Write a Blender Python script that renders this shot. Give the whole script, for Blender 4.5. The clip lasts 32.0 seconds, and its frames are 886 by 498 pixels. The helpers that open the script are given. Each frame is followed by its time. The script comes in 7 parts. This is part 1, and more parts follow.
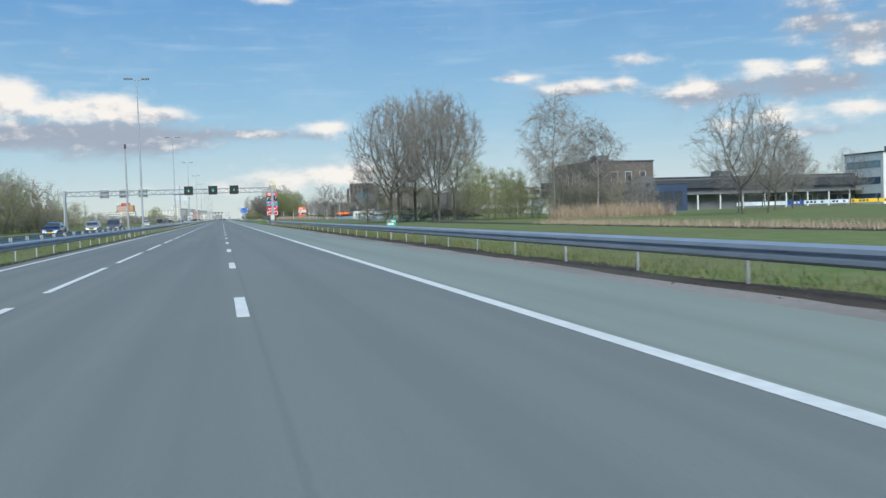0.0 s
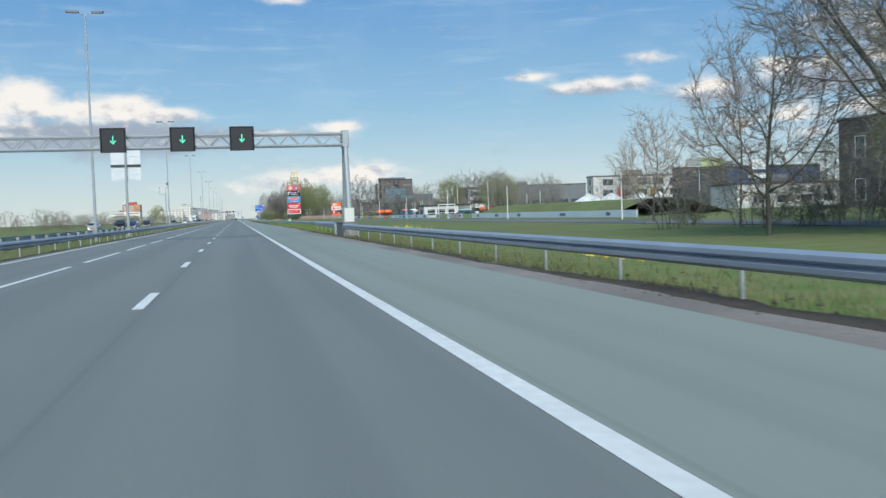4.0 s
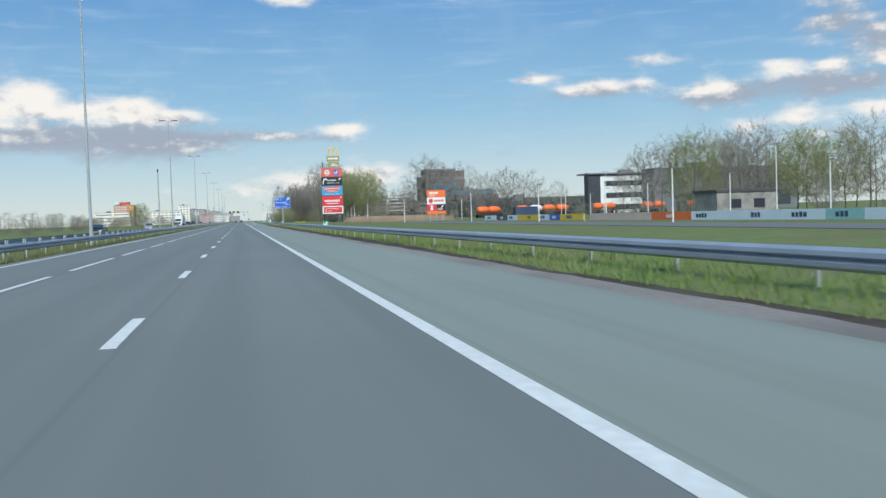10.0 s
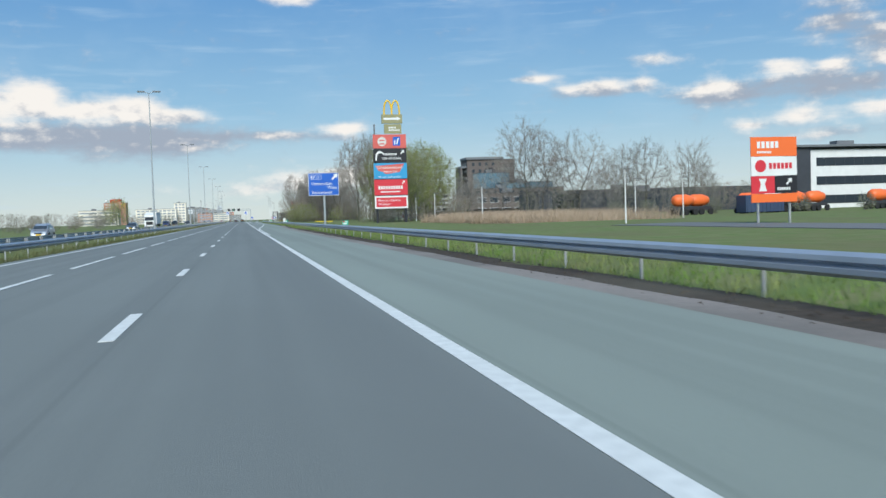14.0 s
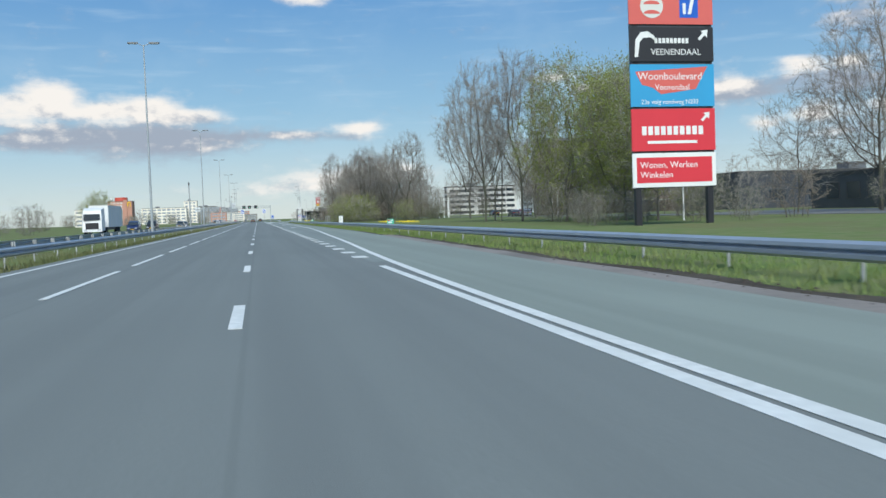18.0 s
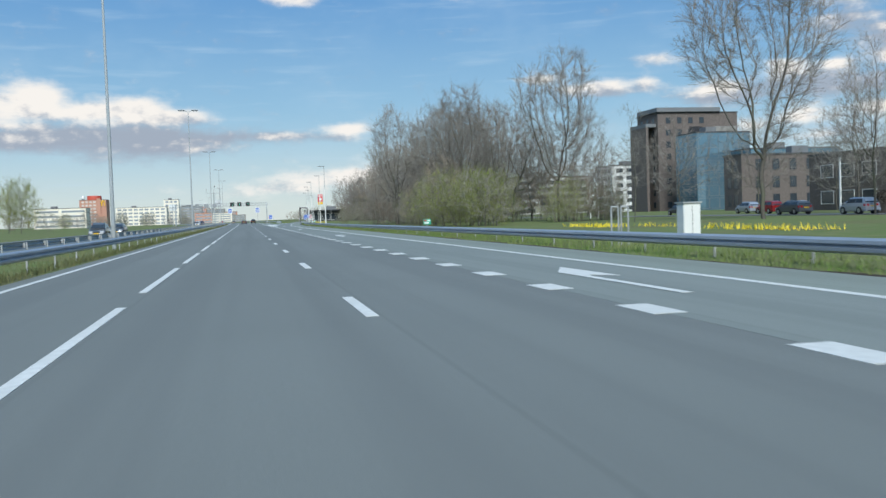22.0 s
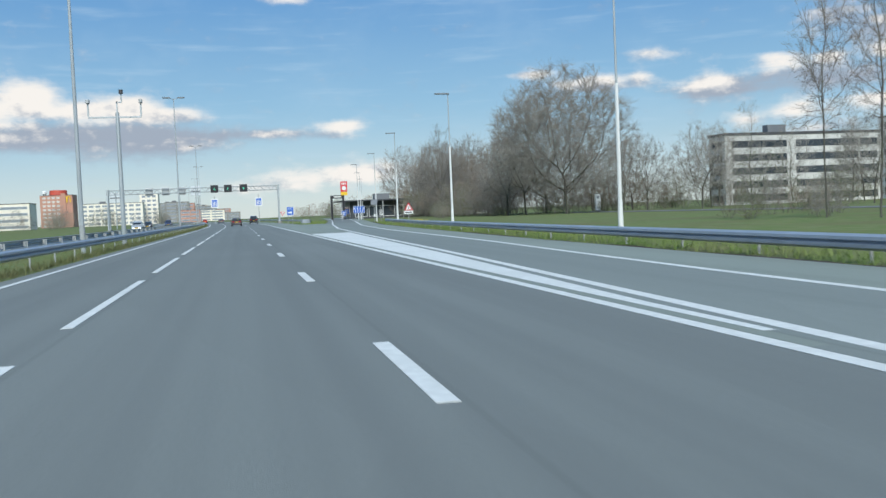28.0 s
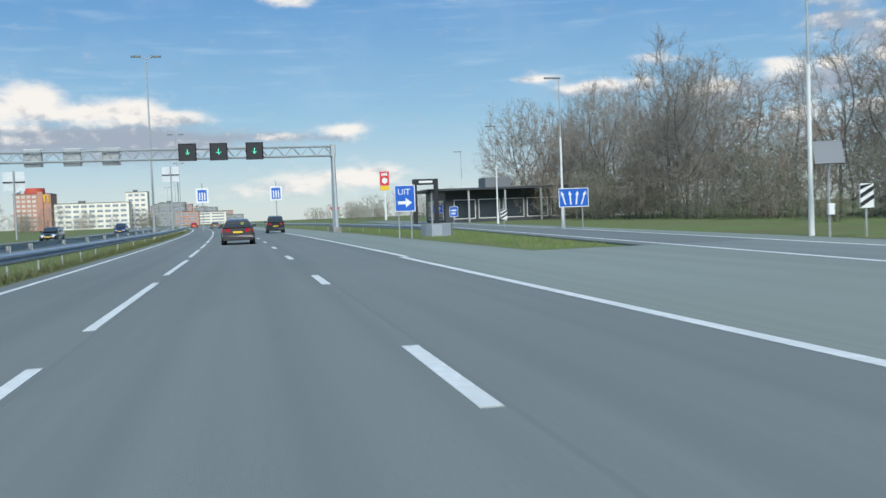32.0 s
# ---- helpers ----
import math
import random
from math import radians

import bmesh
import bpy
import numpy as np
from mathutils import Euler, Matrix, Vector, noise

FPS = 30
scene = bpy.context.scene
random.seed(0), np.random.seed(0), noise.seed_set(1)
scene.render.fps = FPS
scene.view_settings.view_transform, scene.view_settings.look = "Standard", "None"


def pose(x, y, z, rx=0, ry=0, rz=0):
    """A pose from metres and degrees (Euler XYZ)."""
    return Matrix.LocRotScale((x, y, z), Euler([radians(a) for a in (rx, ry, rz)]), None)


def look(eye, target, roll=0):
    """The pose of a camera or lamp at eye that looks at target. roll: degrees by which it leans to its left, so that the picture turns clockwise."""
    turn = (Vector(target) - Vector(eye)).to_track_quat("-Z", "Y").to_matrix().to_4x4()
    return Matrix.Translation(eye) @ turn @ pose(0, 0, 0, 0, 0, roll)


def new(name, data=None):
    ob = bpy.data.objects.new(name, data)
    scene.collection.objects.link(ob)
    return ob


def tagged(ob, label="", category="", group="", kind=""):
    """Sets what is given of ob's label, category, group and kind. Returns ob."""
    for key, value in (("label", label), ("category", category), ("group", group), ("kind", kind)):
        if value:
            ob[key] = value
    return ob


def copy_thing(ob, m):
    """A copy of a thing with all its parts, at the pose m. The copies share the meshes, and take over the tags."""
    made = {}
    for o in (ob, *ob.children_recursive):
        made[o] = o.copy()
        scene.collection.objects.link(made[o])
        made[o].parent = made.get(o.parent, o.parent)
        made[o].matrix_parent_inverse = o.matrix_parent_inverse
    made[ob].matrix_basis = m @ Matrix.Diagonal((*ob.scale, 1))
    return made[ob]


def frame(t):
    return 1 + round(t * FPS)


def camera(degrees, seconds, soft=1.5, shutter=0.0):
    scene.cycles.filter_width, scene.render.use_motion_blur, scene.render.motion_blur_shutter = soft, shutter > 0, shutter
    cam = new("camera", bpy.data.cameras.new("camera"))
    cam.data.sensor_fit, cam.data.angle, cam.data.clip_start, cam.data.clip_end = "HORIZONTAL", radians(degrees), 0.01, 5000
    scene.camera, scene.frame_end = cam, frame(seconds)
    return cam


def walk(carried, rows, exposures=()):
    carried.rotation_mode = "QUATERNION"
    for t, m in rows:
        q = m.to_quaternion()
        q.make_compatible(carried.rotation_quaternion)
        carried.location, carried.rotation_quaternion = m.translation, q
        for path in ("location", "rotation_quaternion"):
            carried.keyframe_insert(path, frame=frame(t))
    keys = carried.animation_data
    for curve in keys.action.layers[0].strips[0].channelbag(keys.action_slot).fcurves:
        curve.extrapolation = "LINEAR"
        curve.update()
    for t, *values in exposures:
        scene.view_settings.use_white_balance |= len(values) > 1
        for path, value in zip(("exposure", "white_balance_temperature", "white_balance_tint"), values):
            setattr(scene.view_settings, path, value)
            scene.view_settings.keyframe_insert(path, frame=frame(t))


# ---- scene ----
# x: right of the line between the middle and the right lane; y: along the motorway; z: up
cam = camera(52.62, 32.0, 1.5, 0.1)
# seconds, x, y, z, pitch, lean, heading
PATH = (
    (0.0, -0.222, 0.0, 1.304, -2.368, -1.805, -13.781),
    (1.0, 0.316, 26.66, 1.304, -2.414, -1.981, -13.777),
    (2.0, 0.877, 53.3, 1.304, -2.453, -2.011, -13.646),
    (3.0, 1.313, 79.55, 1.304, -2.445, -2.071, -13.153),
    (4.5, 1.52, 119.4, 1.304, -2.38, -1.95, -12.88),
    (6.0, 1.578, 159.32, 1.304, -2.311, -1.82, -12.661),
    (7.0, 1.538, 185.72, 1.304, -2.211, -1.77, -12.701),
    (8.0, 1.497, 212.58, 1.304, -2.278, -1.88, -12.661),
    (9.0, 1.46, 239.44, 1.304, -2.273, -1.989, -12.586),
    (10.0, 1.422, 266.14, 1.304, -2.234, -1.92, -12.65),
    (11.0, 1.393, 292.84, 1.304, -2.159, -1.852, -12.678),
    (12.0, 1.407, 319.54, 1.304, -2.192, -1.783, -12.74),
    (13.0, 1.477, 346.77, 1.304, -2.276, -1.8, -12.816),
    (14.5, 1.534, 386.98, 1.304, -2.256, -1.88, -12.377),
    (16.0, 1.356, 427.2, 1.304, -2.237, -1.959, -11.939),
    (16.5, 1.182, 440.61, 1.304, -2.266, -1.986, -11.78),
    (17.0, 0.928, 454.32, 1.304, -2.257, -1.908, -11.6),
    (18.0, 0.32, 481.12, 1.304, -2.31, -2.05, -11.62),
    (19.0, -0.254, 507.75, 1.304, -2.2, -1.9, -11.64),
    (20.0, -0.74, 534.6, 1.304, -2.28, -2.05, -11.6),
    (21.0, -1.2, 561.6, 1.304, -2.25, -1.9, -11.9),
    (22.0, -1.576, 588.535, 1.304, -2.24, -1.929, -12.4),
    (23.0, -1.663, 615.5, 1.304, -2.24, -1.92, -12.43),
    (24.0, -1.63, 642.33, 1.304, -2.28, -2.06, -12.55),
    (25.0, -1.62, 669.1, 1.304, -2.24, -2.1, -12.86),
    (26.5, -1.46, 709.7, 1.304, -2.36, -2.25, -12.78),
    (28.0, -1.32, 750.22, 1.304, -2.48, -2.38, -12.7),
    (29.0, -1.41, 777.3, 1.304, -2.5, -2.36, -12.76),
    (30.0, -1.507, 804.54, 1.304, -2.356, -2.336, -12.525),
    (31.0, -1.56, 831.5, 1.304, -2.18, -2.12, -12.54),
    (32.0, -1.57, 858.35, 1.304, -2.25, -2.2, -12.54),
)
walk(cam, [(t, pose(x, y, z, 90 + p, 0, h) @ pose(0, 0, 0, 0, 0, r)) for t, x, y, z, p, r, h in PATH],
     exposures=[(0.0, 0.0), (32.0, 0.0)])

# ---- world, sun ----
SUN_DIR = Vector((-0.12, -0.92, 0.78)).normalized()


def nmath(nt, op, a, b=None, c=None, clamp=False):
    n = nt.nodes.new("ShaderNodeMath")
    n.operation, n.use_clamp = op, clamp
    for i, v in enumerate((a, b, c)):
        if v is None:
            continue
        if isinstance(v, (int, float)):
            n.inputs[i].default_value = v
        else:
            nt.links.new(v, n.inputs[i])
    return n.outputs[0]


def smooth(nt, v, lo, hi):
    n = nt.nodes.new("ShaderNodeMapRange")
    n.interpolation_type = "SMOOTHSTEP"
    nt.links.new(v, n.inputs["Value"])
    n.inputs["From Min"].default_value, n.inputs["From Max"].default_value = lo, hi
    return n.outputs["Result"]


def mix_rgb(nt, fac, a, b):
    n = nt.nodes.new("ShaderNodeMix")
    n.data_type = "RGBA"
    for sock, v in ((n.inputs[0], fac), (n.inputs[6], a), (n.inputs[7], b)):
        if isinstance(v, (int, float)):
            sock.default_value = v
        elif isinstance(v, tuple):
            sock.default_value = (*v, 1)
        else:
            nt.links.new(v, sock)
    return n.outputs[2]


# cumulus: bearing and height in degrees, half width, half height, weight, brightness
CLOUDS = ((-13.5, 6.8, 2.8, 0.8, 1.2, 1.1), (-11.6, 7.7, 1.3, 0.8, 1.25, 1.1), (-8.6, 6.75, 1.8, 0.6, 1.1, 1.1), (-6.0, 6.95, 1.5, 0.75, 1.2, 1.1), (-3.6, 6.5, 1.9, 0.45, 1.0, 0.9),
          (-5.6, 4.95, 4.2, 1.1, 1.3, 0.0), (-11.5, 5.2, 3.4, 0.85, 1.0, 0.05), (-0.6, 5.2, 4.2, 0.6, 0.6, 0.1), (-14.0, 5.0, 3.5, 0.4, 0.7, 0.45), (6.8, 5.55, 1.5, 0.42, 1.0, 1.0), (5.5, 5.0, 2.0, 0.28, 0.6, 0.25), (2.5, 5.2, 1.6, 0.25, 0.45, 0.4),
          (4.7, 2.5, 3.6, 0.6, 0.95, 0.95), (8.2, 2.7, 1.9, 0.65, 1.0, 1.0), (1.5, 1.8, 4.5, 0.5, 0.6, 0.7), (18.9, 8.2, 1.6, 0.26, 0.9, 0.9), (22.4, 7.7, 2.2, 0.32, 0.95, 0.9), (22.5, 7.2, 3.4, 0.4, 0.7, 0.2),
          (26.0, 9.0, 1.6, 0.4, 0.75, 0.6), (25.5, 7.6, 1.0, 0.4, 0.85, 0.8), (29.8, 7.2, 1.6, 0.75, 1.0, 0.95), (30.0, 6.5, 2.6, 0.6, 1.0, 0.0), (33.6, 8.0, 1.3, 0.5, 0.95, 0.95), (36.4, 7.9, 1.0, 0.4, 0.95, 1.0),
          (36.5, 6.8, 4.0, 0.75, 1.15, 0.0), (34.6, 5.1, 1.4, 0.6, 1.0, 1.0), (31.7, 4.7, 1.1, 0.35, 0.9, 0.8), (38.6, 5.2, 1.8, 0.5, 0.95, 1.0), (36.0, 4.0, 4.0, 0.4, 0.6, 0.25), (40.0, 9.4, 3.2, 1.0, 1.1, 0.15),
          (39.0, 8.0, 1.2, 0.45, 0.9, 0.95), (37.8, 12.2, 3.0, 1.2, 1.1, 0.35), (36.2, 10.3, 1.6, 0.6, 0.9, 0.25), (3.5, 13.4, 1.6, 0.4, 0.8, 0.75), (13.2, 13.5, 0.9, 0.28, 0.7, 0.8),
          (-40, 9, 14, 3, 0.8, 0.6), (75, 8, 16, 3, 0.9, 0.6), (130, 12, 30, 4, 0.8, 0.6), (-120, 10, 40, 4, 0.8, 0.6))


def build_world():
    w = bpy.data.worlds.new("sky")
    scene.world = w
    w.use_nodes = True
    nt = w.node_tree
    nt.nodes.clear()
    out = nt.nodes.new("ShaderNodeOutputWorld")
    bg = nt.nodes.new("ShaderNodeBackground")
    sky = nt.nodes.new("ShaderNodeTexSky")
    sky.sky_type = "NISHITA"
    sky.sun_disc = False
    sky.sun_elevation = math.asin(SUN_DIR.z)
    sky.sun_rotation = math.atan2(SUN_DIR.x, SUN_DIR.y)
    sky.air_density, sky.dust_density, sky.ozone_density = 1.0, 0.15, 3.0
    tc = nt.nodes.new("ShaderNodeTexCoord")
    sep = nt.nodes.new("ShaderNodeSeparateXYZ")
    nt.links.new(tc.outputs["Generated"], sep.inputs[0])
    x, y, z = sep.outputs
    az = nmath(nt, "MULTIPLY", nmath(nt, "ARCTAN2", x, y), 180 / math.pi)
    el = nmath(nt, "MULTIPLY", nmath(nt, "ARCSINE", z), 180 / math.pi)
    comb = nt.nodes.new("ShaderNodeCombineXYZ")
    nt.links.new(az, comb.inputs[0])
    nt.links.new(nmath(nt, "MULTIPLY", el, 1.7), comb.inputs[1])

    def noise_at(scale, detail, shift=0.0):
        n = nt.nodes.new("ShaderNodeTexNoise")
        n.inputs["Scale"].default_value, n.inputs["Detail"].default_value = scale, detail
        n.inputs["Roughness"].default_value = 0.57
        m = nt.nodes.new("ShaderNodeVectorMath")
        m.operation = "ADD"
        nt.links.new(comb.outputs[0], m.inputs[0])
        m.inputs[1].default_value = (shift * 0.5, shift, 0)
        nt.links.new(m.outputs[0], n.inputs["Vector"])
        return n.outputs["Fac"]

    fine, fine_up, wide = noise_at(0.5, 6), noise_at(0.5, 6, 0.7), noise_at(0.16, 4, 7.0)
    total, tops = None, None
    for a, e, sa, se, wt, tone in CLOUDS:
        da = nmath(nt, "DIVIDE", nmath(nt, "SUBTRACT", az, a), sa)
        de = nmath(nt, "DIVIDE", nmath(nt, "SUBTRACT", el, e), se)
        g = nmath(nt, "MULTIPLY", nmath(nt, "EXPONENT", nmath(nt, "MULTIPLY", nmath(nt, "ADD", nmath(nt, "MULTIPLY", da, da), nmath(nt, "MULTIPLY", de, de)), -1.0)), wt)
        u = nmath(nt, "MULTIPLY", g, tone)
        total = g if total is None else nmath(nt, "ADD", total, g)
        tops = u if tops is None else nmath(nt, "ADD", tops, u)
    flat = nt.nodes.new("ShaderNodeCombineXYZ")
    nt.links.new(nmath(nt, "MULTIPLY", az, 0.16), flat.inputs[0])
    nt.links.new(nmath(nt, "MULTIPLY", el, 1.5), flat.inputs[1])
    streak_noise = nt.nodes.new("ShaderNodeTexNoise")
    streak_noise.inputs["Scale"].default_value, streak_noise.inputs["Detail"].default_value = 1.0, 4
    nt.links.new(flat.outputs[0], streak_noise.inputs["Vector"])
    streak = nmath(nt, "SUBTRACT", streak_noise.outputs["Fac"], 0.5)
    total = nmath(nt, "ADD", total, nmath(nt, "MULTIPLY", streak, nmath(nt, "MULTIPLY", smooth(nt, total, 0.0, 0.5), 1.1)))
    dens = nmath(nt, "ADD", nmath(nt, "MULTIPLY", total, 0.85), nmath(nt, "MULTIPLY", nmath(nt, "SUBTRACT", fine, 0.5), 1.3))
    cover = smooth(nt, dens, 0.04, 0.98)
    # thin high veil, pale towards the horizon
    veil = nmath(nt, "ADD", nmath(nt, "MULTIPLY", smooth(nt, wide, 0.45, 0.8), 0.16), nmath(nt, "MULTIPLY", smooth(nt, streak, 0.02, 0.3), 0.3))
    bright = nmath(nt, "DIVIDE", tops, nmath(nt, "ADD", total, 0.02))
    lit = smooth(nt, nmath(nt, "ADD", nmath(nt, "ADD", bright, nmath(nt, "MULTIPLY", streak, 0.8)), nmath(nt, "MULTIPLY", nmath(nt, "SUBTRACT", fine, fine_up), 2.2)), 0.05, 0.95)
    cloud_col = mix_rgb(nt, lit, (3.5, 4.1, 5.0), (8.9, 8.6, 8.2))
    low = mix_rgb(nt, smooth(nt, el, -1.0, 7.5), (5.7, 6.65, 6.85), (2.75, 5.0, 6.8))
    clear_sky = mix_rgb(nt, smooth(nt, el, 4.0, 17.0), low, (0.92, 2.9, 6.1))
    base = mix_rgb(nt, 0.82, sky.outputs[0], clear_sky)
    base = mix_rgb(nt, veil, base, (5.2, 6.8, 8.2))
    col = mix_rgb(nt, cover, base, cloud_col)
    nt.links.new(col, bg.inputs[0])
    bg.inputs[1].default_value = 0.105
    nt.links.new(bg.outputs[0], out.inputs[0])


build_world()
sun = new("sun", bpy.data.lights.new("sun", "SUN"))
sun.data.energy, sun.data.angle, sun.data.color = 4.4, radians(28.0), (0.91, 0.95, 0.92)
sun.matrix_world = look((0, 0, 0), tuple(-SUN_DIR))

# ---- materials ----
def mat(name, base, rough=0.7, metal=0.0, second=None, scale=3.0, amount=0.5, bump=0.0, bump_scale=40.0, third=None, big=0.15, vary=0.0, world_space=True, emit=0.0):
    m = bpy.data.materials.new(name)
    m.use_nodes = True
    nt = m.node_tree
    b = nt.nodes["Principled BSDF"]
    b.inputs["Roughness"].default_value, b.inputs["Metallic"].default_value = rough, metal
    second = second or tuple(c * 0.72 for c in base)
    if rough >= 0.95:
        b.inputs["Specular IOR Level"].default_value = 0.1
    if world_space:
        vec = nt.nodes.new("ShaderNodeNewGeometry").outputs["Position"]
    else:
        vec = nt.nodes.new("ShaderNodeTexCoord").outputs["Object"]

    def noise(s, d):
        n = nt.nodes.new("ShaderNodeTexNoise")
        n.inputs["Scale"].default_value, n.inputs["Detail"].default_value = s, d
        nt.links.new(vec, n.inputs["Vector"])
        return n.outputs["Fac"]

    col = mix_rgb(nt, nmath(nt, "MULTIPLY", smooth(nt, noise(scale, 5), 0.32, 0.68), amount), base, second)
    if third:
        col = mix_rgb(nt, nmath(nt, "MULTIPLY", smooth(nt, noise(big, 3), 0.42, 0.66), 0.7), col, third)
    if vary:
        info = nt.nodes.new("ShaderNodeObjectInfo")
        hsv = nt.nodes.new("ShaderNodeHueSaturation")
        nt.links.new(nmath(nt, "ADD", nmath(nt, "MULTIPLY", info.outputs["Random"], 2 * vary), 1 - vary), hsv.inputs["Value"])
        nt.links.new(col, hsv.inputs["Color"])
        col = hsv.outputs["Color"]
    nt.links.new(col, b.inputs["Base Color"])
    if bump:
        bp = nt.nodes.new("ShaderNodeBump")
        bp.inputs["Strength"].default_value, bp.inputs["Distance"].default_value = bump, 0.02
        nt.links.new(noise(bump_scale, 4), bp.inputs["Height"])
        nt.links.new(bp.outputs[0], b.inputs["Normal"])
    if emit:
        nt.links.new(col, b.inputs["Emission Color"])
        b.inputs["Emission Strength"].default_value = emit
    return m


def asphalt_mat(name, base, second, track):
    """Rolled asphalt: fine stone grain, long wear bands along the lanes, patches."""
    m = mat(name, base, 0.86, 0, second, 28.0, 0.55, 0.35, 90.0, tuple(c * 0.86 for c in base), 0.09)
    nt = m.node_tree
    b = nt.nodes["Principled BSDF"]
    old = b.inputs["Base Color"].links[0].from_socket
    geo = nt.nodes.new("ShaderNodeNewGeometry")
    mp = nt.nodes.new("ShaderNodeMapping")
    mp.inputs["Scale"].default_value = (1.15, 0.012, 1)
    nt.links.new(geo.outputs["Position"], mp.inputs[0])
    n = nt.nodes.new("ShaderNodeTexNoise")
    n.inputs["Scale"].default_value, n.inputs["Detail"].default_value = 1.0, 3
    nt.links.new(mp.outputs[0], n.inputs["Vector"])
    col = mix_rgb(nt, nmath(nt, "MULTIPLY", smooth(nt, n.outputs["Fac"], 0.38, 0.66), 0.7), old, track)
    # cross seams and blotches where the surface was relaid
    mp2 = nt.nodes.new("ShaderNodeMapping")
    mp2.inputs["Scale"].default_value = (0.22, 0.05, 1)
    nt.links.new(geo.outputs["Position"], mp2.inputs[0])
    vo = nt.nodes.new("ShaderNodeTexVoronoi")
    vo.inputs["Scale"].default_value = 1.0
    nt.links.new(mp2.outputs[0], vo.inputs["Vector"])
    sep = nt.nodes.new("ShaderNodeSeparateColor")
    nt.links.new(vo.outputs["Color"], sep.inputs[0])
    col = mix_rgb(nt, nmath(nt, "MULTIPLY", sep.outputs[0], 0.22), col, tuple(c * 0.7 for c in base))
    sx = nt.nodes.new("ShaderNodeSeparateXYZ")
    nt.links.new(geo.outputs["Position"], sx.inputs[0])
    # tar seam along the joints between the lanes
    off = nmath(nt, "ABSOLUTE", nmath(nt, "SUBTRACT", nmath(nt, "MODULO", nmath(nt, "ADD", sx.outputs[0], 35.42), 3.52), 0.35))
    seam = nmath(nt, "SUBTRACT", 1.0, smooth(nt, off, 0.01, 0.05))
    col = mix_rgb(nt, nmath(nt, "MULTIPLY", seam, 0.22), col, tuple(c * 0.5 for c in base))
    nt.links.new(col, b.inputs["Base Color"])
    return m


M = {}
M["asphalt"] = asphalt_mat("asphalt", (0.190, 0.204, 0.189), (0.150, 0.161, 0.150), (0.144, 0.154, 0.145))
M["shoulder"] = asphalt_mat("shoulder_asphalt", (0.250, 0.280, 0.240), (0.210, 0.235, 0.200), (0.190, 0.212, 0.182))
M["exit_asphalt"] = asphalt_mat("exit_lane_asphalt", (0.225, 0.248, 0.226), (0.185, 0.205, 0.187), (0.172, 0.19, 0.175))
M["side_road"] = asphalt_mat("side_road_asphalt", (0.16, 0.16, 0.155), (0.12, 0.12, 0.12), (0.14, 0.14, 0.14))
M["paint"] = mat("road_paint", (0.70, 0.70, 0.66), 0.65, 0, (0.50, 0.50, 0.47), 7.0, 0.55, 0.2, 60, (0.58, 0.58, 0.54), 0.6)
M["grass"] = mat("grass", (0.115, 0.168, 0.052), 0.95, 0, (0.180, 0.190, 0.088), 0.9, 0.9, 0.8, 14, (0.150, 0.140, 0.070), 0.12)
M["blade"] = mat("grass_blades", (0.120, 0.200, 0.040), 0.9, 0, (0.205, 0.225, 0.085), 0.5, 0.8)
M["soil"] = mat("soil", (0.075, 0.060, 0.048), 0.95, 0, (0.045, 0.038, 0.032), 4.0, 0.8, 0.8, 25, (0.10, 0.09, 0.07), 0.3)
M["edge"] = mat("red_edge_pavers", (0.270, 0.232, 0.205), 0.9, 0, (0.20, 0.175, 0.155), 6.0, 0.7, 0.6, 30, (0.12, 0.105, 0.09), 0.12)
M["zinc"] = mat("galvanised_steel", (0.42, 0.45, 0.50), 0.42, 0.45, (0.34, 0.37, 0.41), 1.2, 0.6, 0.05, 30)
M["post"] = mat("galvanised_post", (0.40, 0.41, 0.41), 0.6, 0.3, (0.30, 0.31, 0.31), 2.0, 0.6)
M["lamp_pole"] = mat("lamp_pole_paint", (0.40, 0.43, 0.44), 0.5, 0.3, (0.32, 0.345, 0.35), 0.7, 0.5)
M["concrete"] = mat("concrete", (0.30, 0.29, 0.27), 0.9, 0, (0.20, 0.195, 0.18), 1.5, 0.7, 0.4, 20, (0.15, 0.145, 0.13), 0.5)
M["sign_metal"] = mat("bare_aluminium_sheet", (0.66, 0.68, 0.69), 0.45, 0.25, (0.56, 0.58, 0.59), 1.0, 0.5)
M["cream"] = mat("cream_render", (0.80, 0.735, 0.62), 0.85, 0, (0.68, 0.62, 0.52), 0.3, 0.6)
M["blade_dry"] = mat("dry_olive_grass", (0.115, 0.135, 0.045), 0.9, 0, (0.175, 0.165, 0.075), 0.5, 0.8)
M["white"] = mat("white_paint", (0.74, 0.74, 0.72), 0.5, 0, (0.62, 0.62, 0.60), 0.8, 0.4)
M["offwhite"] = mat("offwhite_render", (0.62, 0.61, 0.57), 0.85, 0, (0.50, 0.49, 0.46), 0.4, 0.5)
M["grey_panel"] = mat("grey_cladding", (0.17, 0.18, 0.19), 0.6, 0.1, (0.13, 0.14, 0.15), 0.3, 0.6)
M["dark_panel"] = mat("dark_cladding", (0.055, 0.060, 0.070), 0.5, 0.1, (0.04, 0.043, 0.05), 0.4, 0.6)
M["blue_panel"] = mat("dark_blue_cladding", (0.045, 0.070, 0.130), 0.5, 0.1, (0.03, 0.05, 0.10), 0.4, 0.6)
M["brown_brick"] = mat("brown_brick", (0.150, 0.124, 0.112), 0.9, 0, (0.105, 0.085, 0.076), 2.5, 0.7, 0.3, 14)
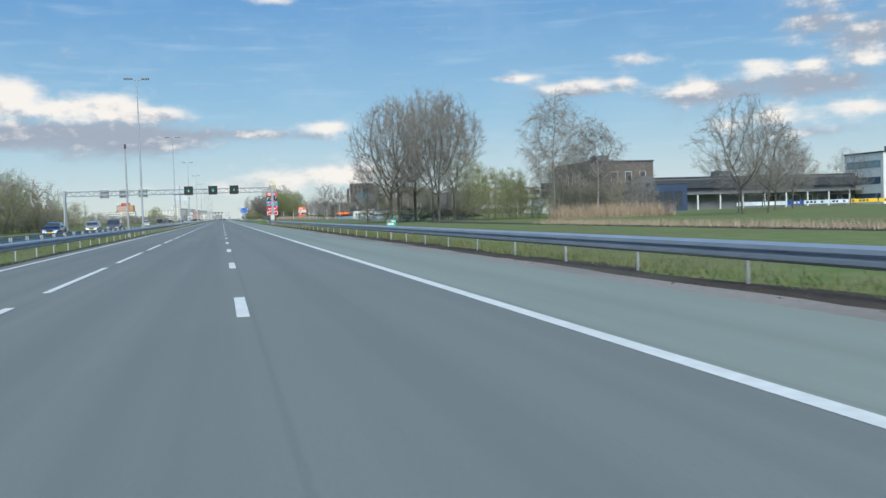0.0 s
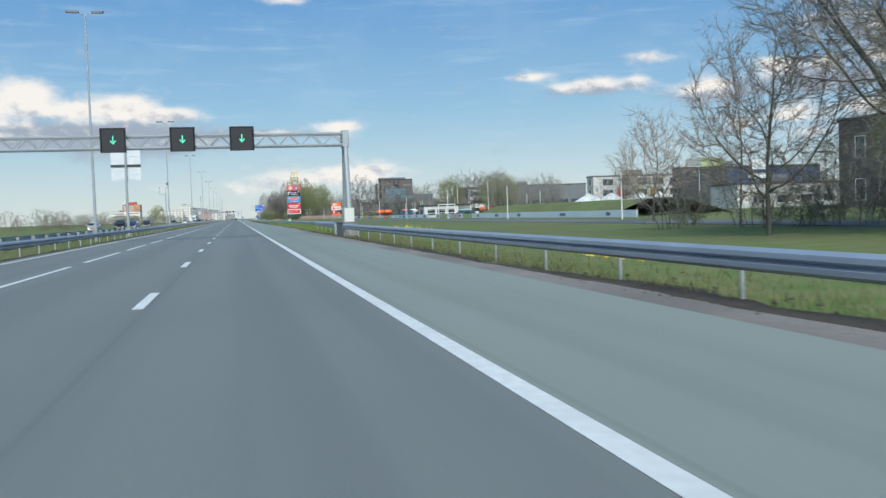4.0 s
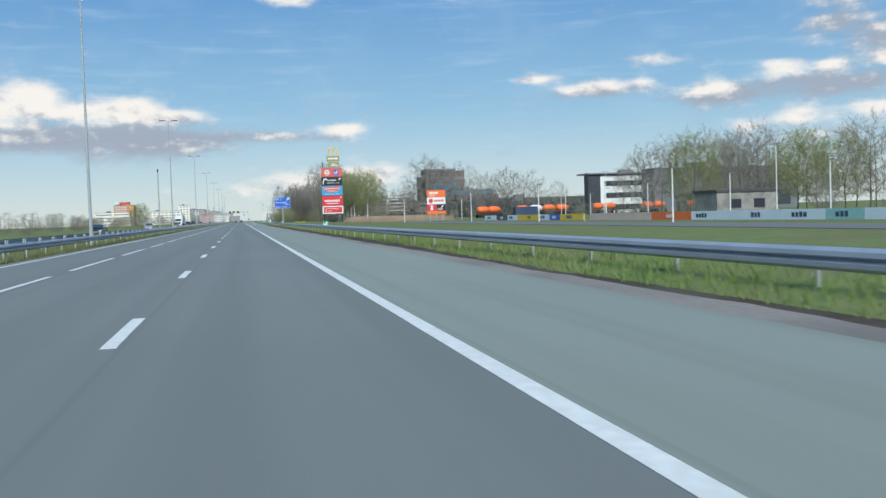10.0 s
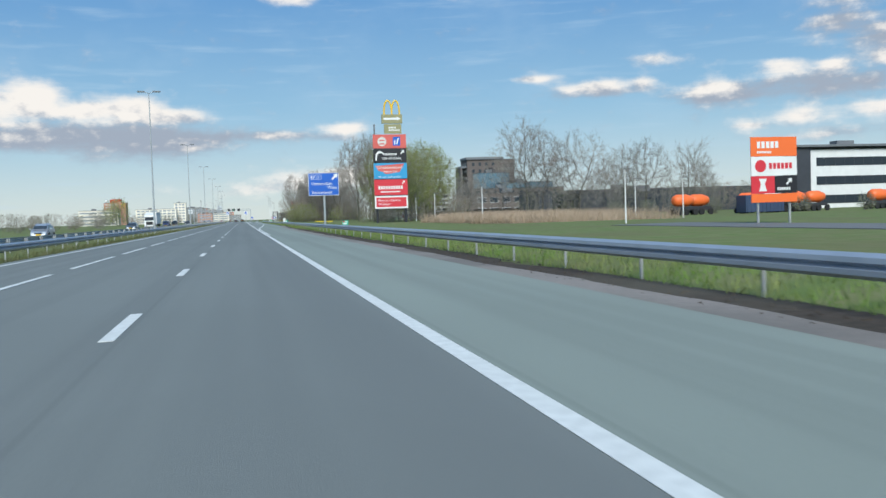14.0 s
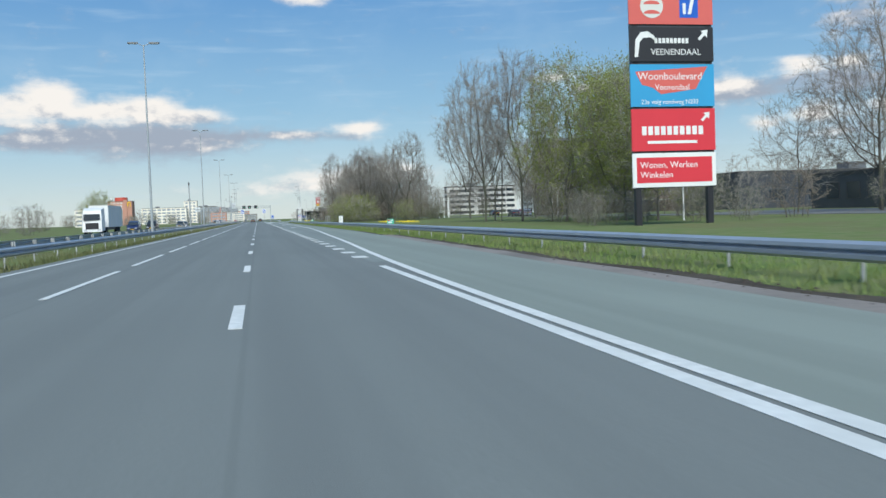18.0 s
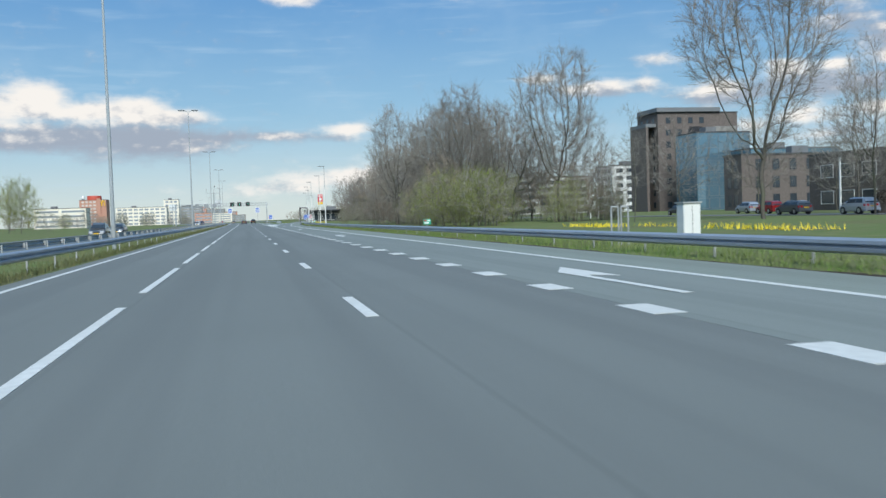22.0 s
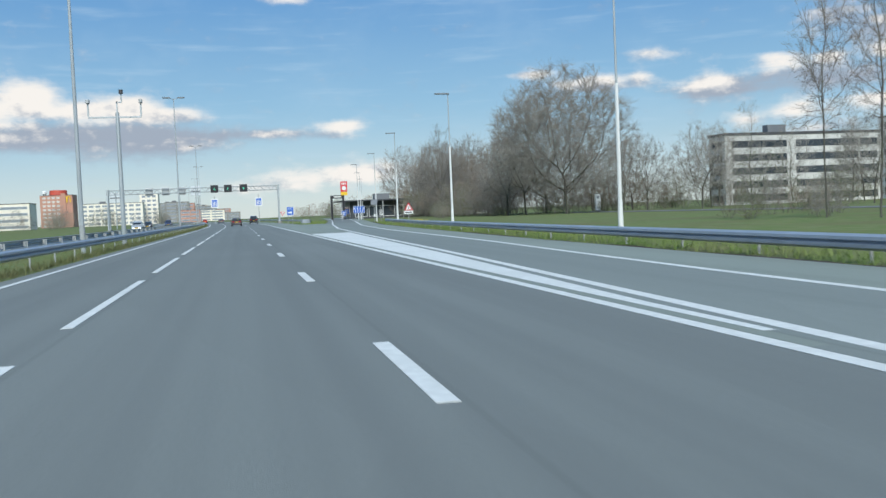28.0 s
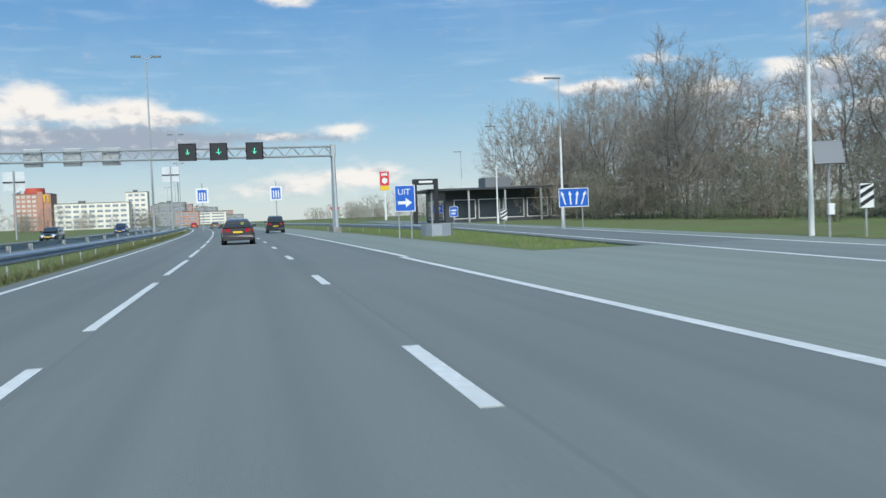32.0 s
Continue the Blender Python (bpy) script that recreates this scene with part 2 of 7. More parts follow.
M["pale_brick"] = mat("pale_red_brick", (0.50, 0.265, 0.195), 0.9, 0, (0.41, 0.21, 0.155), 2.5, 0.7, 0.3, 14)
M["blind"] = mat("window_with_pale_blind", (0.62, 0.58, 0.52), 0.25, 0, (0.45, 0.45, 0.44), 0.4, 0.7)
M["roof_red"] = mat("red_roof_panel", (0.55, 0.085, 0.050), 0.6, 0, (0.42, 0.06, 0.04), 0.5, 0.5)
M["bitumen"] = mat("roof_bitumen", (0.07, 0.07, 0.072), 0.9, 0, (0.05, 0.05, 0.05), 0.8, 0.5)
M["glass"] = mat("window_glass", (0.035, 0.045, 0.055), 0.06, 0.0, (0.05, 0.06, 0.07), 0.2, 0.5)
# far panes: distance haze is put into this paler glass colour
M["glass_far"] = mat("glass_paled_for_haze", (0.26, 0.29, 0.32), 0.2, 0.0, (0.20, 0.23, 0.26), 0.2, 0.5)
M["glass_blue"] = mat("curtain_wall_glass", (0.13, 0.23, 0.30), 0.05, 0.55, (0.20, 0.33, 0.40), 0.12, 0.8)
M["frame_dark"] = mat("dark_frame", (0.05, 0.05, 0.055), 0.5, 0.2)
M["sign_blue"] = mat("sign_blue", (0.010, 0.105, 0.48), 0.45, 0, (0.012, 0.09, 0.42), 0.6, 0.4, world_space=False)
M["sign_red"] = mat("sign_red", (0.62, 0.035, 0.050), 0.5, 0, (0.55, 0.03, 0.045), 0.5, 0.4)
M["sign_coral"] = mat("sign_coral", (0.62, 0.115, 0.095), 0.5, 0, (0.55, 0.10, 0.08), 0.5, 0.4)
M["sign_black"] = mat("sign_black", (0.018, 0.018, 0.022), 0.5)
M["sign_cyan"] = mat("sign_cyan", (0.03, 0.30, 0.55), 0.5, 0, (0.03, 0.26, 0.48), 0.5, 0.4)
M["sign_orange"] = mat("sign_orange", (0.85, 0.16, 0.035), 0.5, 0, (0.75, 0.14, 0.03), 0.5, 0.4)
M["sign_yellow"] = mat("sign_yellow", (0.80, 0.50, 0.03), 0.45, 0, (0.70, 0.44, 0.03), 0.5, 0.4)
M["sign_green"] = mat("sign_green", (0.03, 0.42, 0.28), 0.5, 0, (0.03, 0.36, 0.24), 0.5, 0.4)
M["olive"] = mat("sign_olive", (0.30, 0.28, 0.14), 0.6)
M["teal"] = mat("banner_teal", (0.35, 0.60, 0.58), 0.6)
M["banner"] = mat("banner_white", (0.76, 0.82, 0.86), 0.6, 0, (0.66, 0.73, 0.79), 0.5, 0.6)
M["olive_board"] = mat("lime_board", (0.44, 0.52, 0.24), 0.6, 0, (0.38, 0.46, 0.20), 0.6, 0.6)
M["beige_board"] = mat("beige_board", (0.72, 0.52, 0.46), 0.6, 0, (0.62, 0.45, 0.40), 0.6, 0.6)
M["led"] = mat("led_green", (0.10, 0.75, 0.45), 0.5, emit=0.7)
M["bark"] = mat("bark", (0.130, 0.118, 0.102), 0.95, 0, (0.085, 0.077, 0.067), 3.0, 0.8, 0.6, 12, (0.125, 0.13, 0.092), 0.4)
M["twig"] = mat("twigs", (0.285, 0.262, 0.230), 0.95, 0, (0.200, 0.184, 0.162), 0.35, 0.9, vary=0.18)
M["twig_red"] = mat("twigs_reddish", (0.305, 0.252, 0.200), 0.95, 0, (0.22, 0.180, 0.146), 0.35, 0.9, vary=0.15)
M["birch"] = mat("birch_bark", (0.50, 0.47, 0.42), 0.8, 0, (0.10, 0.09, 0.08), 2.2, 0.8)
M["leaf"] = mat("young_leaves", (0.265, 0.300, 0.080), 0.95, 0, (0.19, 0.22, 0.062), 0.6, 0.9, vary=0.15)
M["leaf_dark"] = mat("evergreen_leaves", (0.175, 0.195, 0.090), 0.95, 0, (0.12, 0.14, 0.065), 0.6, 0.9, vary=0.15)
# bud tips; sunlight on the crown is put into this pale tan
M["sunlit_bud"] = mat("buds_with_painted_sun", (0.34, 0.26, 0.15), 0.8, 0, (0.24, 0.18, 0.11), 0.6, 0.9)
M["reed"] = mat("dry_reed", (0.46, 0.345, 0.245), 0.9, 0, (0.35, 0.26, 0.18), 0.7, 0.9)
M["hedge"] = mat("dry_hedge_leaves", (0.105, 0.080, 0.058), 0.9, 0, (0.060, 0.050, 0.036), 0.8, 0.8, vary=0.15)
M["daffodil"] = mat("daffodil_yellow", (0.80, 0.62, 0.04), 0.7)
M["tyre"] = mat("tyre_rubber", (0.02, 0.02, 0.02), 0.85)
M["rim"] = mat("alloy_rim", (0.55, 0.56, 0.58), 0.3, 0.9)
M["lamp_red"] = mat("tail_lamp", (0.45, 0.015, 0.02), 0.15)
M["lamp_clear"] = mat("head_lamp", (0.75, 0.77, 0.80), 0.1, 0.3)
M["plate"] = mat("plate_yellow", (0.80, 0.50, 0.03), 0.5)
M["trim_black"] = mat("black_trim", (0.02, 0.02, 0.022), 0.6)


def car_paint(name, base):
    m = mat(name, base, 0.32, 0.55, tuple(c * 0.93 for c in base), 0.5, 0.4)
    m.node_tree.nodes["Principled BSDF"].inputs["Coat Weight"].default_value = 0.8
    return m


# ---- mesh helpers ----
class Shape:
    """Collects vertices and faces for one mesh."""

    def __init__(self):
        self.v, self.f = [], []

    def quad(self, a, b, c, d):
        i = len(self.v)
        self.v += [a, b, c, d]
        self.f.append((i, i + 1, i + 2, i + 3))
        return self

    def box(self, x0, y0, z0, x1, y1, z1, c=0.0):
        """A box, its upright edges cut back by c."""
        if c:
            ring = [(x0 + c, y0), (x1 - c, y0), (x1, y0 + c), (x1, y1 - c), (x1 - c, y1), (x0 + c, y1), (x0, y1 - c), (x0, y0 + c)]
        else:
            ring = [(x0, y0), (x1, y0), (x1, y1), (x0, y1)]
        return self.prism(ring, z0, z1)

    def prism(self, ring, z0, z1):
        i, n = len(self.v), len(ring)
        self.v += [(x, y, z0) for x, y in ring] + [(x, y, z1) for x, y in ring]
        self.f += [(i + k, i + (k + 1) % n, i + n + (k + 1) % n, i + n + k) for k in range(n)]
        self.f += [tuple(i + n - 1 - k for k in range(n)), tuple(i + n + k for k in range(n))]
        return self

    def plate(self, ring, y0, y1):
        """A flat outline in x and z, with a thickness along y."""
        i, n = len(self.v), len(ring)
        self.v += [(x, y0, z) for x, z in ring] + [(x, y1, z) for x, z in ring]
        self.f += [(i + k, i + (k + 1) % n, i + n + (k + 1) % n, i + n + k) for k in range(n)]
        self.f += [tuple(i + n - 1 - k for k in range(n)), tuple(i + n + k for k in range(n))]
        return self

    def tube(self, p0, p1, r0, r1=None, n=8, caps=True):
        r1 = r0 if r1 is None else r1
        a, b = Vector(p0), Vector(p1)
        d = (b - a).normalized()
        u = d.cross(Vector((0.31, 0.95, 0.11))).normalized()
        w = d.cross(u)
        i = len(self.v)
        for c, r in ((a, r0), (b, r1)):
            self.v += [tuple(c + (u * math.cos(6.2832 * k / n) + w * math.sin(6.2832 * k / n)) * r) for k in range(n)]
        self.f += [(i + k, i + (k + 1) % n, i + n + (k + 1) % n, i + n + k) for k in range(n)]
        if caps:
            self.f += [tuple(i + n - 1 - k for k in range(n)), tuple(i + n + k for k in range(n))]
        return self

    def mesh(self, name, material, soft=False):
        me = bpy.data.meshes.new(name)
        me.from_pydata(self.v, [], self.f)
        me.materials.append(material)
        if soft:
            me.shade_smooth()
        me.update()
        return me


def part(name, shape, material, parent=None, label="", soft=False):
    """Links a shape (or a ready mesh) as one mesh object, under a thing or a part."""
    me = shape if isinstance(shape, bpy.types.Mesh) else shape.mesh(name, material, soft)
    ob = new(name, me)
    ob.parent = parent
    if label:
        ob["label"] = label
    return ob


def thing(name, label, category, group="", m=None, kind=""):
    ob = tagged(new(name), label, category, group, kind)
    if m is not None:
        ob.matrix_world = m
    return ob


def lettering(name, text, size, material, parent, m, label=""):
    """Flat raised lettering in the built-in font, as a mesh."""
    cu = bpy.data.curves.new(name, "FONT")
    cu.body, cu.size, cu.extrude, cu.align_x = text, size, 0.004, "LEFT"
    cu.resolution_u = 3
    tmp = bpy.data.objects.new(name, cu)
    scene.collection.objects.link(tmp)
    me = bpy.data.meshes.new_from_object(tmp.evaluated_get(bpy.context.evaluated_depsgraph_get()))
    bpy.data.objects.remove(tmp)
    me.materials.clear()
    me.materials.append(material)
    ob = new(name, me)
    ob.parent = parent
    ob.matrix_local = m
    if label:
        ob["label"] = label
    return ob


def bend(y):
    """The motorway's drift to the left at the far end."""
    return -max(0.0, y - 870.0) ** 2 / 6400.0


def sweep(name, outline, y0, y1, step, material, closed=False, path=None):
    """A strip or bar along the road: outline in x and z, carried from y0 to y1."""
    s = Shape()
    n = len(outline)
    ys = [y0 + (y1 - y0) * k / max(1, round((y1 - y0) / step)) for k in range(max(1, round((y1 - y0) / step)) + 1)]
    for y in ys:
        dx, dz = path(y) if path else (bend(y), 0.0)
        s.v += [(x + dx, y, z + dz) for x, z in outline]
    for j in range(len(ys) - 1):
        for k in range(n if closed else n - 1):
            a, b = j * n + k, j * n + (k + 1) % n
            s.f.append((a, b, b + n, a + n))
    return s


def lerp_path(points):
    """x and z by y, from a few (y, x, z)."""
    ys, xs, zs = zip(*points)

    def at(y):
        return float(np.interp(y, ys, xs)) + bend(y), float(np.interp(y, ys, zs))
    return at


# ---- ground and roads ----
EDGE_LINE = lerp_path(((-80, 3.5, 0), (440, 3.5, 0), (447, 3.66, 0), (492, 3.68, 0), (503, 3.85, 0), (516, 4.28, 0), (522, 4.55, 0), (533, 4.93, 0), (543, 5.2, 0), (556, 5.62, 0), (571, 6.12, 0), (582, 6.32, 0), (600, 6.7, 0),
                       (628, 6.78, 0), (652, 6.6, 0), (680, 6.56, 0), (692, 6.45, 0), (757, 6.85, 0), (766, 7.15, 0), (774, 7.63, 0),
                       (785, 8.4, 0), (820, 9.8, 0), (850, 12.0, 0), (879, 15.2, 0), (917, 20.0, 0), (1000, 30.0, 0), (1100, 43.0, 0)))
GORE_LINE = lerp_path(((740, 3.55, 0), (757, 3.9, 0), (766, 4.4, 0), (777, 5.0, 0), (805, 6.2, 0), (834, 7.6, 0), (875, 11.2, 0), (917, 15.8, 0), (1000, 25.5, 0), (1100, 38.0, 0)))
SHOULDER = lerp_path(((-80, 6.5, 0), (45, 6.5, 0), (90, 6.8, 0), (168, 6.75, 0), (205, 7.2, 0), (330, 6.97, 0), (450, 6.9, 0), (500, 7.2, 0), (560, 8.7, 0), (700, 9.0, 0), (757, 9.3, 0), (785, 10.2, 0), (820, 12.2, 0),
                      (850, 14.2, 0), (879, 17.3, 0), (917, 22.0, 0), (1000, 32.0, 0), (1100, 45.0, 0)))


def ribbon(name, left, right, y0, y1, material, z=0.0, step=6.0, skirt=0.12, parent=None):
    """A slab between two lines along the road, with its sides."""
    s = Shape()
    k = max(1, round((y1 - y0) / step))
    ys = [y0 + (y1 - y0) * i / k for i in range(k + 1)]
    for y in ys:
        a, b = left(y), right(y)
        s.v += [(a, y, z - skirt), (a, y, z), (b, y, z), (b, y, z - skirt)]
    for i in range(k):
        for j in range(3):
            s.f.append((4 * i + j, 4 * i + j + 1, 4 * i + j + 5, 4 * i + j + 4))
    return part(name, s, material, parent)


def side(x):
    return lambda y: x + bend(y)


def plus(line, d):
    return lambda y: line(y)[0] + d


ground = part("ground", Shape().quad((-2600, -900, -0.07), (2600, -900, -0.07), (2600, 4300, -0.07), (-2600, 4300, -0.07)), M["grass"])
tagged(ground, "green grass verges and fields beside the motorway", "ground", kind="structure")
road = ribbon("road", side(-7.05), plus(EDGE_LINE, 0), -80, 886, M["asphalt"])
tagged(road, "grey asphalt motorway lanes with white markings", "road", kind="structure")
ahead = ribbon("road", side(-7.05), side(3.5), 886, 1700, M["asphalt"])
tagged(ahead, "grey asphalt motorway lanes running on into the distance", "road", kind="structure")
slip = ribbon("road", plus(GORE_LINE, -0.9), plus(EDGE_LINE, 0), 886, 1100, M["asphalt"])
tagged(slip, "grey asphalt exit road curving away", "road", kind="structure")
opposite = ribbon("road", side(-24.2), side(-11.4), -80, 1700, M["asphalt"])
tagged(opposite, "grey asphalt lanes for oncoming traffic", "road", kind="structure")
tagged(ribbon("hard_shoulder", plus(EDGE_LINE, 0), plus(SHOULDER, 0), -80, 886, M["shoulder"], 0.001), "pale green-grey worn asphalt hard shoulder", "hard shoulder", kind="structure")
tagged(ribbon("hard_shoulder", side(3.5), side(7.6), 886, 1700, M["shoulder"], 0.001), "pale grey asphalt hard shoulder", "hard shoulder", kind="structure")
tagged(ribbon("hard_shoulder", plus(EDGE_LINE, 0), plus(SHOULDER, 0), 886, 1100, M["shoulder"], 0.001), "pale asphalt edge of the exit road", "hard shoulder", kind="structure")
ribbon("exit_lane", side(3.4), lambda y: EDGE_LINE(y)[0] - 0.02, 506, 757, M["exit_asphalt"], 0.003, 6, 0.002, road)["label"] = "paler asphalt of the exit lane"
ribbon("exit_lane", lambda y: GORE_LINE(y)[0] - 0.3, lambda y: EDGE_LINE(y)[0] - 0.02, 757, 886, M["exit_asphalt"], 0.003, 6, 0.002, road)["label"] = "paler asphalt of the exit lane"
ribbon("gore_surface", lambda y: 3.4, lambda y: max(3.5, GORE_LINE(y)[0] - 0.3), 757, 886, M["shoulder"], 0.003, 6, 0.002, road)["label"] = "pale green-grey asphalt between the diverging lanes"


def wob(y, row=0.0):
    """A ragged edge: slow and quick waver along the road."""
    return 0.34 * noise.noise((y * 0.23, row, 0.3)) + 0.2 * noise.noise((y * 1.1, row, 5.1))


def SOIL(y):
    """How far the bare soil reaches past the shoulder."""
    return float(np.interp(y, (-80, 105, 125, 290, 310, 480, 500, 540), (1.75, 1.75, 1.2, 1.2, 1.75, 1.75, 1.3, 1.2)))


tagged(ribbon("paved_edge", plus(SHOULDER, 0), lambda y: SHOULDER(y)[0] + 0.72 + 0.5 * wob(y, 8.0), -80, 540, M["edge"], -0.012, 0.8, skirt=0.04), "reddish worn paver strip along the asphalt", "road edge", kind="structure")
tagged(ribbon("soil_strip", plus(SHOULDER, 0.5), lambda y: SHOULDER(y)[0] + SOIL(y) + 2.0 * wob(y, 8.0), -80, 540, M["soil"], -0.03, 0.8, 0.04), "dark bare soil beside the road edge", "soil", kind="structure")
tagged(ribbon("soil_strip", plus(SHOULDER, 0.0), lambda y: SHOULDER(y)[0] + 0.45 + 1.2 * wob(y, 8.0), 540, 886, M["soil"], -0.03, 1.0, 0.04), "thin strip of dark soil beside the road edge", "soil", kind="structure")
tagged(ribbon("soil_strip", lambda y: -7.75 + wob(y, 8.0), side(-7.05), -80, 232, M["soil"], -0.03, 2.0, 0.04), "dark bare soil along the median edge", "soil", kind="structure")
tagged(ribbon("side_road", lambda y: 30.0, lambda y: 36.5, 120, 440, M["side_road"], -0.03, 40), "pale asphalt service road on the far side of the verge", "road", kind="structure")
tagged(ribbon("car_park", lambda y: 52.0, lambda y: 76.0, 520, 600, M["side_road"], -0.03, 40), "grey asphalt yard behind the reeds", "yard", kind="structure")
tagged(ribbon("side_road", lambda y: 54.0, lambda y: 60.0, 600, 900, M["side_road"], -0.03, 40), "grey service road in front of the offices", "road", kind="structure")

tagged(ribbon("ditch", lambda y: 26.6 + 0.8 * wob(y, 8.0), lambda y: 29.4 + 0.8 * wob(y, 6.0), 12, 118, M["soil"], -0.05, 3, 0.03), "dark wet ditch with brown reeds across the field", "ditch", kind="structure")


VERGE_RISE = ((172, 0.0), (184, 0.30), (330, 0.30), (450, 0.24), (540, 0.20), (600, 0.14), (850, 0.12), (860, 0.0))


def verge_start(y):
    return SHOULDER(y)[0] + (SOIL(y) - 0.1 if y < 540 else 0.4)


def verge_z(u, y):
    """Height of the grassy verge, u metres past its edge."""
    top = float(np.interp(y, *zip(*VERGE_RISE)))
    z = float(np.interp(u, (0, 0.5, 1.1, 2.0, 4.0, 8.0), (0.0, 0.38, 0.8, 1.0, 0.85, 0.0))) * top
    return -0.065 + z + (0.25 * z * (noise.noise((u * 0.9, y * 0.55, 2.0)) + 0.6 * noise.noise((u * 2.3, y * 1.7, 9.0))) if z else 0.0)


s = Shape()
US = (0.0, 0.25, 0.55, 0.9, 1.3, 1.8, 2.5, 3.5, 5.0, 6.5, 8.0)
for j in range(576):
    y = 172 + 1.2 * j
    s.v += [(verge_start(y) + u, y, verge_z(u, y)) for u in US]
for j in range(575):
    s.f += [(len(US) * j + k, len(US) * j + k + 1, len(US) * (j + 1) + k + 1, len(US) * (j + 1) + k) for k in range(len(US) - 1)]
tagged(part("verge", s, M["grass"], soft=True), "uneven raised grass verge beneath the guard rail", "verge", kind="structure")
CLOD = [(1, 0, 0), (0.2, 0.9, 0), (-0.9, 0.3, 0), (-0.2, -0.8, 0), (0.1, 0.1, 0.7)]
s = Shape()
clod_rng = np.random.default_rng(41)
for _ in range(5200):
    y = float(clod_rng.uniform(-30, 200) if clod_rng.uniform() < 0.5 else clod_rng.uniform(285, 520))
    x = SHOULDER(y)[0] + 0.45 + float(abs(clod_rng.normal(0, 0.75)))
    r, a = float(clod_rng.uniform(0.015, 0.065)), float(clod_rng.uniform(0, 6.283))
    i = len(s.v)
    s.v += [(x + r * (p * math.cos(a) - q * math.sin(a)), y + 1.6 * r * (p * math.sin(a) + q * math.cos(a)), -0.035 + r * t) for p, q, t in CLOD]
    s.f += [(i, i + 1, i + 4), (i + 1, i + 2, i + 4), (i + 2, i + 3, i + 4), (i + 3, i, i + 4)]
tagged(part("soil_clods", s, M["soil"]), "loose dark clods and stones on the soil strip", "soil", kind="stuff")


def stripe(name, line, w, y0, y1, parent, z=0.006):
    return ribbon(name, plus(line, -w / 2), plus(line, w / 2), y0, y1, M["paint"], z, skirt=0.004, parent=parent)


def straight(x):
    return lambda y: (x + bend(y), 0.0)


stripe("edge_line", EDGE_LINE, 0.19, 447, 500, road, 0.008)
stripe("edge_line", EDGE_LINE, 0.20, 500, 886, road, 0.008)
stripe("edge_line", straight(3.46), 0.20, -80, 446, road)
stripe("edge_line", straight(3.41), 0.19, 446, 504, road)
stripe("edge_line", straight(3.28), 0.20, 743, 886, road)
stripe("edge_line", straight(-6.5), 0.16, -80, 886, road)
stripe("edge_line", straight(3.46), 0.20, 886, 1700, ahead)
stripe("edge_line", straight(-6.5), 0.16, 886, 1700, ahead)
stripe("edge_line", GORE_LINE, 0.22, 745, 886, road)
stripe("edge_line", GORE_LINE, 0.20, 886, 1100, slip)
stripe("edge_line", EDGE_LINE, 0.20, 886, 1100, slip, 0.008)
stripe("edge_line", straight(-12.0), 0.2, -80, 1700, opposite)
stripe("edge_line", straight(-21.4), 0.2, -80, 1700, opposite)
ribbon("gore_area", lambda y: 3.28 + 0.32, lambda y: max(3.74, GORE_LINE(y)[0] - 0.32), 758, 814, M["paint"], 0.006, 3, 0.004, road)["label"] = "solid white painted wedge between the lanes"


def dash_row(name, x, w, length, period, first, y0, y1):
    short = Shape().box(-w / 2, 0, 0, w / 2, length, 0.006).mesh(name, M["paint"])
    k = math.ceil((y0 - first) / period)
    while first + k * period < y1:
        y = first + k * period
        ob = new(name, short)
        ob.parent = road if y < 886 and x > -8 else ahead if x > -8 else opposite
        ob.location = (x + bend(y), y, 0.001)
        if y > 886:
            ob.rotation_euler = (0, 0, math.atan((y - 870) / 3200.0))
        k += 1


dash_row("lane_dash", 0.0, 0.17, 3.0, 12.0, 0.1, -40, 1330)
dash_row("long_lane_dash", -3.52, 0.15, 9.0, 12.0, 6.3, -40, 1330)
dash_row("exit_block", 3.45, 0.45, 1.15, 3.9, 508.88, 506, 742)
dash_row("lane_dash", -15.2, 0.15, 3.0, 12.0, 3.0, -40, 1330)
dash_row("lane_dash", -18.3, 0.15, 9.0, 12.0, 3.0, -40, 1330)

for y, x in ((600.8, 4.84), (648.3, 4.84), (695.8, 4.84), (743.3, 4.95)):
    # exit arrow: straight shaft, head swept to the right with one long barb
    a = Shape()
    a.plate([(-0.09, 0.0), (0.09, 0.0), (0.09, 4.1), (-0.09, 4.1)], 0, 0.006)
    a.plate([(-0.09, 4.1), (0.09, 4.1), (0.22, 4.35), (0.6, 3.85), (0.53, 7.0), (-0.1, 5.4)], 0, 0.006)
    ob = part("lane_arrow", a, M["paint"], road)
    ob.matrix_local = pose(x, y, 0.008) @ Matrix(((1, 0, 0, 0), (0, 0, 1, 0), (0, 1, 0, 0), (0, 0, 0, 1)))

# ---- guard rails ----
W_BEAM = ((0.0, 0.0), (-0.015, -0.012), (-0.075, -0.05), (-0.08, -0.11), (-0.005, -0.155), (-0.08, -0.20), (-0.075, -0.26), (-0.015, -0.298), (0.0, -0.31))
POST = Shape().box(-0.028, -0.022, -0.95, 0.028, 0.022, -0.02, 0.008).mesh("post", M["post"])
BLOCK = Shape().box(-0.11, -0.05, -0.27, 0.0, 0.05, -0.05).mesh("spacer", M["post"])


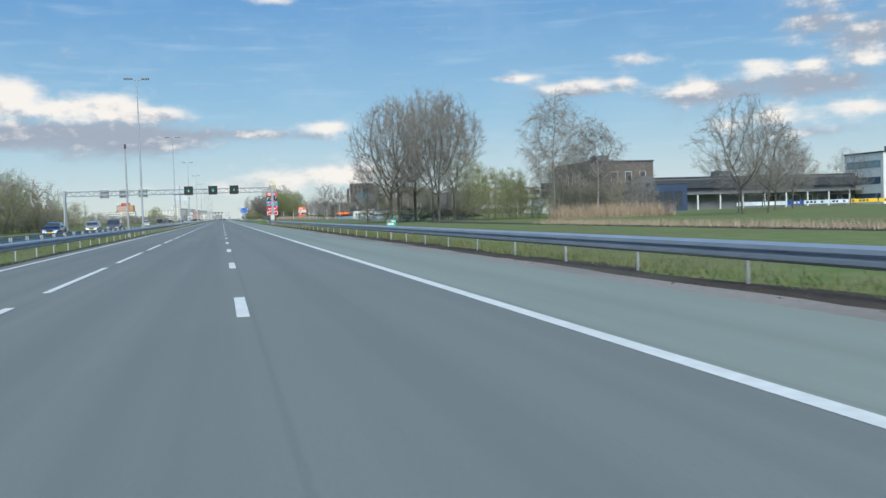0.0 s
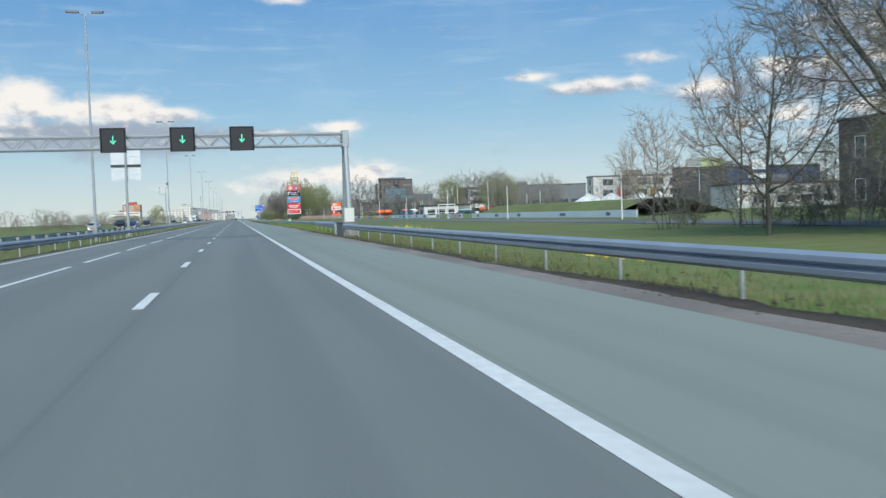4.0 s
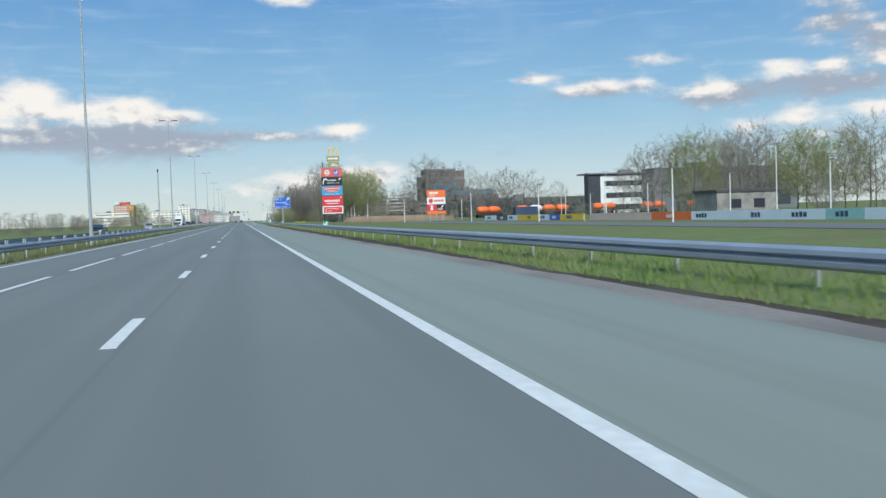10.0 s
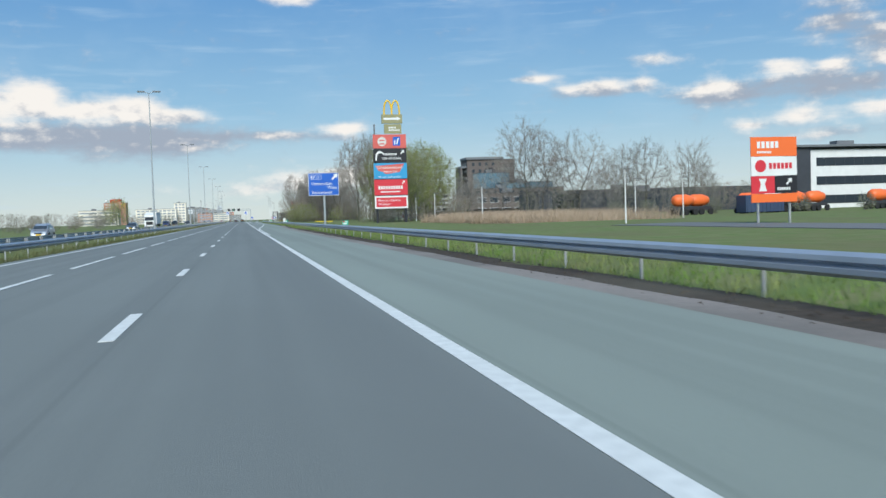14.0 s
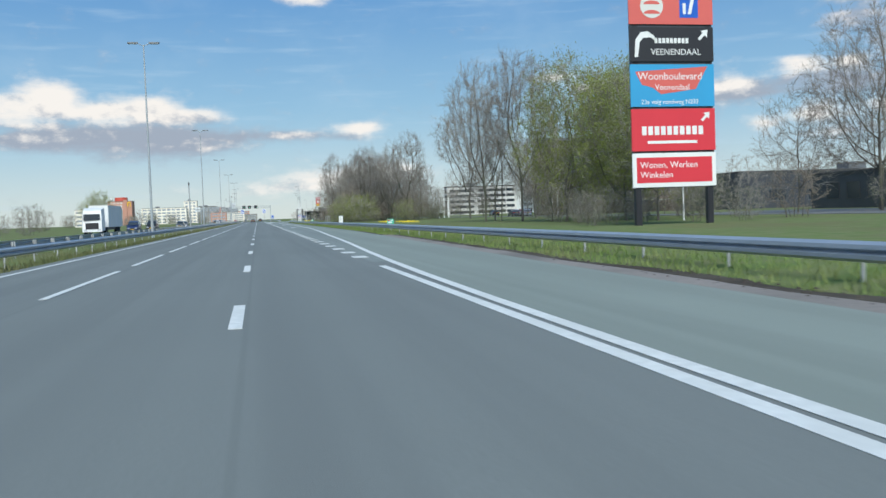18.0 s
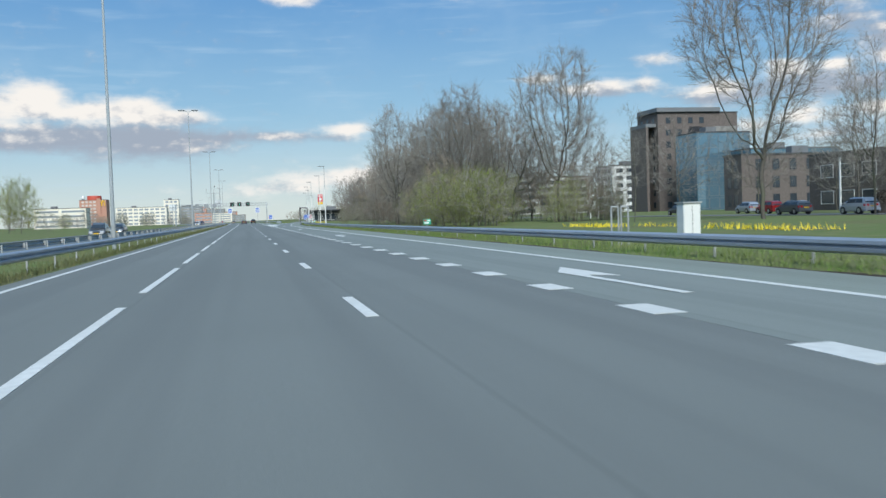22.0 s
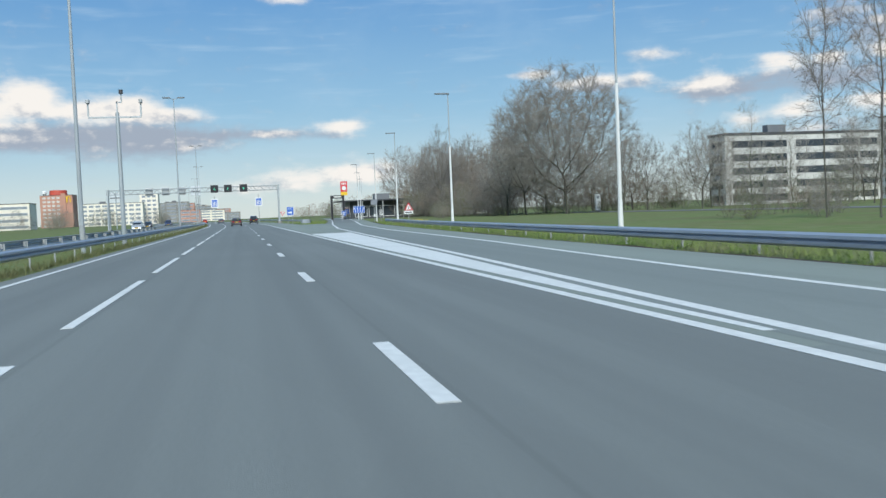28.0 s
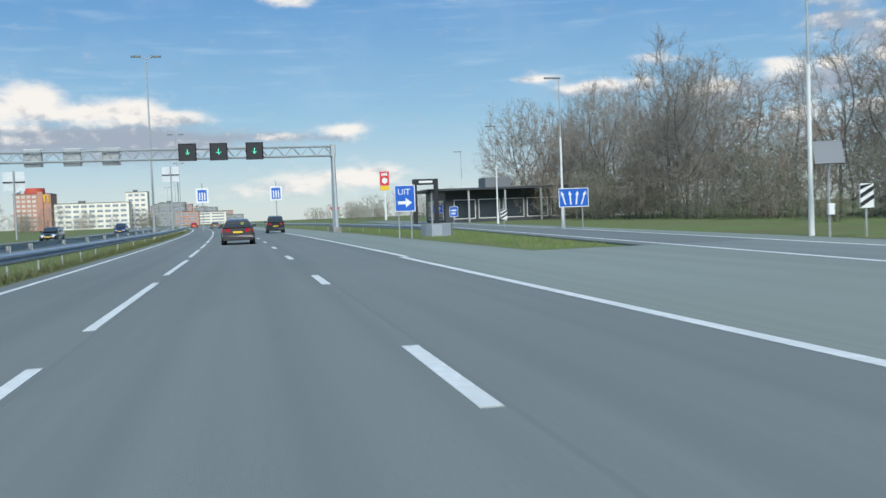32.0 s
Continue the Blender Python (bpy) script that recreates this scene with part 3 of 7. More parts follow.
def guard_rail(points, facing, label, first=0.0, step=4.0):
    """Steel beam on posts; facing -1 shows its face to the left."""
    path = lerp_path(points)
    y0, y1 = points[0][0], points[-1][0]
    root = thing("guard_rail", label, "guard rail", kind="structure")
    beam = sweep("beam", [(x * -facing, z) for x, z in W_BEAM], y0, y1, 4.0, None, path=path)
    ob = part("beam", beam, M["zinc"], root, soft=False)
    sol = ob.modifiers.new("thickness", "SOLIDIFY")
    sol.thickness = 0.006
    y = y0 + 1.0
    while y < y1:
        x, z = path(y)
        p = new("post", POST)
        p.parent, p.location = root, (x - facing * 0.16, y, z - 0.02)
        b = new("spacer", BLOCK)
        b.parent, b.location = root, (x + (0.11 if facing < 0 else 0.0), y, z)
        y += step if y < 900 else 8.0
    return root


guard_rail(((-40, 7.9, 0.69), (100, 7.95, 0.69), (163, 8.15, 0.73)), -1, "galvanised steel guard rail on posts beside the shoulder")
guard_rail(((168.6, 8.2, 0.77), (186, 8.35, 0.77)), -1, "short galvanised guard rail behind the concrete block")
guard_rail(((176, 9.7, 0.75), (240, 9.3, 0.71), (330, 8.5, 0.69), (450, 8.6, 0.69), (560, 9.7, 0.63), (690, 9.8, 0.50), (760, 10.0, 0.52), (785, 10.9, 0.55),
            (820, 13.0, 0.55), (862, 16.6, 0.55)), -1, "long galvanised steel guard rail with grass beneath")
guard_rail(((-40, -7.75, 0.67), (880, -7.75, 0.67), (1250, -7.75, 0.67)), 1, "galvanised guard rail along the grassy median")
guard_rail(((-40, -10.7, 0.74), (880, -10.7, 0.74), (1250, -10.7, 0.74)), -1, "galvanised guard rail facing the oncoming lanes")
guard_rail(((914, 10.0, 0.62), (960, 9.3, 0.7), (1150, 8.6, 0.75)), -1, "galvanised guard rail starting in the grass wedge of the exit")
bumper = thing("crash_cushion", "grey rounded end of the guard rail in the exit wedge", "crash cushion")
part("nose", Shape().prism([(9.4, 913.9), (9.45, 912.6), (9.7, 911.9), (10.3, 911.7), (10.9, 911.9), (11.15, 912.6), (11.2, 913.9)], -0.07, 0.66), M["zinc"], bumper)
part("cap", Shape().prism([(9.4, 913.9), (9.45, 912.6), (9.7, 911.9), (10.3, 911.7), (10.9, 911.9), (11.15, 912.6), (11.2, 913.9)], 0.665, 0.70), M["post"], bumper)


# ---- gantries ----
def truss(s, x0, x1, y, z0, z1, depth, bay):
    for yy in (y - depth / 2, y + depth / 2):
        for z in (z0, z1):
            s.tube((x0, yy, z), (x1, yy, z), 0.075, n=6)
        n = max(1, round((x1 - x0) / bay))
        for k in range(n):
            a, b = x0 + (x1 - x0) * k / n, x0 + (x1 - x0) * (k + 1) / n
            m = (a + b) / 2
            s.tube((a, yy, z0), (m, yy, z1), 0.035, n=5, caps=False)
            s.tube((m, yy, z1), (b, yy, z0), 0.035, n=5, caps=False)


def matrix_sign(x, y, z, parent, front, size=1.45):
    """Square lane signal: dark case with rim; a green arrow, or the pale back with ribs."""
    sgn = -1 if front else 1
    case = Shape().box(-size / 2, -0.22, -size / 2, size / 2, 0.22, size / 2, 0.05)
    ob = part("lane_signal", case, M["sign_black"] if front else M["post"], parent, "black lane signal with a lit green arrow" if front else "pale back of a lane signal")
    ob.location = (x, y, z)
    rim = Shape()
    h, w = size / 2 + 0.05, 0.05
    for a, b, c, d in ((-h, -h, h, -h + w), (-h, h - w, h, h), (-h, -h + w, -h + w, h - w), (h - w, -h + w, h, h - w)):
        rim.box(a, -0.26 if front else 0.12, b, c, -0.12 if front else 0.26, d)
    part("rim", rim, M["trim_black"] if front else M["white"], ob)
    if front:
        led = Shape()
        led.plate([(-0.03, -0.1), (0.03, -0.1), (0.03, 0.26), (-0.03, 0.26)], -0.232, -0.226)
        led.plate([(0.0, -0.26), (0.03, -0.22), (0.2, -0.02), (0.13, -0.02), (0.0, -0.16), (-0.13, -0.02), (-0.2, -0.02), (-0.03, -0.22)], -0.232, -0.226)
        part("arrow", led, M["led"], ob, "glowing green downward arrow")
    else:
        ribs = Shape()
        for k in range(6):
            z0 = -0.55 + 0.2 * k
            ribs.box(-0.6, 0.225, z0, 0.6, 0.26, z0 + 0.09)
        part("cooling_rib", ribs, M["lamp_pole"], ob)


def gantry(x0, x1, y, z0, z1, fronts, backs, label, block):
    root = thing("sign_gantry", label, "gantry")
    t = Shape()
    truss(t, x0, x1, y, z0, z1, 0.9, 1.5)
    part("lattice_beam", t, M["lamp_pole"], root, "pale grey steel lattice beam")
    for x, foot in ((x1, block), (x0, 0.0)):
        for dy in (-1.0, 1.0):
            leg = Shape().tube((x, y + dy * 1.35, foot), (x, y + dy * 0.3, z1 + 0.1), 0.17, 0.15, 10)
            part("leg", leg, M["lamp_pole"], root)
        part("leg_top", Shape().box(x - 0.22, y - 0.6, z0 - 0.15, x + 0.22, y + 0.6, z1 + 0.2, 0.04), M["lamp_pole"], root)
        part("footing", Shape().box(x - 0.4, y - 1.7, -0.07, x + 0.4, y + 1.7, foot + 0.05, 0.05), M["concrete"], root)
    for x in fronts:
        matrix_sign(x, y - 0.62, (z0 + z1) / 2 + 0.1, root, True)
    for x in backs:
        matrix_sign(x, y + 0.0, (z0 + z1) / 2 - 0.05, root, False)
    return root


g = gantry(-26.5, 8.85, 166.5, 6.0, 6.75, (-5.8, -1.6, 2.1), (-13.6, -16.8, -20.0), "steel lattice gantry with three lit lane signals", 0.75)
part("cabinet", Shape().box(8.3, 163.6, 0.78, 8.95, 164.9, 1.75, 0.04), M["offwhite"], g, "pale metal equipment box on the footing")
wall = thing("concrete_barrier", "weathered grey concrete block round the gantry foot", "concrete barrier")
part("block", Shape().prism([(8.1, 162.6), (9.0, 162.6), (9.0, 168.3), (8.3, 168.3), (8.1, 167.7)], -0.07, 0.80), M["concrete"], wall)
part("coping", Shape().prism([(8.07, 162.57), (9.03, 162.57), (9.03, 168.33), (8.27, 168.33), (8.07, 167.7)], 0.802, 0.86), M["concrete"], wall)
part("end_plate", Shape().box(8.06, 166.75, -0.06, 8.096, 167.66, 0.78), M["white"], wall, "thin white plate near the end of the block")
gantry(-27.0, 6.9, 942.0, 7.1, 7.95, (-6.05, -3.35, -0.2), (-12.6, -15.8, -19.0), "steel lattice gantry with lane signals over the road", 0.4)


# ---- street lamps ----
def median_lamp():
    root = thing("street_lamp", "tall grey median lamp post with two flat heads", "street lamp", "median lamps", pose(-8.7, 104, 0))
    part("pole", Shape().tube((0, 0, -0.07), (0, 0, 9), 0.115, 0.08, 10).tube((0, 0, 9), (0, 0, 16.75), 0.08, 0.05, 10), M["lamp_pole"], root)
    part("door_band", Shape().tube((0, 0, 0.6), (0, 0, 1.3), 0.135, 0.132, 10), M["post"], root)
    for d in (-1, 1):
        part("arm", Shape().tube((0, 0, 16.7), (d * 0.55, 0, 16.9), 0.04, 0.035, 6), M["lamp_pole"], root)
        head = part("lamp_head", Shape().prism([(d * 0.45, -0.14), (d * 1.25, -0.17), (d * 1.35, 0), (d * 1.25, 0.17), (d * 0.45, 0.14)][::d], 16.86, 17.0), M["grey_panel"], root)
        part("lens", Shape().box(min(d * 0.6, d * 1.2), -0.11, 16.835, max(d * 0.6, d * 1.2), 0.11, 16.858), M["white"], head)
    return root


lamp = median_lamp()
for y in (26, 177, 254, 332, 409, 486, 563, 641, 719, 796, 869, 946, 1022, 1100, 1178, 1256):
    copy_thing(lamp, pose(-8.7 + bend(y), y, 0))


def exit_lamp():
    root = thing("street_lamp", "white lamp post with a flat head beside the exit", "street lamp", "exit lamps", pose(14.6, 786, 0))
    part("pole", Shape().tube((0, 0, -0.07), (0, 0, 1.4), 0.12, 0.10, 10).tube((0, 0, 1.4), (0, 0, 6.4), 0.085, 0.068, 10), M["white"], root)
    part("upper_pole", Shape().tube((0, 0, 6.402), (0, 0, 10.5), 0.05, 0.04, 10), M["lamp_pole"], root)
    part("lamp_head", Shape().prism([(-1.0, -0.12), (0.1, -0.1), (0.1, 0.1), (-1.0, 0.12), (-1.1, 0)], 10.48, 10.58), M["grey_panel"], root)
    return root


lamp = exit_lamp()
for x, y in ((12.6, 750), (15.3, 820), (16.8, 854), (19.5, 888.5), (20.6, 918.5), (25.5, 952), (31, 990)):
    copy_thing(lamp, pose(x, y, 0))


# ---- trees and plants ----
def tube_mesh(name, segs, material, sides=3, cones=(), slivers=()):
    """Many thin tapered tubes in one mesh: rows of start, end, both radii; cones end in a point."""
    a = np.array(segs, dtype=float)
    p0, p1, r0, r1 = a[:, 0:3], a[:, 3:6], a[:, 6:7], a[:, 7:8]
    d = p1 - p0
    d /= np.linalg.norm(d, axis=1, keepdims=True) + 1e-9
    u = np.cross(d, np.array([0.31, 0.93, 0.17]))
    u /= np.linalg.norm(u, axis=1, keepdims=True) + 1e-9
    w = np.cross(d, u)
    n = len(a)
    v = np.zeros((n, 2 * sides, 3))
    for k in range(sides):
        o = u * math.cos(2 * math.pi * k / sides) + w * math.sin(2 * math.pi * k / sides)
        v[:, k], v[:, sides + k] = p0 + o * r0, p1 + o * r1
    f = np.zeros((n, sides, 4), dtype=int)
    base = np.arange(n) * 2 * sides
    for k in range(sides):
        f[:, k] = np.stack([base + k, base + (k + 1) % sides, base + sides + (k + 1) % sides, base + sides + k], axis=1)
    verts, faces = v.reshape(-1, 3), [tuple(q) for q in f.reshape(-1, 4).tolist()]
    if cones:
        c = np.array(cones, dtype=float)
        q0, q1, rr = c[:, 0:3], c[:, 3:6], c[:, 6:7]
        d = q1 - q0
        d /= np.linalg.norm(d, axis=1, keepdims=True) + 1e-9
        u = np.cross(d, np.array([0.31, 0.93, 0.17]))
        u /= np.linalg.norm(u, axis=1, keepdims=True) + 1e-9
        w = np.cross(d, u)
        cv = np.stack([q0 + u * rr, q0 + (w * 0.87 - u * 0.5) * rr, q0 - (w * 0.87 + u * 0.5) * rr, q1], axis=1)
        at = len(verts) + 4 * np.arange(len(c))[:, None]
        tri = np.concatenate([at + np.array([[0, 1, 3]]), at + np.array([[1, 2, 3]]), at + np.array([[2, 0, 3]])])
        verts = np.concatenate([verts, cv.reshape(-1, 3)])
        faces += [tuple(t) for t in tri.tolist()]
    if len(slivers):
        at = len(verts)
        verts = np.concatenate([verts, slivers])
        faces += [tuple(t) for t in (at + np.arange(len(slivers)).reshape(-1, 3)).tolist()]
    me = bpy.data.meshes.new(name)
    me.from_pydata(verts, [], faces)
    me.materials.append(material)
    me.shade_smooth()
    return me


def leaf_mesh(name, centres, size, material, rnd):
    """Small folded leaves scattered about the given points."""
    c = np.array(centres)
    n = len(c)
    a, b = rnd.normal(size=(n, 3)), rnd.normal(size=(n, 3))
    a /= np.linalg.norm(a, axis=1, keepdims=True)
    b -= a * np.sum(a * b, axis=1, keepdims=True)
    b /= np.linalg.norm(b, axis=1, keepdims=True)
    s = size * rnd.uniform(0.6, 1.4, (n, 1))
    v = np.stack([c - a * s, c + b * s * 0.5, c + a * s, c - b * s * 0.5], axis=1)
    f = np.arange(4 * n).reshape(n, 4)
    me = bpy.data.meshes.new(name)
    me.from_pydata(v.reshape(-1, 3), [], f)
    me.materials.append(material)
    return me


def colonise(rnd, height, clear, girth, count, fill=3.0, stems=1, spread=0.0, lumps=0.10, rise=0.08, fork=0.5, grain=36, vase=0.0):
    """Branches that grow towards points scattered through a domed, lumpy crown: node places, parents, and the length of a step."""
    step = height / grain
    z0 = clear * height
    mid, tall, wide = z0 + 0.42 * (height - z0), 0.58 * (height - z0), girth * height
    d = rnd.normal(size=(count, 3))
    d /= np.linalg.norm(d, axis=1, keepdims=True)
    r = rnd.uniform(0.02, 1.0, count) ** (1.0 / fill)
    at = rnd.uniform(0, 6.283, 6)
    bump = 1 + lumps * (np.sin(3.1 * d[:, 0] + at[0]) * np.sin(2.7 * d[:, 1] + at[1]) + 0.7 * np.sin(5.3 * d[:, 2] + at[2] + 4 * d[:, 0]) + 0.4 * np.sin(9 * d[:, 1] + at[3] + 5 * d[:, 2]))
    p = d * (r * bump)[:, None]
    low = np.where(p[:, 2] < 0, (mid - z0) / tall, 1.0)
    aim = np.stack([p[:, 0] * wide, p[:, 1] * wide, mid + p[:, 2] * tall * low], axis=1)
    if vase:
        aim[:, :2] *= np.clip((aim[:, 2:] - z0) / (0.62 * (height - z0)), 0.04, 1.0) ** vase
    gap = np.sin(aim[:, 0] * 9 / height + at[4]) * np.sin(aim[:, 1] * 9 / height + at[5]) * np.sin(aim[:, 2] * 11 / height + at[0])
    aim = aim[(gap < 0.42) & (aim[:, 2] > 0.25)]
    pos, par = ([np.array([0.0, 0.0, -0.12])], [-1]) if stems > 1 else ([], [])
    for k in range(stems):
        ang = 6.283 * k / stems + rnd.uniform(-0.5, 0.5)
        foot = np.array([math.cos(ang), math.sin(ang), 0.0]) * spread * rnd.uniform(0.3, 1.0)
        way = np.array([rnd.normal(0, 0.04), rnd.normal(0, 0.04), 1.0]) + foot * (0.25 / max(height, 1e-6))
        last = len(par[:1]) - 1 if stems > 1 else -1
        for i in range(max(2, round(z0 * (1 + fork * (1 - clear)) / step))):
            pos.append(foot + way * (i * step) + np.array([rnd.normal(0, 0.05 * step), rnd.normal(0, 0.05 * step), -0.1 * (i == 0)]))
            par.append(last)
            last = len(pos) - 1
    pos = np.array(pos)
    gone = np.full(len(aim), 1e18)
    near = np.zeros(len(aim), dtype=int)
    fresh = 0
    kids = np.zeros(20000, dtype=int)
    for _ in range(int(1.8 * grain)):
        for k in range(fresh, len(pos)):
            q = ((aim - pos[k]) ** 2).sum(axis=1)
            better = q < gone
            gone[better], near[better] = q[better], k
        keep = gone > (1.3 * step) ** 2
        aim, gone, near = aim[keep], gone[keep], near[keep]
        if not len(aim):
            break
        who = gone < (14 * step) ** 2
        if not who.any():
            who = gone < gone.min() * 1.2
        pull = np.zeros_like(pos)
        v = aim[who] - pos[near[who]]
        v /= np.linalg.norm(v, axis=1, keepdims=True)
        np.add.at(pull, near[who], v)
        grow = np.unique(near[who])
        grow = grow[kids[grow] < 3]
        if not len(grow):
            break
        g = pull[grow]
        g /= np.linalg.norm(g, axis=1, keepdims=True) + 1e-9
        back = np.array([par[k] if par[k] >= 0 else k for k in grow])
        g = g + (pos[grow] - pos[back]) * (0.55 / step) + rnd.normal(0, 0.09, g.shape) + np.array([0, 0, rise])
        g /= np.linalg.norm(g, axis=1, keepdims=True)
        fresh = len(pos)
        pos = np.concatenate([pos, pos[grow] + g * step])
        par += grow.tolist()
        kids[grow] += 1
        if len(pos) > 6000:
            break
    return pos, np.array(par), step


def wooden(name, root, rnd, pos, par, step, bark, twig, tip=0.013, twigs=2, reach=1.0, droop=0.0, loose=0.45, fine=0.011, sides=6, side_twigs=6):
    """Meshes for a grown plant: thick wood, and a crown of thin branches that carry sprays of twigs. Returns the crown and the twig ends."""
    n = len(pos)
    load = np.zeros(n)
    for i in range(n - 1, -1, -1):
        load[i] = max(load[i], tip ** 2.25)
        if par[i] >= 0:
            load[par[i]] += load[i]
    r = load ** (1 / 2.25)
    i = np.nonzero(par >= 0)[0]
    seg = np.concatenate([pos[par[i]], pos[i], np.minimum(r[par[i]], r[i] * 1.5)[:, None], r[i][:, None]], axis=1)
    thick = seg[:, 7] > 2.6 * tip
    part(name, tube_mesh(name, seg[thick] if thick.any() else seg[:1], bark, sides), None, root)
    small = i[r[i] < 3.4 * tip]
    base = np.repeat(small, twigs)
    d = pos[base] - pos[par[base]]
    d /= np.linalg.norm(d, axis=1, keepdims=True) + 1e-9
    out = pos[base] - np.array([0, 0, 0.45 * pos[:, 2].max()])
    out /= np.linalg.norm(out, axis=1, keepdims=True) + 1e-9
    d = d + 0.45 * out + rnd.normal(0, loose, d.shape) + np.array([0, 0, 0.1 - droop])
    d /= np.linalg.norm(d, axis=1, keepdims=True)
    start = pos[base] + (pos[par[base]] - pos[base]) * rnd.uniform(0, 1, (len(base), 1))
    ln = step * 3.0 * reach * rnd.uniform(0.45, 1.15, (len(base), 1))
    end = start + d * ln
    cones = np.concatenate([start, end, np.full((len(base), 1), fine)], axis=1)
    # fine side twigs, each a single pointed sliver
    rep = np.repeat(np.arange(len(base)), side_twigs)
    t = rnd.uniform(0.12, 0.9, (len(rep), 1))
    d2 = d[rep] + rnd.normal(0, 0.42, (len(rep), 3)) - np.array([0, 0, 0.6 * droop])
    q0 = start[rep] + d[rep] * ln[rep] * t
    q1 = q0 + d2 * ln[rep] * rnd.uniform(0.28, 0.6, (len(rep), 1))
    w = np.cross(d2, rnd.normal(size=d2.shape))
    w *= fine * 0.95 / (np.linalg.norm(w, axis=1, keepdims=True) + 1e-9)
    slivers = np.stack([q0 - w, q0 + w, q1], axis=1).reshape(-1, 3)
    crown = part("crown" if name == "trunk" else "twig", tube_mesh("crown", seg[~thick], twig, 3, cones.tolist(), slivers), None, root)
    return crown, np.concatenate([end, q1[::2]])


def tree(seed, label, height, bark=None, twig=None, leaf=None, leaf_size=0.05, leaf_count=1, twigs=2, reach=1.0, droop=0.0, loose=0.45, tip=0.013, **how):
    rnd = np.random.default_rng(seed)
    pos, par, step = colonise(rnd, height, **how)
    root = thing("tree", label, "tree", "roadside trees")
    crown, ends = wooden("trunk", root, rnd, pos, par, step, bark or M["bark"], twig or M["twig"], tip, twigs, reach, droop, loose)
    if leaf:
        pts = np.repeat(ends, leaf_count, axis=0)
        part("foliage", leaf_mesh("foliage", pts + rnd.normal(0, 0.2, pts.shape), leaf_size, leaf, rnd), None, crown)
    root["height"] = float(np.percentile(ends[:, 2], 99.7))
    return root


SPECIES = {
    "grand": [tree(7, "large bare tree with a wide dense domed crown", 24, clear=0.13, girth=0.46, count=2295, fill=3.6, fork=0.25, grain=40, lumps=0.03, rise=0.04, twigs=5)],
    "fan": [tree(8 + i, "large bare tree with an upswept fan of long straight limbs", 21, clear=0.16, girth=0.28, count=1450, fill=4.2, fork=0.0, grain=42, rise=0.12, lumps=0.07, vase=0.75, twigs=3, loose=0.34, tip=0.014) for i in range(2)],
    "oak": [tree(11 + i, "tall bare deciduous tree with a domed crown of dark limbs", 18, clear=0.2, girth=0.34 + 0.04 * i, count=837, fork=0.2 + 0.15 * i, tip=0.015) for i in range(3)],
    "elm": [tree(21 + i, "tall bare tree forking low into many dark upright limbs", 19, tip=0.016, loose=0.38, twigs=2, clear=0.2, girth=0.26 + 0.05 * i, count=1215, fork=0.18, grain=40, rise=0.2, fill=3.2) for i in range(3)],
    "broom": [tree(31 + i, "tall bare tree with upswept fan of fine branches", 18, clear=0.16, girth=0.25, count=756, rise=0.26, fork=0.15) for i in range(2)],
    "green": [tree(41 + i, "tree with thin pale green spring foliage", 16, clear=0.14, girth=0.3, count=648, leaf=M["leaf"], leaf_size=0.078, leaf_count=3) for i in range(2)],
    "birch": [tree(51, "slender birch with white bark and fine hanging twigs", 16, bark=M["birch"], clear=0.3, girth=0.24, count=1000, twigs=3, droop=0.75, reach=1.3, fork=0.7, rise=0.16)],
    "small": [tree(61 + i, "small bare brown roadside tree", 10, twig=M["twig_red"], clear=0.1, girth=0.36, count=567, fork=0.2, grain=26) for i in range(2)],
    "bud": [tree(71, "bare tree with buds coloured pale as if sunlit", 15, clear=0.25, girth=0.34, count=567, leaf=M["sunlit_bud"], leaf_size=0.045, leaf_count=1)],
    "thin": [tree(81, "tall thin dark tree with short side branches", 16, clear=0.3, girth=0.17, count=310, fork=0.85, fill=2.2, lumps=0.4, reach=1.1, loose=0.8)],
    "far": [tree(85 + i, "bare deciduous tree standing some way off", 14, clear=0.16, girth=0.36, count=405, grain=26, fork=0.2, reach=1.0) for i in range(3)],
    "far_green": [tree(89, "distant tree with a first green haze of leaves", 14, clear=0.14, girth=0.34, count=405, grain=26, leaf=M["leaf"], leaf_size=0.09, leaf_count=3)],
}


def bush(seed, label, size, twig, leaf, leaves_per):
    """A dense shrub: several shoots from the ground that fill a low dome with twigs."""
    rnd = np.random.default_rng(seed)
    pos, par, step = colonise(rnd, size, 0.02, 0.52, 270, fill=3.4, stems=7, spread=0.22 * size, lumps=0.10, rise=0.06, fork=0.0, grain=19)
    root = thing("bush", label, "bush", "roadside bushes")
    ob, ends = wooden("stem", root, rnd, pos, par, step, M["bark"], twig, 0.010, 2, 0.9, 0.0, 0.55, 0.010, 4, 4)
    if leaf:
        pts = np.repeat(ends, leaves_per, axis=0)
        part("foliage", leaf_mesh("foliage", pts + rnd.normal(0, 0.032 * size, pts.shape), 0.0088 * size, leaf, rnd), None, ob)
    root["height"] = float(np.percentile(ends[:, 2], 99.5))
    return root


SPECIES["brown_bush"] = [bush(91 + i, "dense bare brown roadside shrub", 6, M["twig_red"] if i else M["twig"], None, 0) for i in range(2)]
SPECIES["green_bush"] = [bush(95, "dense shrub with fresh green leaves", 5, M["twig"], M["leaf"], 3)]
SPECIES["dark_bush"] = [bush(97, "low dark green evergreen shrub", 4, M["twig"], M["leaf_dark"], 3)]
SPECIES["olive_bush"] = [bush(98, "brown shrub with sparse olive leaves", 6, M["twig"], M["leaf_dark"], 1)]
FIRST = {}
plant_rng = np.random.default_rng(5)


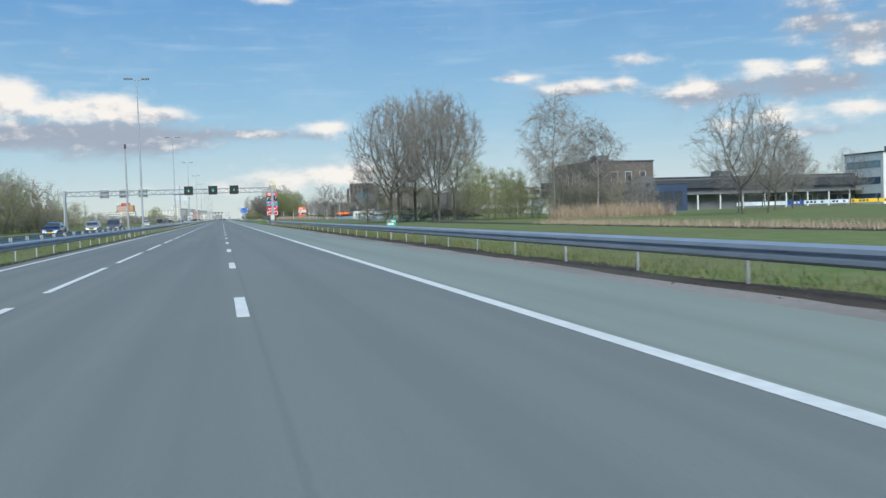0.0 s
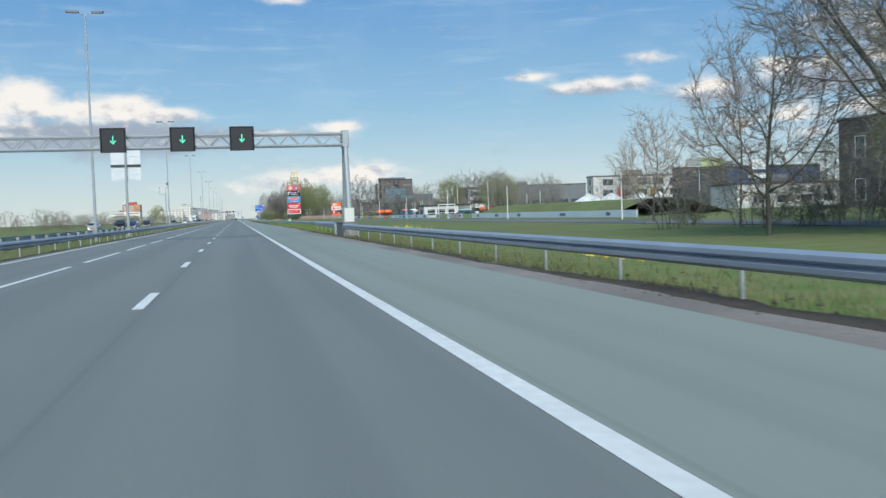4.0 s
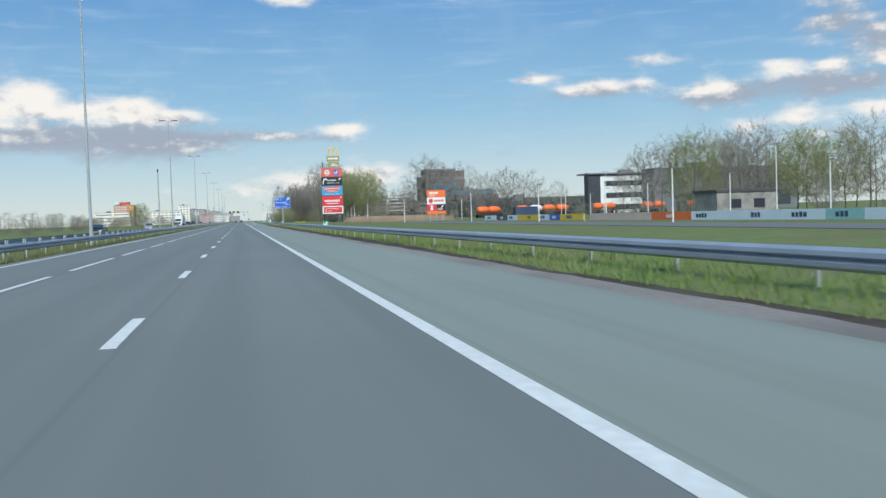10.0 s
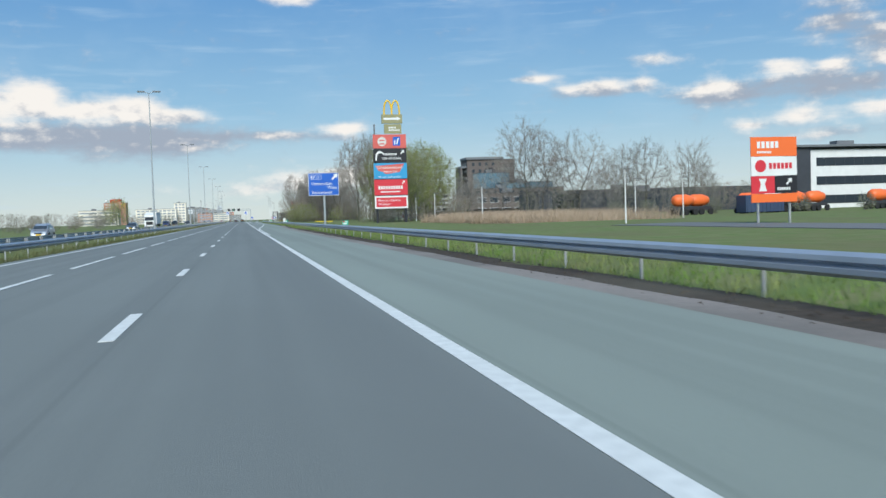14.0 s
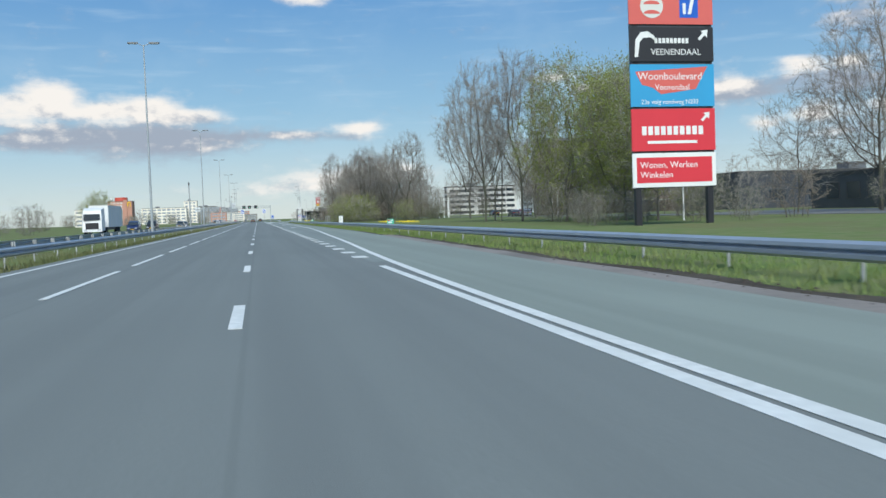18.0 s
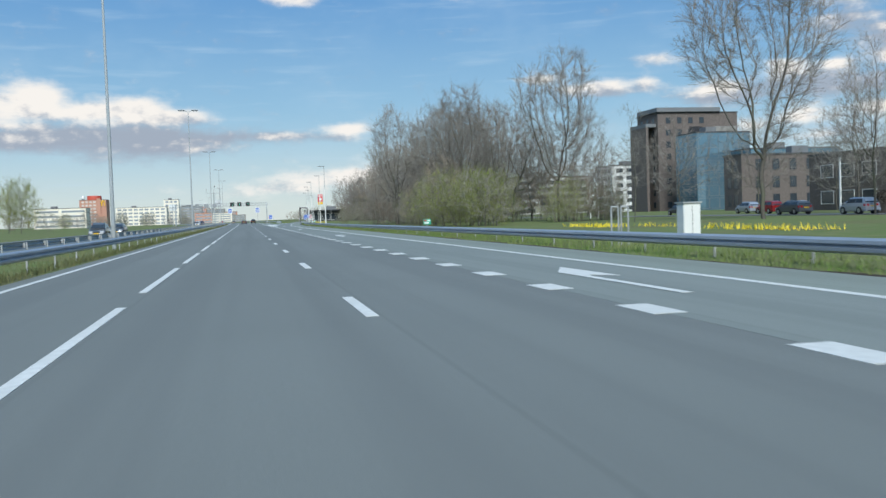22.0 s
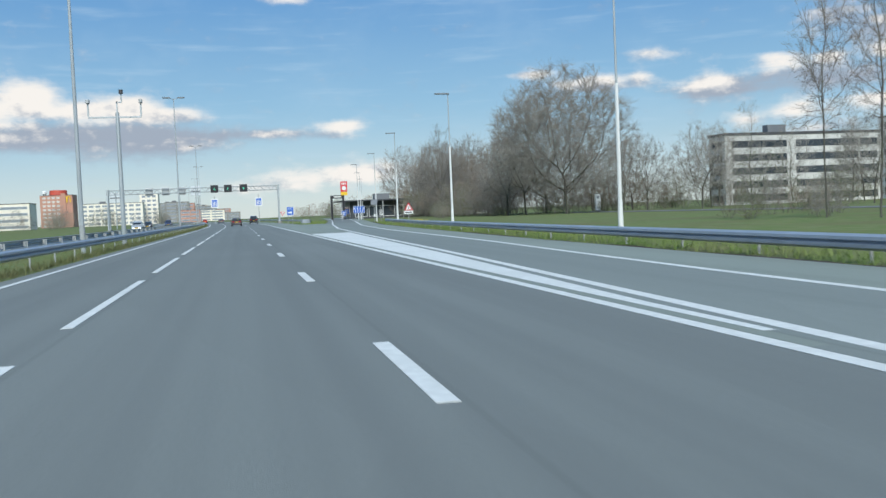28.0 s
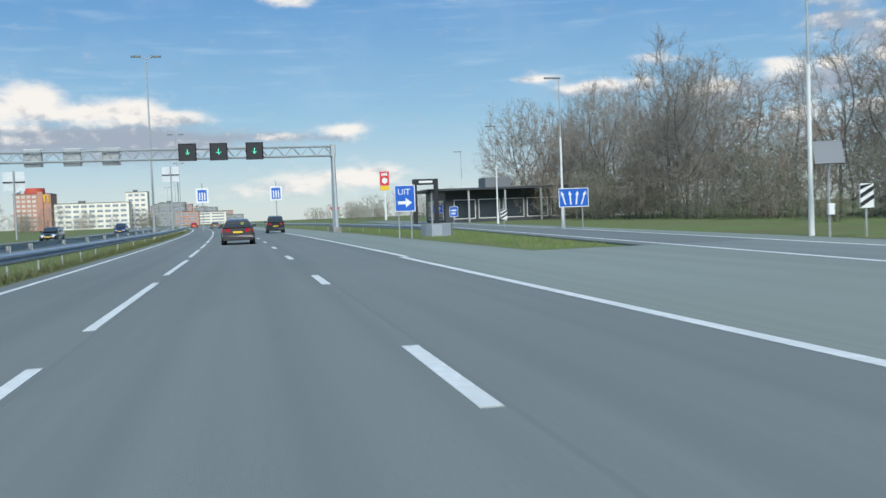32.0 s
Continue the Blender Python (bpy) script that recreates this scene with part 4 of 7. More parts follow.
def plant(kind, x, y, h, wide=1.0, model=None):
    """Sets a plant of that kind; the model itself is used first, then copies."""
    stock = SPECIES[kind]
    i = int(plant_rng.integers(len(stock)))
    i = i if model is None else model
    src = stock[i]
    s = h / src["height"]
    m = pose(x, y, -0.07, 0, 0, float(plant_rng.uniform(0, 360)))
    if (kind, i) in FIRST:
        ob = copy_thing(src, m)
    else:
        FIRST[(kind, i)] = ob = src
        ob.matrix_basis = m
    ob.scale = (s * wide, s * wide, s)
    return ob


def blades(name, label, n, where, low, high, width, material, seed, kind="stuff", category="grass"):
    """Loose standing blades: each a narrow bent triangle."""
    rnd = np.random.default_rng(seed)
    p = np.array([where(rnd) for _ in range(n)])
    h = rnd.uniform(low, high, (n, 1))
    a = rnd.uniform(0, 6.283, n)
    u = np.stack([np.cos(a), np.sin(a), np.zeros(n)], axis=1) * width
    lean = rnd.normal(0, 0.35, (n, 3)) * h
    lean[:, 2] = h[:, 0]
    base = p if p.shape[1] == 3 else np.concatenate([p, np.full((n, 1), -0.09)], axis=1)
    v = np.stack([base - u, base + u, base + lean * 0.6 + u * 0.6, base + lean], axis=1)
    me = bpy.data.meshes.new(name)
    me.from_pydata(v.reshape(-1, 3), [], np.arange(4 * n).reshape(n, 4))
    me.materials.append(material)
    return tagged(new(name, me), label, category, kind=kind)


# near group beside the first gantry
for k, x, y, h, m in (("elm", 24.2, 131, 18.5, 2), ("elm", 25.6, 132, 19, 0), ("elm", 28.9, 136, 19.5, 1), ("fan", 30.4, 130.3, 20, 1), ("elm", 28.2, 117.5, 17.5, 1), ("fan", 34, 131.5, 19, 0), ("small", 21.6, 137, 9, 0), ("thin", 30.1, 153, 12, 0),
                      ("birch", 46.9, 122.8, 18.5, 0), ("birch", 48.6, 111.5, 13.5, 0), ("green", 37, 131, 7.5, 0), ("green", 41, 133, 8, 1), ("green", 44.5, 134, 8, 0)):
    plant(k, x, y, h, 1.0, m)
for k, x, y, h in (("small", 33, 170, 9), ("oak", 58, 92, 14), ("oak", 66, 99, 13), ("oak", 88, 130, 14), ("oak", 97, 138, 12), ("oak", 106, 160, 12), ("oak", 118, 168, 13), ("oak", 126, 160, 12), ("far", 84, 172, 11), ("green", 41, 150, 11), ("far", 64, 150, 12), ("small", 52, 133, 9),
                   ("far", 70, 112, 10), ("far", 60, 160, 11), ("far", 48, 160, 10)):
    plant(k, x, y, h)
for k, x, y, h in (("brown_bush", 27, 147, 4.5), ("brown_bush", 31, 144, 5), ("olive_bush", 34.5, 141, 5), ("brown_bush", 24, 150, 4), ("olive_bush", 36, 137, 5), ("brown_bush", 40, 147, 6), ("brown_bush", 45, 141, 6), ("green_bush", 38, 126.5, 5), ("green_bush", 42, 127, 6), ("green_bush", 45.5, 127, 5), ("brown_bush", 51, 125, 5.5), ("brown_bush", 54, 120, 6), ("dark_bush", 46, 118.5, 4), ("dark_bush", 49.5, 118, 4.4), ("dark_bush", 52.5, 116, 4),
                   ("brown_bush", 56, 113, 5.5), ("brown_bush", 57, 130, 6), ("olive_bush", 36, 152, 5), ("olive_bush", 60, 138, 6), ("olive_bush", 39, 141, 5), ("brown_bush", 59, 119, 5.5), ("brown_bush", 63, 132, 7), ("olive_bush", 55, 137, 7), ("brown_bush", 50, 144, 7), ("olive_bush", 65, 145, 7),
                   ("brown_bush", 70, 150, 7), ("brown_bush", 58, 150, 7), ("olive_bush", 76, 160, 7), ("dark_bush", 31, 151, 2.6), ("dark_bush", 28, 155, 2.4), ("dark_bush", 33, 149, 2.6), ("dark_bush", 29.5, 146, 2.6), ("dark_bush", 35.5, 147, 3), ("dark_bush", 38.5, 145, 3)):
    plant(k, x, y, h)
blades("tall_brush", "stand of tall thin dry stems beside the ditch", 2600, lambda r: (42 + 16 * r.uniform(0, 1), 107 + 6 * r.uniform(0, 1)), 0.9, 2.3, 0.03, M["reed"], 31, category="brush")
# sports ground and works yards
for k, x, y, h in (("bud", 70.7, 338.5, 12.5), ("far", 74, 323, 10), ("far", 80, 400, 12.5), ("far", 86, 403, 13), ("far", 92, 399, 12), ("far", 98, 402, 12.5), ("far", 104, 400, 12), ("far", 75, 408, 12), ("green", 71, 395, 13), ("oak", 79, 395, 14), ("green", 87, 380, 12), ("oak", 66, 402, 12), ("broom", 106, 336, 14), ("broom", 111, 340, 14), ("broom", 115, 338, 13), ("oak", 98, 372, 11), ("oak", 92, 352, 10), ("far", 80, 366, 13), ("far_green", 82, 382, 12), ("far_green", 86, 390, 13), ("far", 84, 398, 15), ("far", 90, 404, 15), ("far", 82, 412, 16), ("far", 78, 420, 15),
                   ("far_green", 92, 420, 14), ("far", 98, 430, 15), ("far", 104, 395, 14), ("far", 112, 352, 12), ("far", 126, 322, 12), ("far", 92, 468, 11), ("far", 84, 300, 9), ("far_green", 122, 366, 12),
                   ("oak", 63, 562, 22), ("oak", 69, 570, 20), ("oak", 75, 562, 19), ("oak", 90, 560, 17), ("far", 60, 572, 14), ("oak", 81, 552, 15), ("far", 75, 548, 12), ("far", 90, 540, 15), ("far", 98, 552, 13), ("far", 52, 596, 10), ("far", 58, 640, 13),
                   ("far", 70, 640, 14), ("far", 80, 700, 13), ("far", 62, 610, 13), ("far", 102, 600, 14), ("far", 56, 700, 14), ("far", 74, 655, 12), ("far", 110, 640, 13), ("far", 120, 590, 13)):
    plant(k, x, y, h)
for k, x, y, h in (("brown_bush", 46, 560, 6), ("brown_bush", 42, 575, 7), ("dark_bush", 50, 575, 5), ("brown_bush", 55, 590, 6), ("olive_bush", 44, 590, 6), ("brown_bush", 38, 600, 5), ("brown_bush", 48, 610, 6),
                   ("dark_bush", 62, 500, 2.6), ("dark_bush", 66, 498, 2.6), ("dark_bush", 58, 503, 2.6), ("dark_bush", 74, 492, 2.4), ("dark_bush", 80, 488, 2.4), ("dark_bush", 86, 482, 2.4), ("olive_bush", 96, 470, 3),
                   ("olive_bush", 68, 390, 6), ("brown_bush", 75, 389, 6), ("olive_bush", 82, 378, 5.5), ("brown_bush", 90, 376, 6), ("olive_bush", 96, 370, 6), ("brown_bush", 64, 396, 6), ("brown_bush", 102, 362, 5), ("olive_bush", 86, 366, 5), ("brown_bush", 78, 372, 5),
                   ("dark_bush", 70, 495, 2.6), ("brown_bush", 50, 625, 5), ("olive_bush", 62, 558, 5.5), ("brown_bush", 66, 562, 6), ("olive_bush", 70, 560, 6), ("olive_bush", 75, 564, 6.5), ("brown_bush", 80, 560, 6), ("olive_bush", 85, 562, 6.5), ("olive_bush", 90, 566, 6.5), ("brown_bush", 95, 562, 6.5), ("olive_bush", 101, 566, 7), ("olive_bush", 107, 562, 7), ("brown_bush", 113, 566, 7), ("olive_bush", 120, 566, 7), ("brown_bush", 44, 548, 5)):
    plant(k, x, y, h)
# behind the sign tower
for k, x, y, h in (("green", 36, 557, 15), ("green", 35.5, 563, 16), ("green", 33, 573, 18), ("green", 37.2, 580, 18), ("green", 43, 577, 18), ("green", 38, 569, 17), ("green", 47, 586, 18),
                   ("oak", 34.6, 609, 14), ("broom", 55.8, 661.4, 17), ("broom", 55.7, 654, 18), ("broom", 64.3, 675, 17), ("thin", 34, 666.5, 11), ("far", 71, 705, 15), ("far", 58, 735, 15), ("oak", 45, 622, 14), ("small", 33.1, 578.3, 9), ("thin", 33.4, 601, 17)):
    plant(k, x, y, h)
for x, y, h, i in ((32.8, 589, 21.5, 1), (29.9, 596.2, 21.5, 0)):
    plant("fan", x, y, h, 0.95, i)
for x, y, h in ((24.5, 544, 2.6), (27, 546, 3.0), (30, 547, 2.6), (33.5, 545, 3.2), (36, 542, 2.6)):
    plant("olive_bush", x, y, h)
for i in range(9):
    plant(("brown_bush", "olive_bush", "brown_bush")[i % 3], 29 + 20 * float(plant_rng.uniform(0, 1)), 556 + 3.0 * i, float(plant_rng.uniform(2.4, 4)))
# wood along the exit lane
for i in range(30):
    y = 678 + 86 * (i + float(plant_rng.uniform(0, 1))) / 30
    x = 18.5 + 27 * float(plant_rng.uniform(0, 1)) ** 0.8
    if y < 708:
        continue
    tall = float(np.interp(y, (680, 715, 740, 796), (20, 18.5, 14, 12)))
    plant(("fan", "broom", "oak", "small", "fan", "oak")[i % 6], x, y, tall * float(plant_rng.uniform(0.72, 1.12)) * (0.62 if i % 6 == 3 else 1))
for i in range(24):
    y = 696 + 72 * (i + float(plant_rng.uniform(0, 1))) / 24
    x = 16.5 + 15 * float(plant_rng.uniform(0, 1))
    plant(("brown_bush", "brown_bush", "olive_bush", "brown_bush", "brown_bush")[i % 5], x + (7 if y < 700 else 0), y, float(plant_rng.uniform(3.0, 5.5)))
for i in range(5):
    y = 690 + 74 * (i + float(plant_rng.uniform(0, 1))) / 5
    plant(("brown_bush", "brown_bush")[i % 2], 27 + 14 * float(plant_rng.uniform(0, 1)), y, float(plant_rng.uniform(7, 10)))
for i in range(10):
    plant("brown_bush" if i % 3 else "olive_bush", 24 + 22 * float(plant_rng.uniform(0, 1)), 704 + 40 * float(plant_rng.uniform(0, 1)), float(plant_rng.uniform(4, 7)))
for i in range(8):
    plant("small", 20 + 22 * float(plant_rng.uniform(0, 1)), 698 + 8 * i, float(plant_rng.uniform(8, 11)))
for x, y, h in ((88, 470, 2.4), (91.5, 469, 2.6), (95, 470, 2.2), (99, 471, 2.0), (103, 470, 2.0), (107, 469, 2.0), (111, 471, 2.1), (116, 470, 2.2), (84, 471, 3.2)):
    plant("dark_bush", x, y, h, 1.2)
for x, y, h in ((19.3, 690.5, 5.3), (20.3, 686, 6.2), (21.4, 681.5, 6.4), (22.6, 677, 6.0), (23.8, 684, 6.4)):
    plant("green_bush", x, y, h, 1.15)
for k, x, y, h, m in (("elm", 29, 721, 18, 2), ("elm", 33.5, 724, 19, 2), ("oak", 31, 729, 19, 1), ("fan", 35, 690, 21, 0), ("fan", 27.5, 706, 19, 1), ("oak", 38.5, 694, 14, 0), ("oak", 33, 702, 15, 2), ("brown_bush", 39.5, 689, 8.5, 0), ("brown_bush", 36, 686, 7, 1), ("olive_bush", 42, 692, 6, 0), ("green_bush", 33.2, 684, 5, 0), ("green_bush", 36.8, 690, 5.2, 0), ("dark_bush", 40, 688, 4.2, 0), ("dark_bush", 42.5, 691, 3.6, 0), ("oak", 27.5, 733, 16, 2)):
    plant(k, x, y, h, 1.0, m)
# beyond the exit
plant("grand", 49.5, 885, 23.5, 1.1, 0)
plant("thin", 32.4, 796.7, 17, 0.72)
plant("thin", 32.3, 792.0, 18, 0.72)
plant("fan", 43.0, 659.5, 25, 1.08, 0)
for k, x, y, h in (("brown_bush", 36, 803, 2.6), ("olive_bush", 40, 806, 3), ("brown_bush", 38, 811, 2.6), ("olive_bush", 44, 812, 3.2), ("brown_bush", 34, 799, 2.5), ("dark_bush", 30, 801, 1.8), ("brown_bush", 31.5, 806, 2.2), ("brown_bush", 42, 815, 2.4), ("dark_bush", 46, 819, 2.2), ("brown_bush", 50, 823, 2.6), ("brown_bush", 54, 828, 2.4), ("dark_bush", 58, 833, 2.2), ("thin", 52, 836, 12), ("olive_bush", 57, 842, 7), ("oak", 66, 872, 13), ("oak", 61, 880, 12), ("broom", 62, 905, 13), ("broom", 66, 900, 13.5), ("oak", 72, 880, 12), ("small", 56, 915, 9), ("thin", 84, 862, 15), ("oak", 78, 850, 12),
                   ("small", 46, 905, 9), ("oak", 44, 899, 13)):
    plant(k, x, y, h)
for i in range(27):
    y = 908 + 108 * (i + float(plant_rng.uniform(0, 1))) / 27
    x = 41 + 20 * float(plant_rng.uniform(0, 1)) + max(0.0, y - 960) * 0.1
    plant(("oak", "broom", "oak", "small")[i % 4], x, y, float(np.interp(y, (905, 928, 940, 1016), (13.5, 15, 19.5, 20))) * float(plant_rng.uniform(0.82, 1.12)) * (0.75 if i % 4 == 3 else 1))
for i in range(40):
    y = 905 + 112 * (i + float(plant_rng.uniform(0, 1))) / 40
    x = 39 + 10 * float(plant_rng.uniform(0, 1)) + max(0.0, y - 960) * 0.1
    plant(("brown_bush", "olive_bush", "brown_bush", "dark_bush")[i % 4], x, y, float(plant_rng.uniform(4, 8)))
for i in range(15):
    plant(("olive_bush", "brown_bush", "dark_bush")[i % 3], 31 + 1.25 * i + float(plant_rng.uniform(-1, 1)), 893 + 6.4 * i, float(plant_rng.uniform(1.8, 3.2)), 1.2)
plant("grand", 55.7, 912.5, 23, 1.0, 0)
for i in range(18):
    plant(("brown_bush", "brown_bush", "olive_bush")[i % 3], 43 + 2.2 * i, 901 + 12 * float(plant_rng.uniform(0, 1)), float(plant_rng.uniform(5, 7.5)))
for i in range(12):
    plant("brown_bush", 40 + 6 * float(plant_rng.uniform(0, 1)), 908 + 7 * i, float(plant_rng.uniform(6, 8)))
for i in range(18):
    plant(("brown_bush", "olive_bush", "brown_bush", "dark_bush")[i % 4], 56 + 3.4 * i, 912 - 1.4 * i + 8 * float(plant_rng.uniform(0, 1)), float(plant_rng.uniform(4.5, 7.5)))
for k, x, y, h in (("oak", 70, 905, 14), ("oak", 82, 895, 15), ("broom", 92, 888, 15), ("oak", 100, 880, 14), ("oak", 45, 892, 17)):
    plant(k, x, y, h)
for x, y, h in ((52, 902, 2.4), (60, 895, 2.0), (68, 888, 2.0), (74, 884, 2.2), (80, 880, 1.8)):
    plant("dark_bush", x, y, h)
# left of the motorway
for i in range(40):
    y = 95 + 3.4 * i + float(plant_rng.uniform(-2, 2))
    plant(("dark_bush", "olive_bush", "brown_bush", "green_bush")[i % 4], -33 - 9 * float(plant_rng.uniform(0, 1)), y, float(plant_rng.uniform(7, 11)) * (1 if y < 190 else 0.6))


def thicket(name, label, items, seed):
    """Far scrub that nobody could count, as one mesh: rows of kind, x, y, height."""
    rnd = np.random.default_rng(seed)
    verts, loops, starts, totals, slots = [], [], [], [], []
    mats, nv, nl = [], 0, 0
    for kind, x, y, h in items:
        src = SPECIES[kind][int(rnd.integers(len(SPECIES[kind])))]
        k, a = h / src["height"], rnd.uniform(0, 6.283)
        turn = np.array([[math.cos(a), -math.sin(a), 0], [math.sin(a), math.cos(a), 0], [0, 0, 1]]) * k
        for ob in src.children_recursive:
            me = ob.data
            v = np.empty(3 * len(me.vertices), dtype=np.float32)
            me.vertices.foreach_get("co", v)
            lo = np.empty(len(me.loops), dtype=np.int32)
            me.loops.foreach_get("vertex_index", lo)
            st, to = np.empty(len(me.polygons), dtype=np.int32), np.empty(len(me.polygons), dtype=np.int32)
            me.polygons.foreach_get("loop_start", st)
            me.polygons.foreach_get("loop_total", to)
            if me.materials[0] not in mats:
                mats.append(me.materials[0])
            verts.append(v.reshape(-1, 3) @ turn.T + np.array([x, y, -0.07]))
            loops.append(lo + nv)
            starts.append(st + nl)
            totals.append(to)
            slots.append(np.full(len(to), mats.index(me.materials[0]), dtype=np.int32))
            nv, nl = nv + len(me.vertices), nl + len(lo)
    me = bpy.data.meshes.new(name)
    me.vertices.add(nv)
    me.vertices.foreach_set("co", np.concatenate(verts).astype(np.float32).ravel())
    me.loops.add(nl)
    me.loops.foreach_set("vertex_index", np.concatenate(loops))
    starts, totals = np.concatenate(starts), np.concatenate(totals)
    me.polygons.add(len(starts))
    me.polygons.foreach_set("loop_start", starts)
    me.polygons.foreach_set("loop_total", totals)
    for m in mats:
        me.materials.append(m)
    me.polygons.foreach_set("material_index", np.concatenate(slots))
    me.update()
    return tagged(new(name, me), label, "scrub", kind="stuff")


scrub = []
for i in range(64):
    scrub.append((("brown_bush", "olive_bush", "brown_bush", "olive_bush")[i % 4], -36 - 30 * float(plant_rng.uniform(0, 1)), 235 + 7.5 * i + float(plant_rng.uniform(-4, 4)), float(plant_rng.uniform(3.0, 5.5))))
scrub += [("olive_bush", -70, 930, 7), ("brown_bush", -64, 960, 6), ("brown_bush", -90, 1000, 7), ("brown_bush", -80, 1100, 8), ("green_bush", -110, 1180, 9)]
thicket("roadside_scrub", "long belt of brown scrub beyond the oncoming lanes", scrub, 51)
scrub = []
for i in range(30):
    scrub.append((("brown_bush", "olive_bush", "olive_bush")[i % 3], -45 - 90 * float(plant_rng.uniform(0, 1)), 1050 + 14 * i, float(plant_rng.uniform(5, 10))))
for i in range(24):
    scrub.append((("brown_bush", "olive_bush", "brown_bush")[i % 3], 30 + 50 * float(plant_rng.uniform(0, 1)) + 3 * (i % 5), 1130 + 16 * i, float(plant_rng.uniform(6, 11))))
thicket("distant_scrub", "brown scrub along the road in the far distance", scrub, 52)
for k, x, y, h in (("far_green", -56, 829, 14), ("far_green", -60, 834, 13), ("far", -52, 905, 8)):
    plant(k, x, y, h)


def verge(rnd):
    y = rnd.uniform(172, 880)
    u = abs(rnd.normal(0, 1.3))
    return verge_start(y) + u, y, verge_z(u, y) - 0.02


def first_verge(rnd):
    y = rnd.uniform(-30, 172)
    u = abs(rnd.normal(0, 1.3)) + 0.5 * wob(y, 4.0)
    return verge_start(y) + u, y, verge_z(u, y) - 0.02


def median(rnd):
    y = rnd.uniform(-30, 1000)
    return rnd.uniform(-11.2, -7.2) + bend(y), y


def wedge(rnd):
    y = rnd.uniform(888, 960)
    return rnd.uniform(8.6, max(9.0, GORE_LINE(y)[0] - 1.2)), y


blades("verge_grass", "long bright green grass along the guard rail", 85000, verge, 0.08, 0.27, 0.013, M["blade"], 1)
blades("dry_verge_grass", "patchy half-dry grass under the guard rail", 21000, first_verge, 0.06, 0.22, 0.013, M["blade_dry"], 11)
blades("median_grass", "rough grass on the central strip", 40000, median, 0.08, 0.22, 0.012, M["blade_dry"], 2)
blades("rail_grass", "taller uncut grass round the median guard rail posts", 26000, lambda r: (lambda y: (-7.72 + r.normal(0, 0.17) + bend(y), y))(r.uniform(232, 1000)), 0.12, 0.36, 0.016, M["blade_dry"], 8)
blades("wedge_grass", "grass in the wedge between motorway and exit", 8000, wedge, 0.08, 0.2, 0.012, M["blade"], 3)
blades("ditch_reeds", "dry brown reeds along the ditch", 4000, lambda r: (27.5 + r.normal(0, 0.5) + 2.5 * r.uniform(0, 1), r.uniform(25, 78)), 0.2, 0.6, 0.015, M["reed"], 9, category="reeds")


def reed_spot(rnd):
    """Reeds stand in two clumps with a gap between."""
    y = rnd.uniform(470, 514)
    x = 30 + 18 * rnd.uniform() ** 1.5 + 0.9 * math.sin(y * 0.35)
    if 497 < y - 0.5 * (x - 30) < 503:
        y -= 9
    return x, y - 0.35 * (x - 30)


blades("reed_bed", "tall dry brown reeds behind the verge", 26000, reed_spot, 0.5, 1.7, 0.022, M["reed"], 4, category="reeds")
for i, (x0, x1, y0, y1, n) in enumerate(((24.0, 26.5, 626, 637, 160), (23.6, 25.6, 649, 658, 210), (26, 28, 637, 650, 90), (11.0, 12.0, 126, 131, 160), (13, 17, 176, 190, 70), (20, 23, 866, 872, 250))):
    blades("daffodils", "patch of yellow daffodils in the grass", n, lambda r: (r.uniform(x0, x1), r.uniform(y0, y1)), 0.2, 0.42, 0.035, M["daffodil"], 20 + i, category="flowers")


# ---- signs ----
def board(root, name, x0, x1, z0, z1, y, material, label="", depth=0.08, edge=None):
    """A sign panel that faces back along the road, with a raised rim."""
    ob = part(name, Shape().box(x0, y, z0, x1, y + depth, z1), material, root, label)
    if edge:
        w = 0.045
        rim = Shape()
        for a, b, c, d in ((x0, z0, x1, z0 + w), (x0, z1 - w, x1, z1), (x0, z0 + w, x0 + w, z1 - w), (x1 - w, z0 + w, x1, z1 - w)):
            rim.box(a, y - 0.012, b, c, y - 0.002, d)
        part("border", rim, edge, ob)
    return ob


def facing(x, y, z):
    """Places lettering upright on a board that looks back along the road."""
    return pose(x, y, z, 90, 0, 0)


def arrow_shape(x, z, size, y, angle):
    """A fat arrow; angle in degrees from straight right."""
    pts = [(-0.5, -0.11), (0.05, -0.11), (0.05, -0.34), (0.5, 0.0), (0.05, 0.34), (0.05, 0.11), (-0.5, 0.11)]
    c, s = math.cos(radians(angle)), math.sin(radians(angle))
    return Shape().plate([(x + size * (a * c - b * s), z + size * (a * s + b * c)) for a, b in pts], y - 0.012, y - 0.003)


def bars(parent, name, rows, y, material, label=""):
    """Plain bars in place of writing: rows of x0, x1, z0, z1."""
    for x0, x1, z0, z1 in rows:
        n = max(1, round((x1 - x0) / ((z1 - z0) * 0.8)))
        if x1 - x0 < 1.0 or n > 16:
            part(name, Shape().box(x0, y - 0.012, z0, x1, y - 0.003, z1), material, parent, label)
            continue
        w = (x1 - x0) / n
        for k in range(n):
            part(name, Shape().box(x0 + k * w, y - 0.012, z0, x0 + k * w + w * 0.72, y - 0.003, z1), material, parent, label)


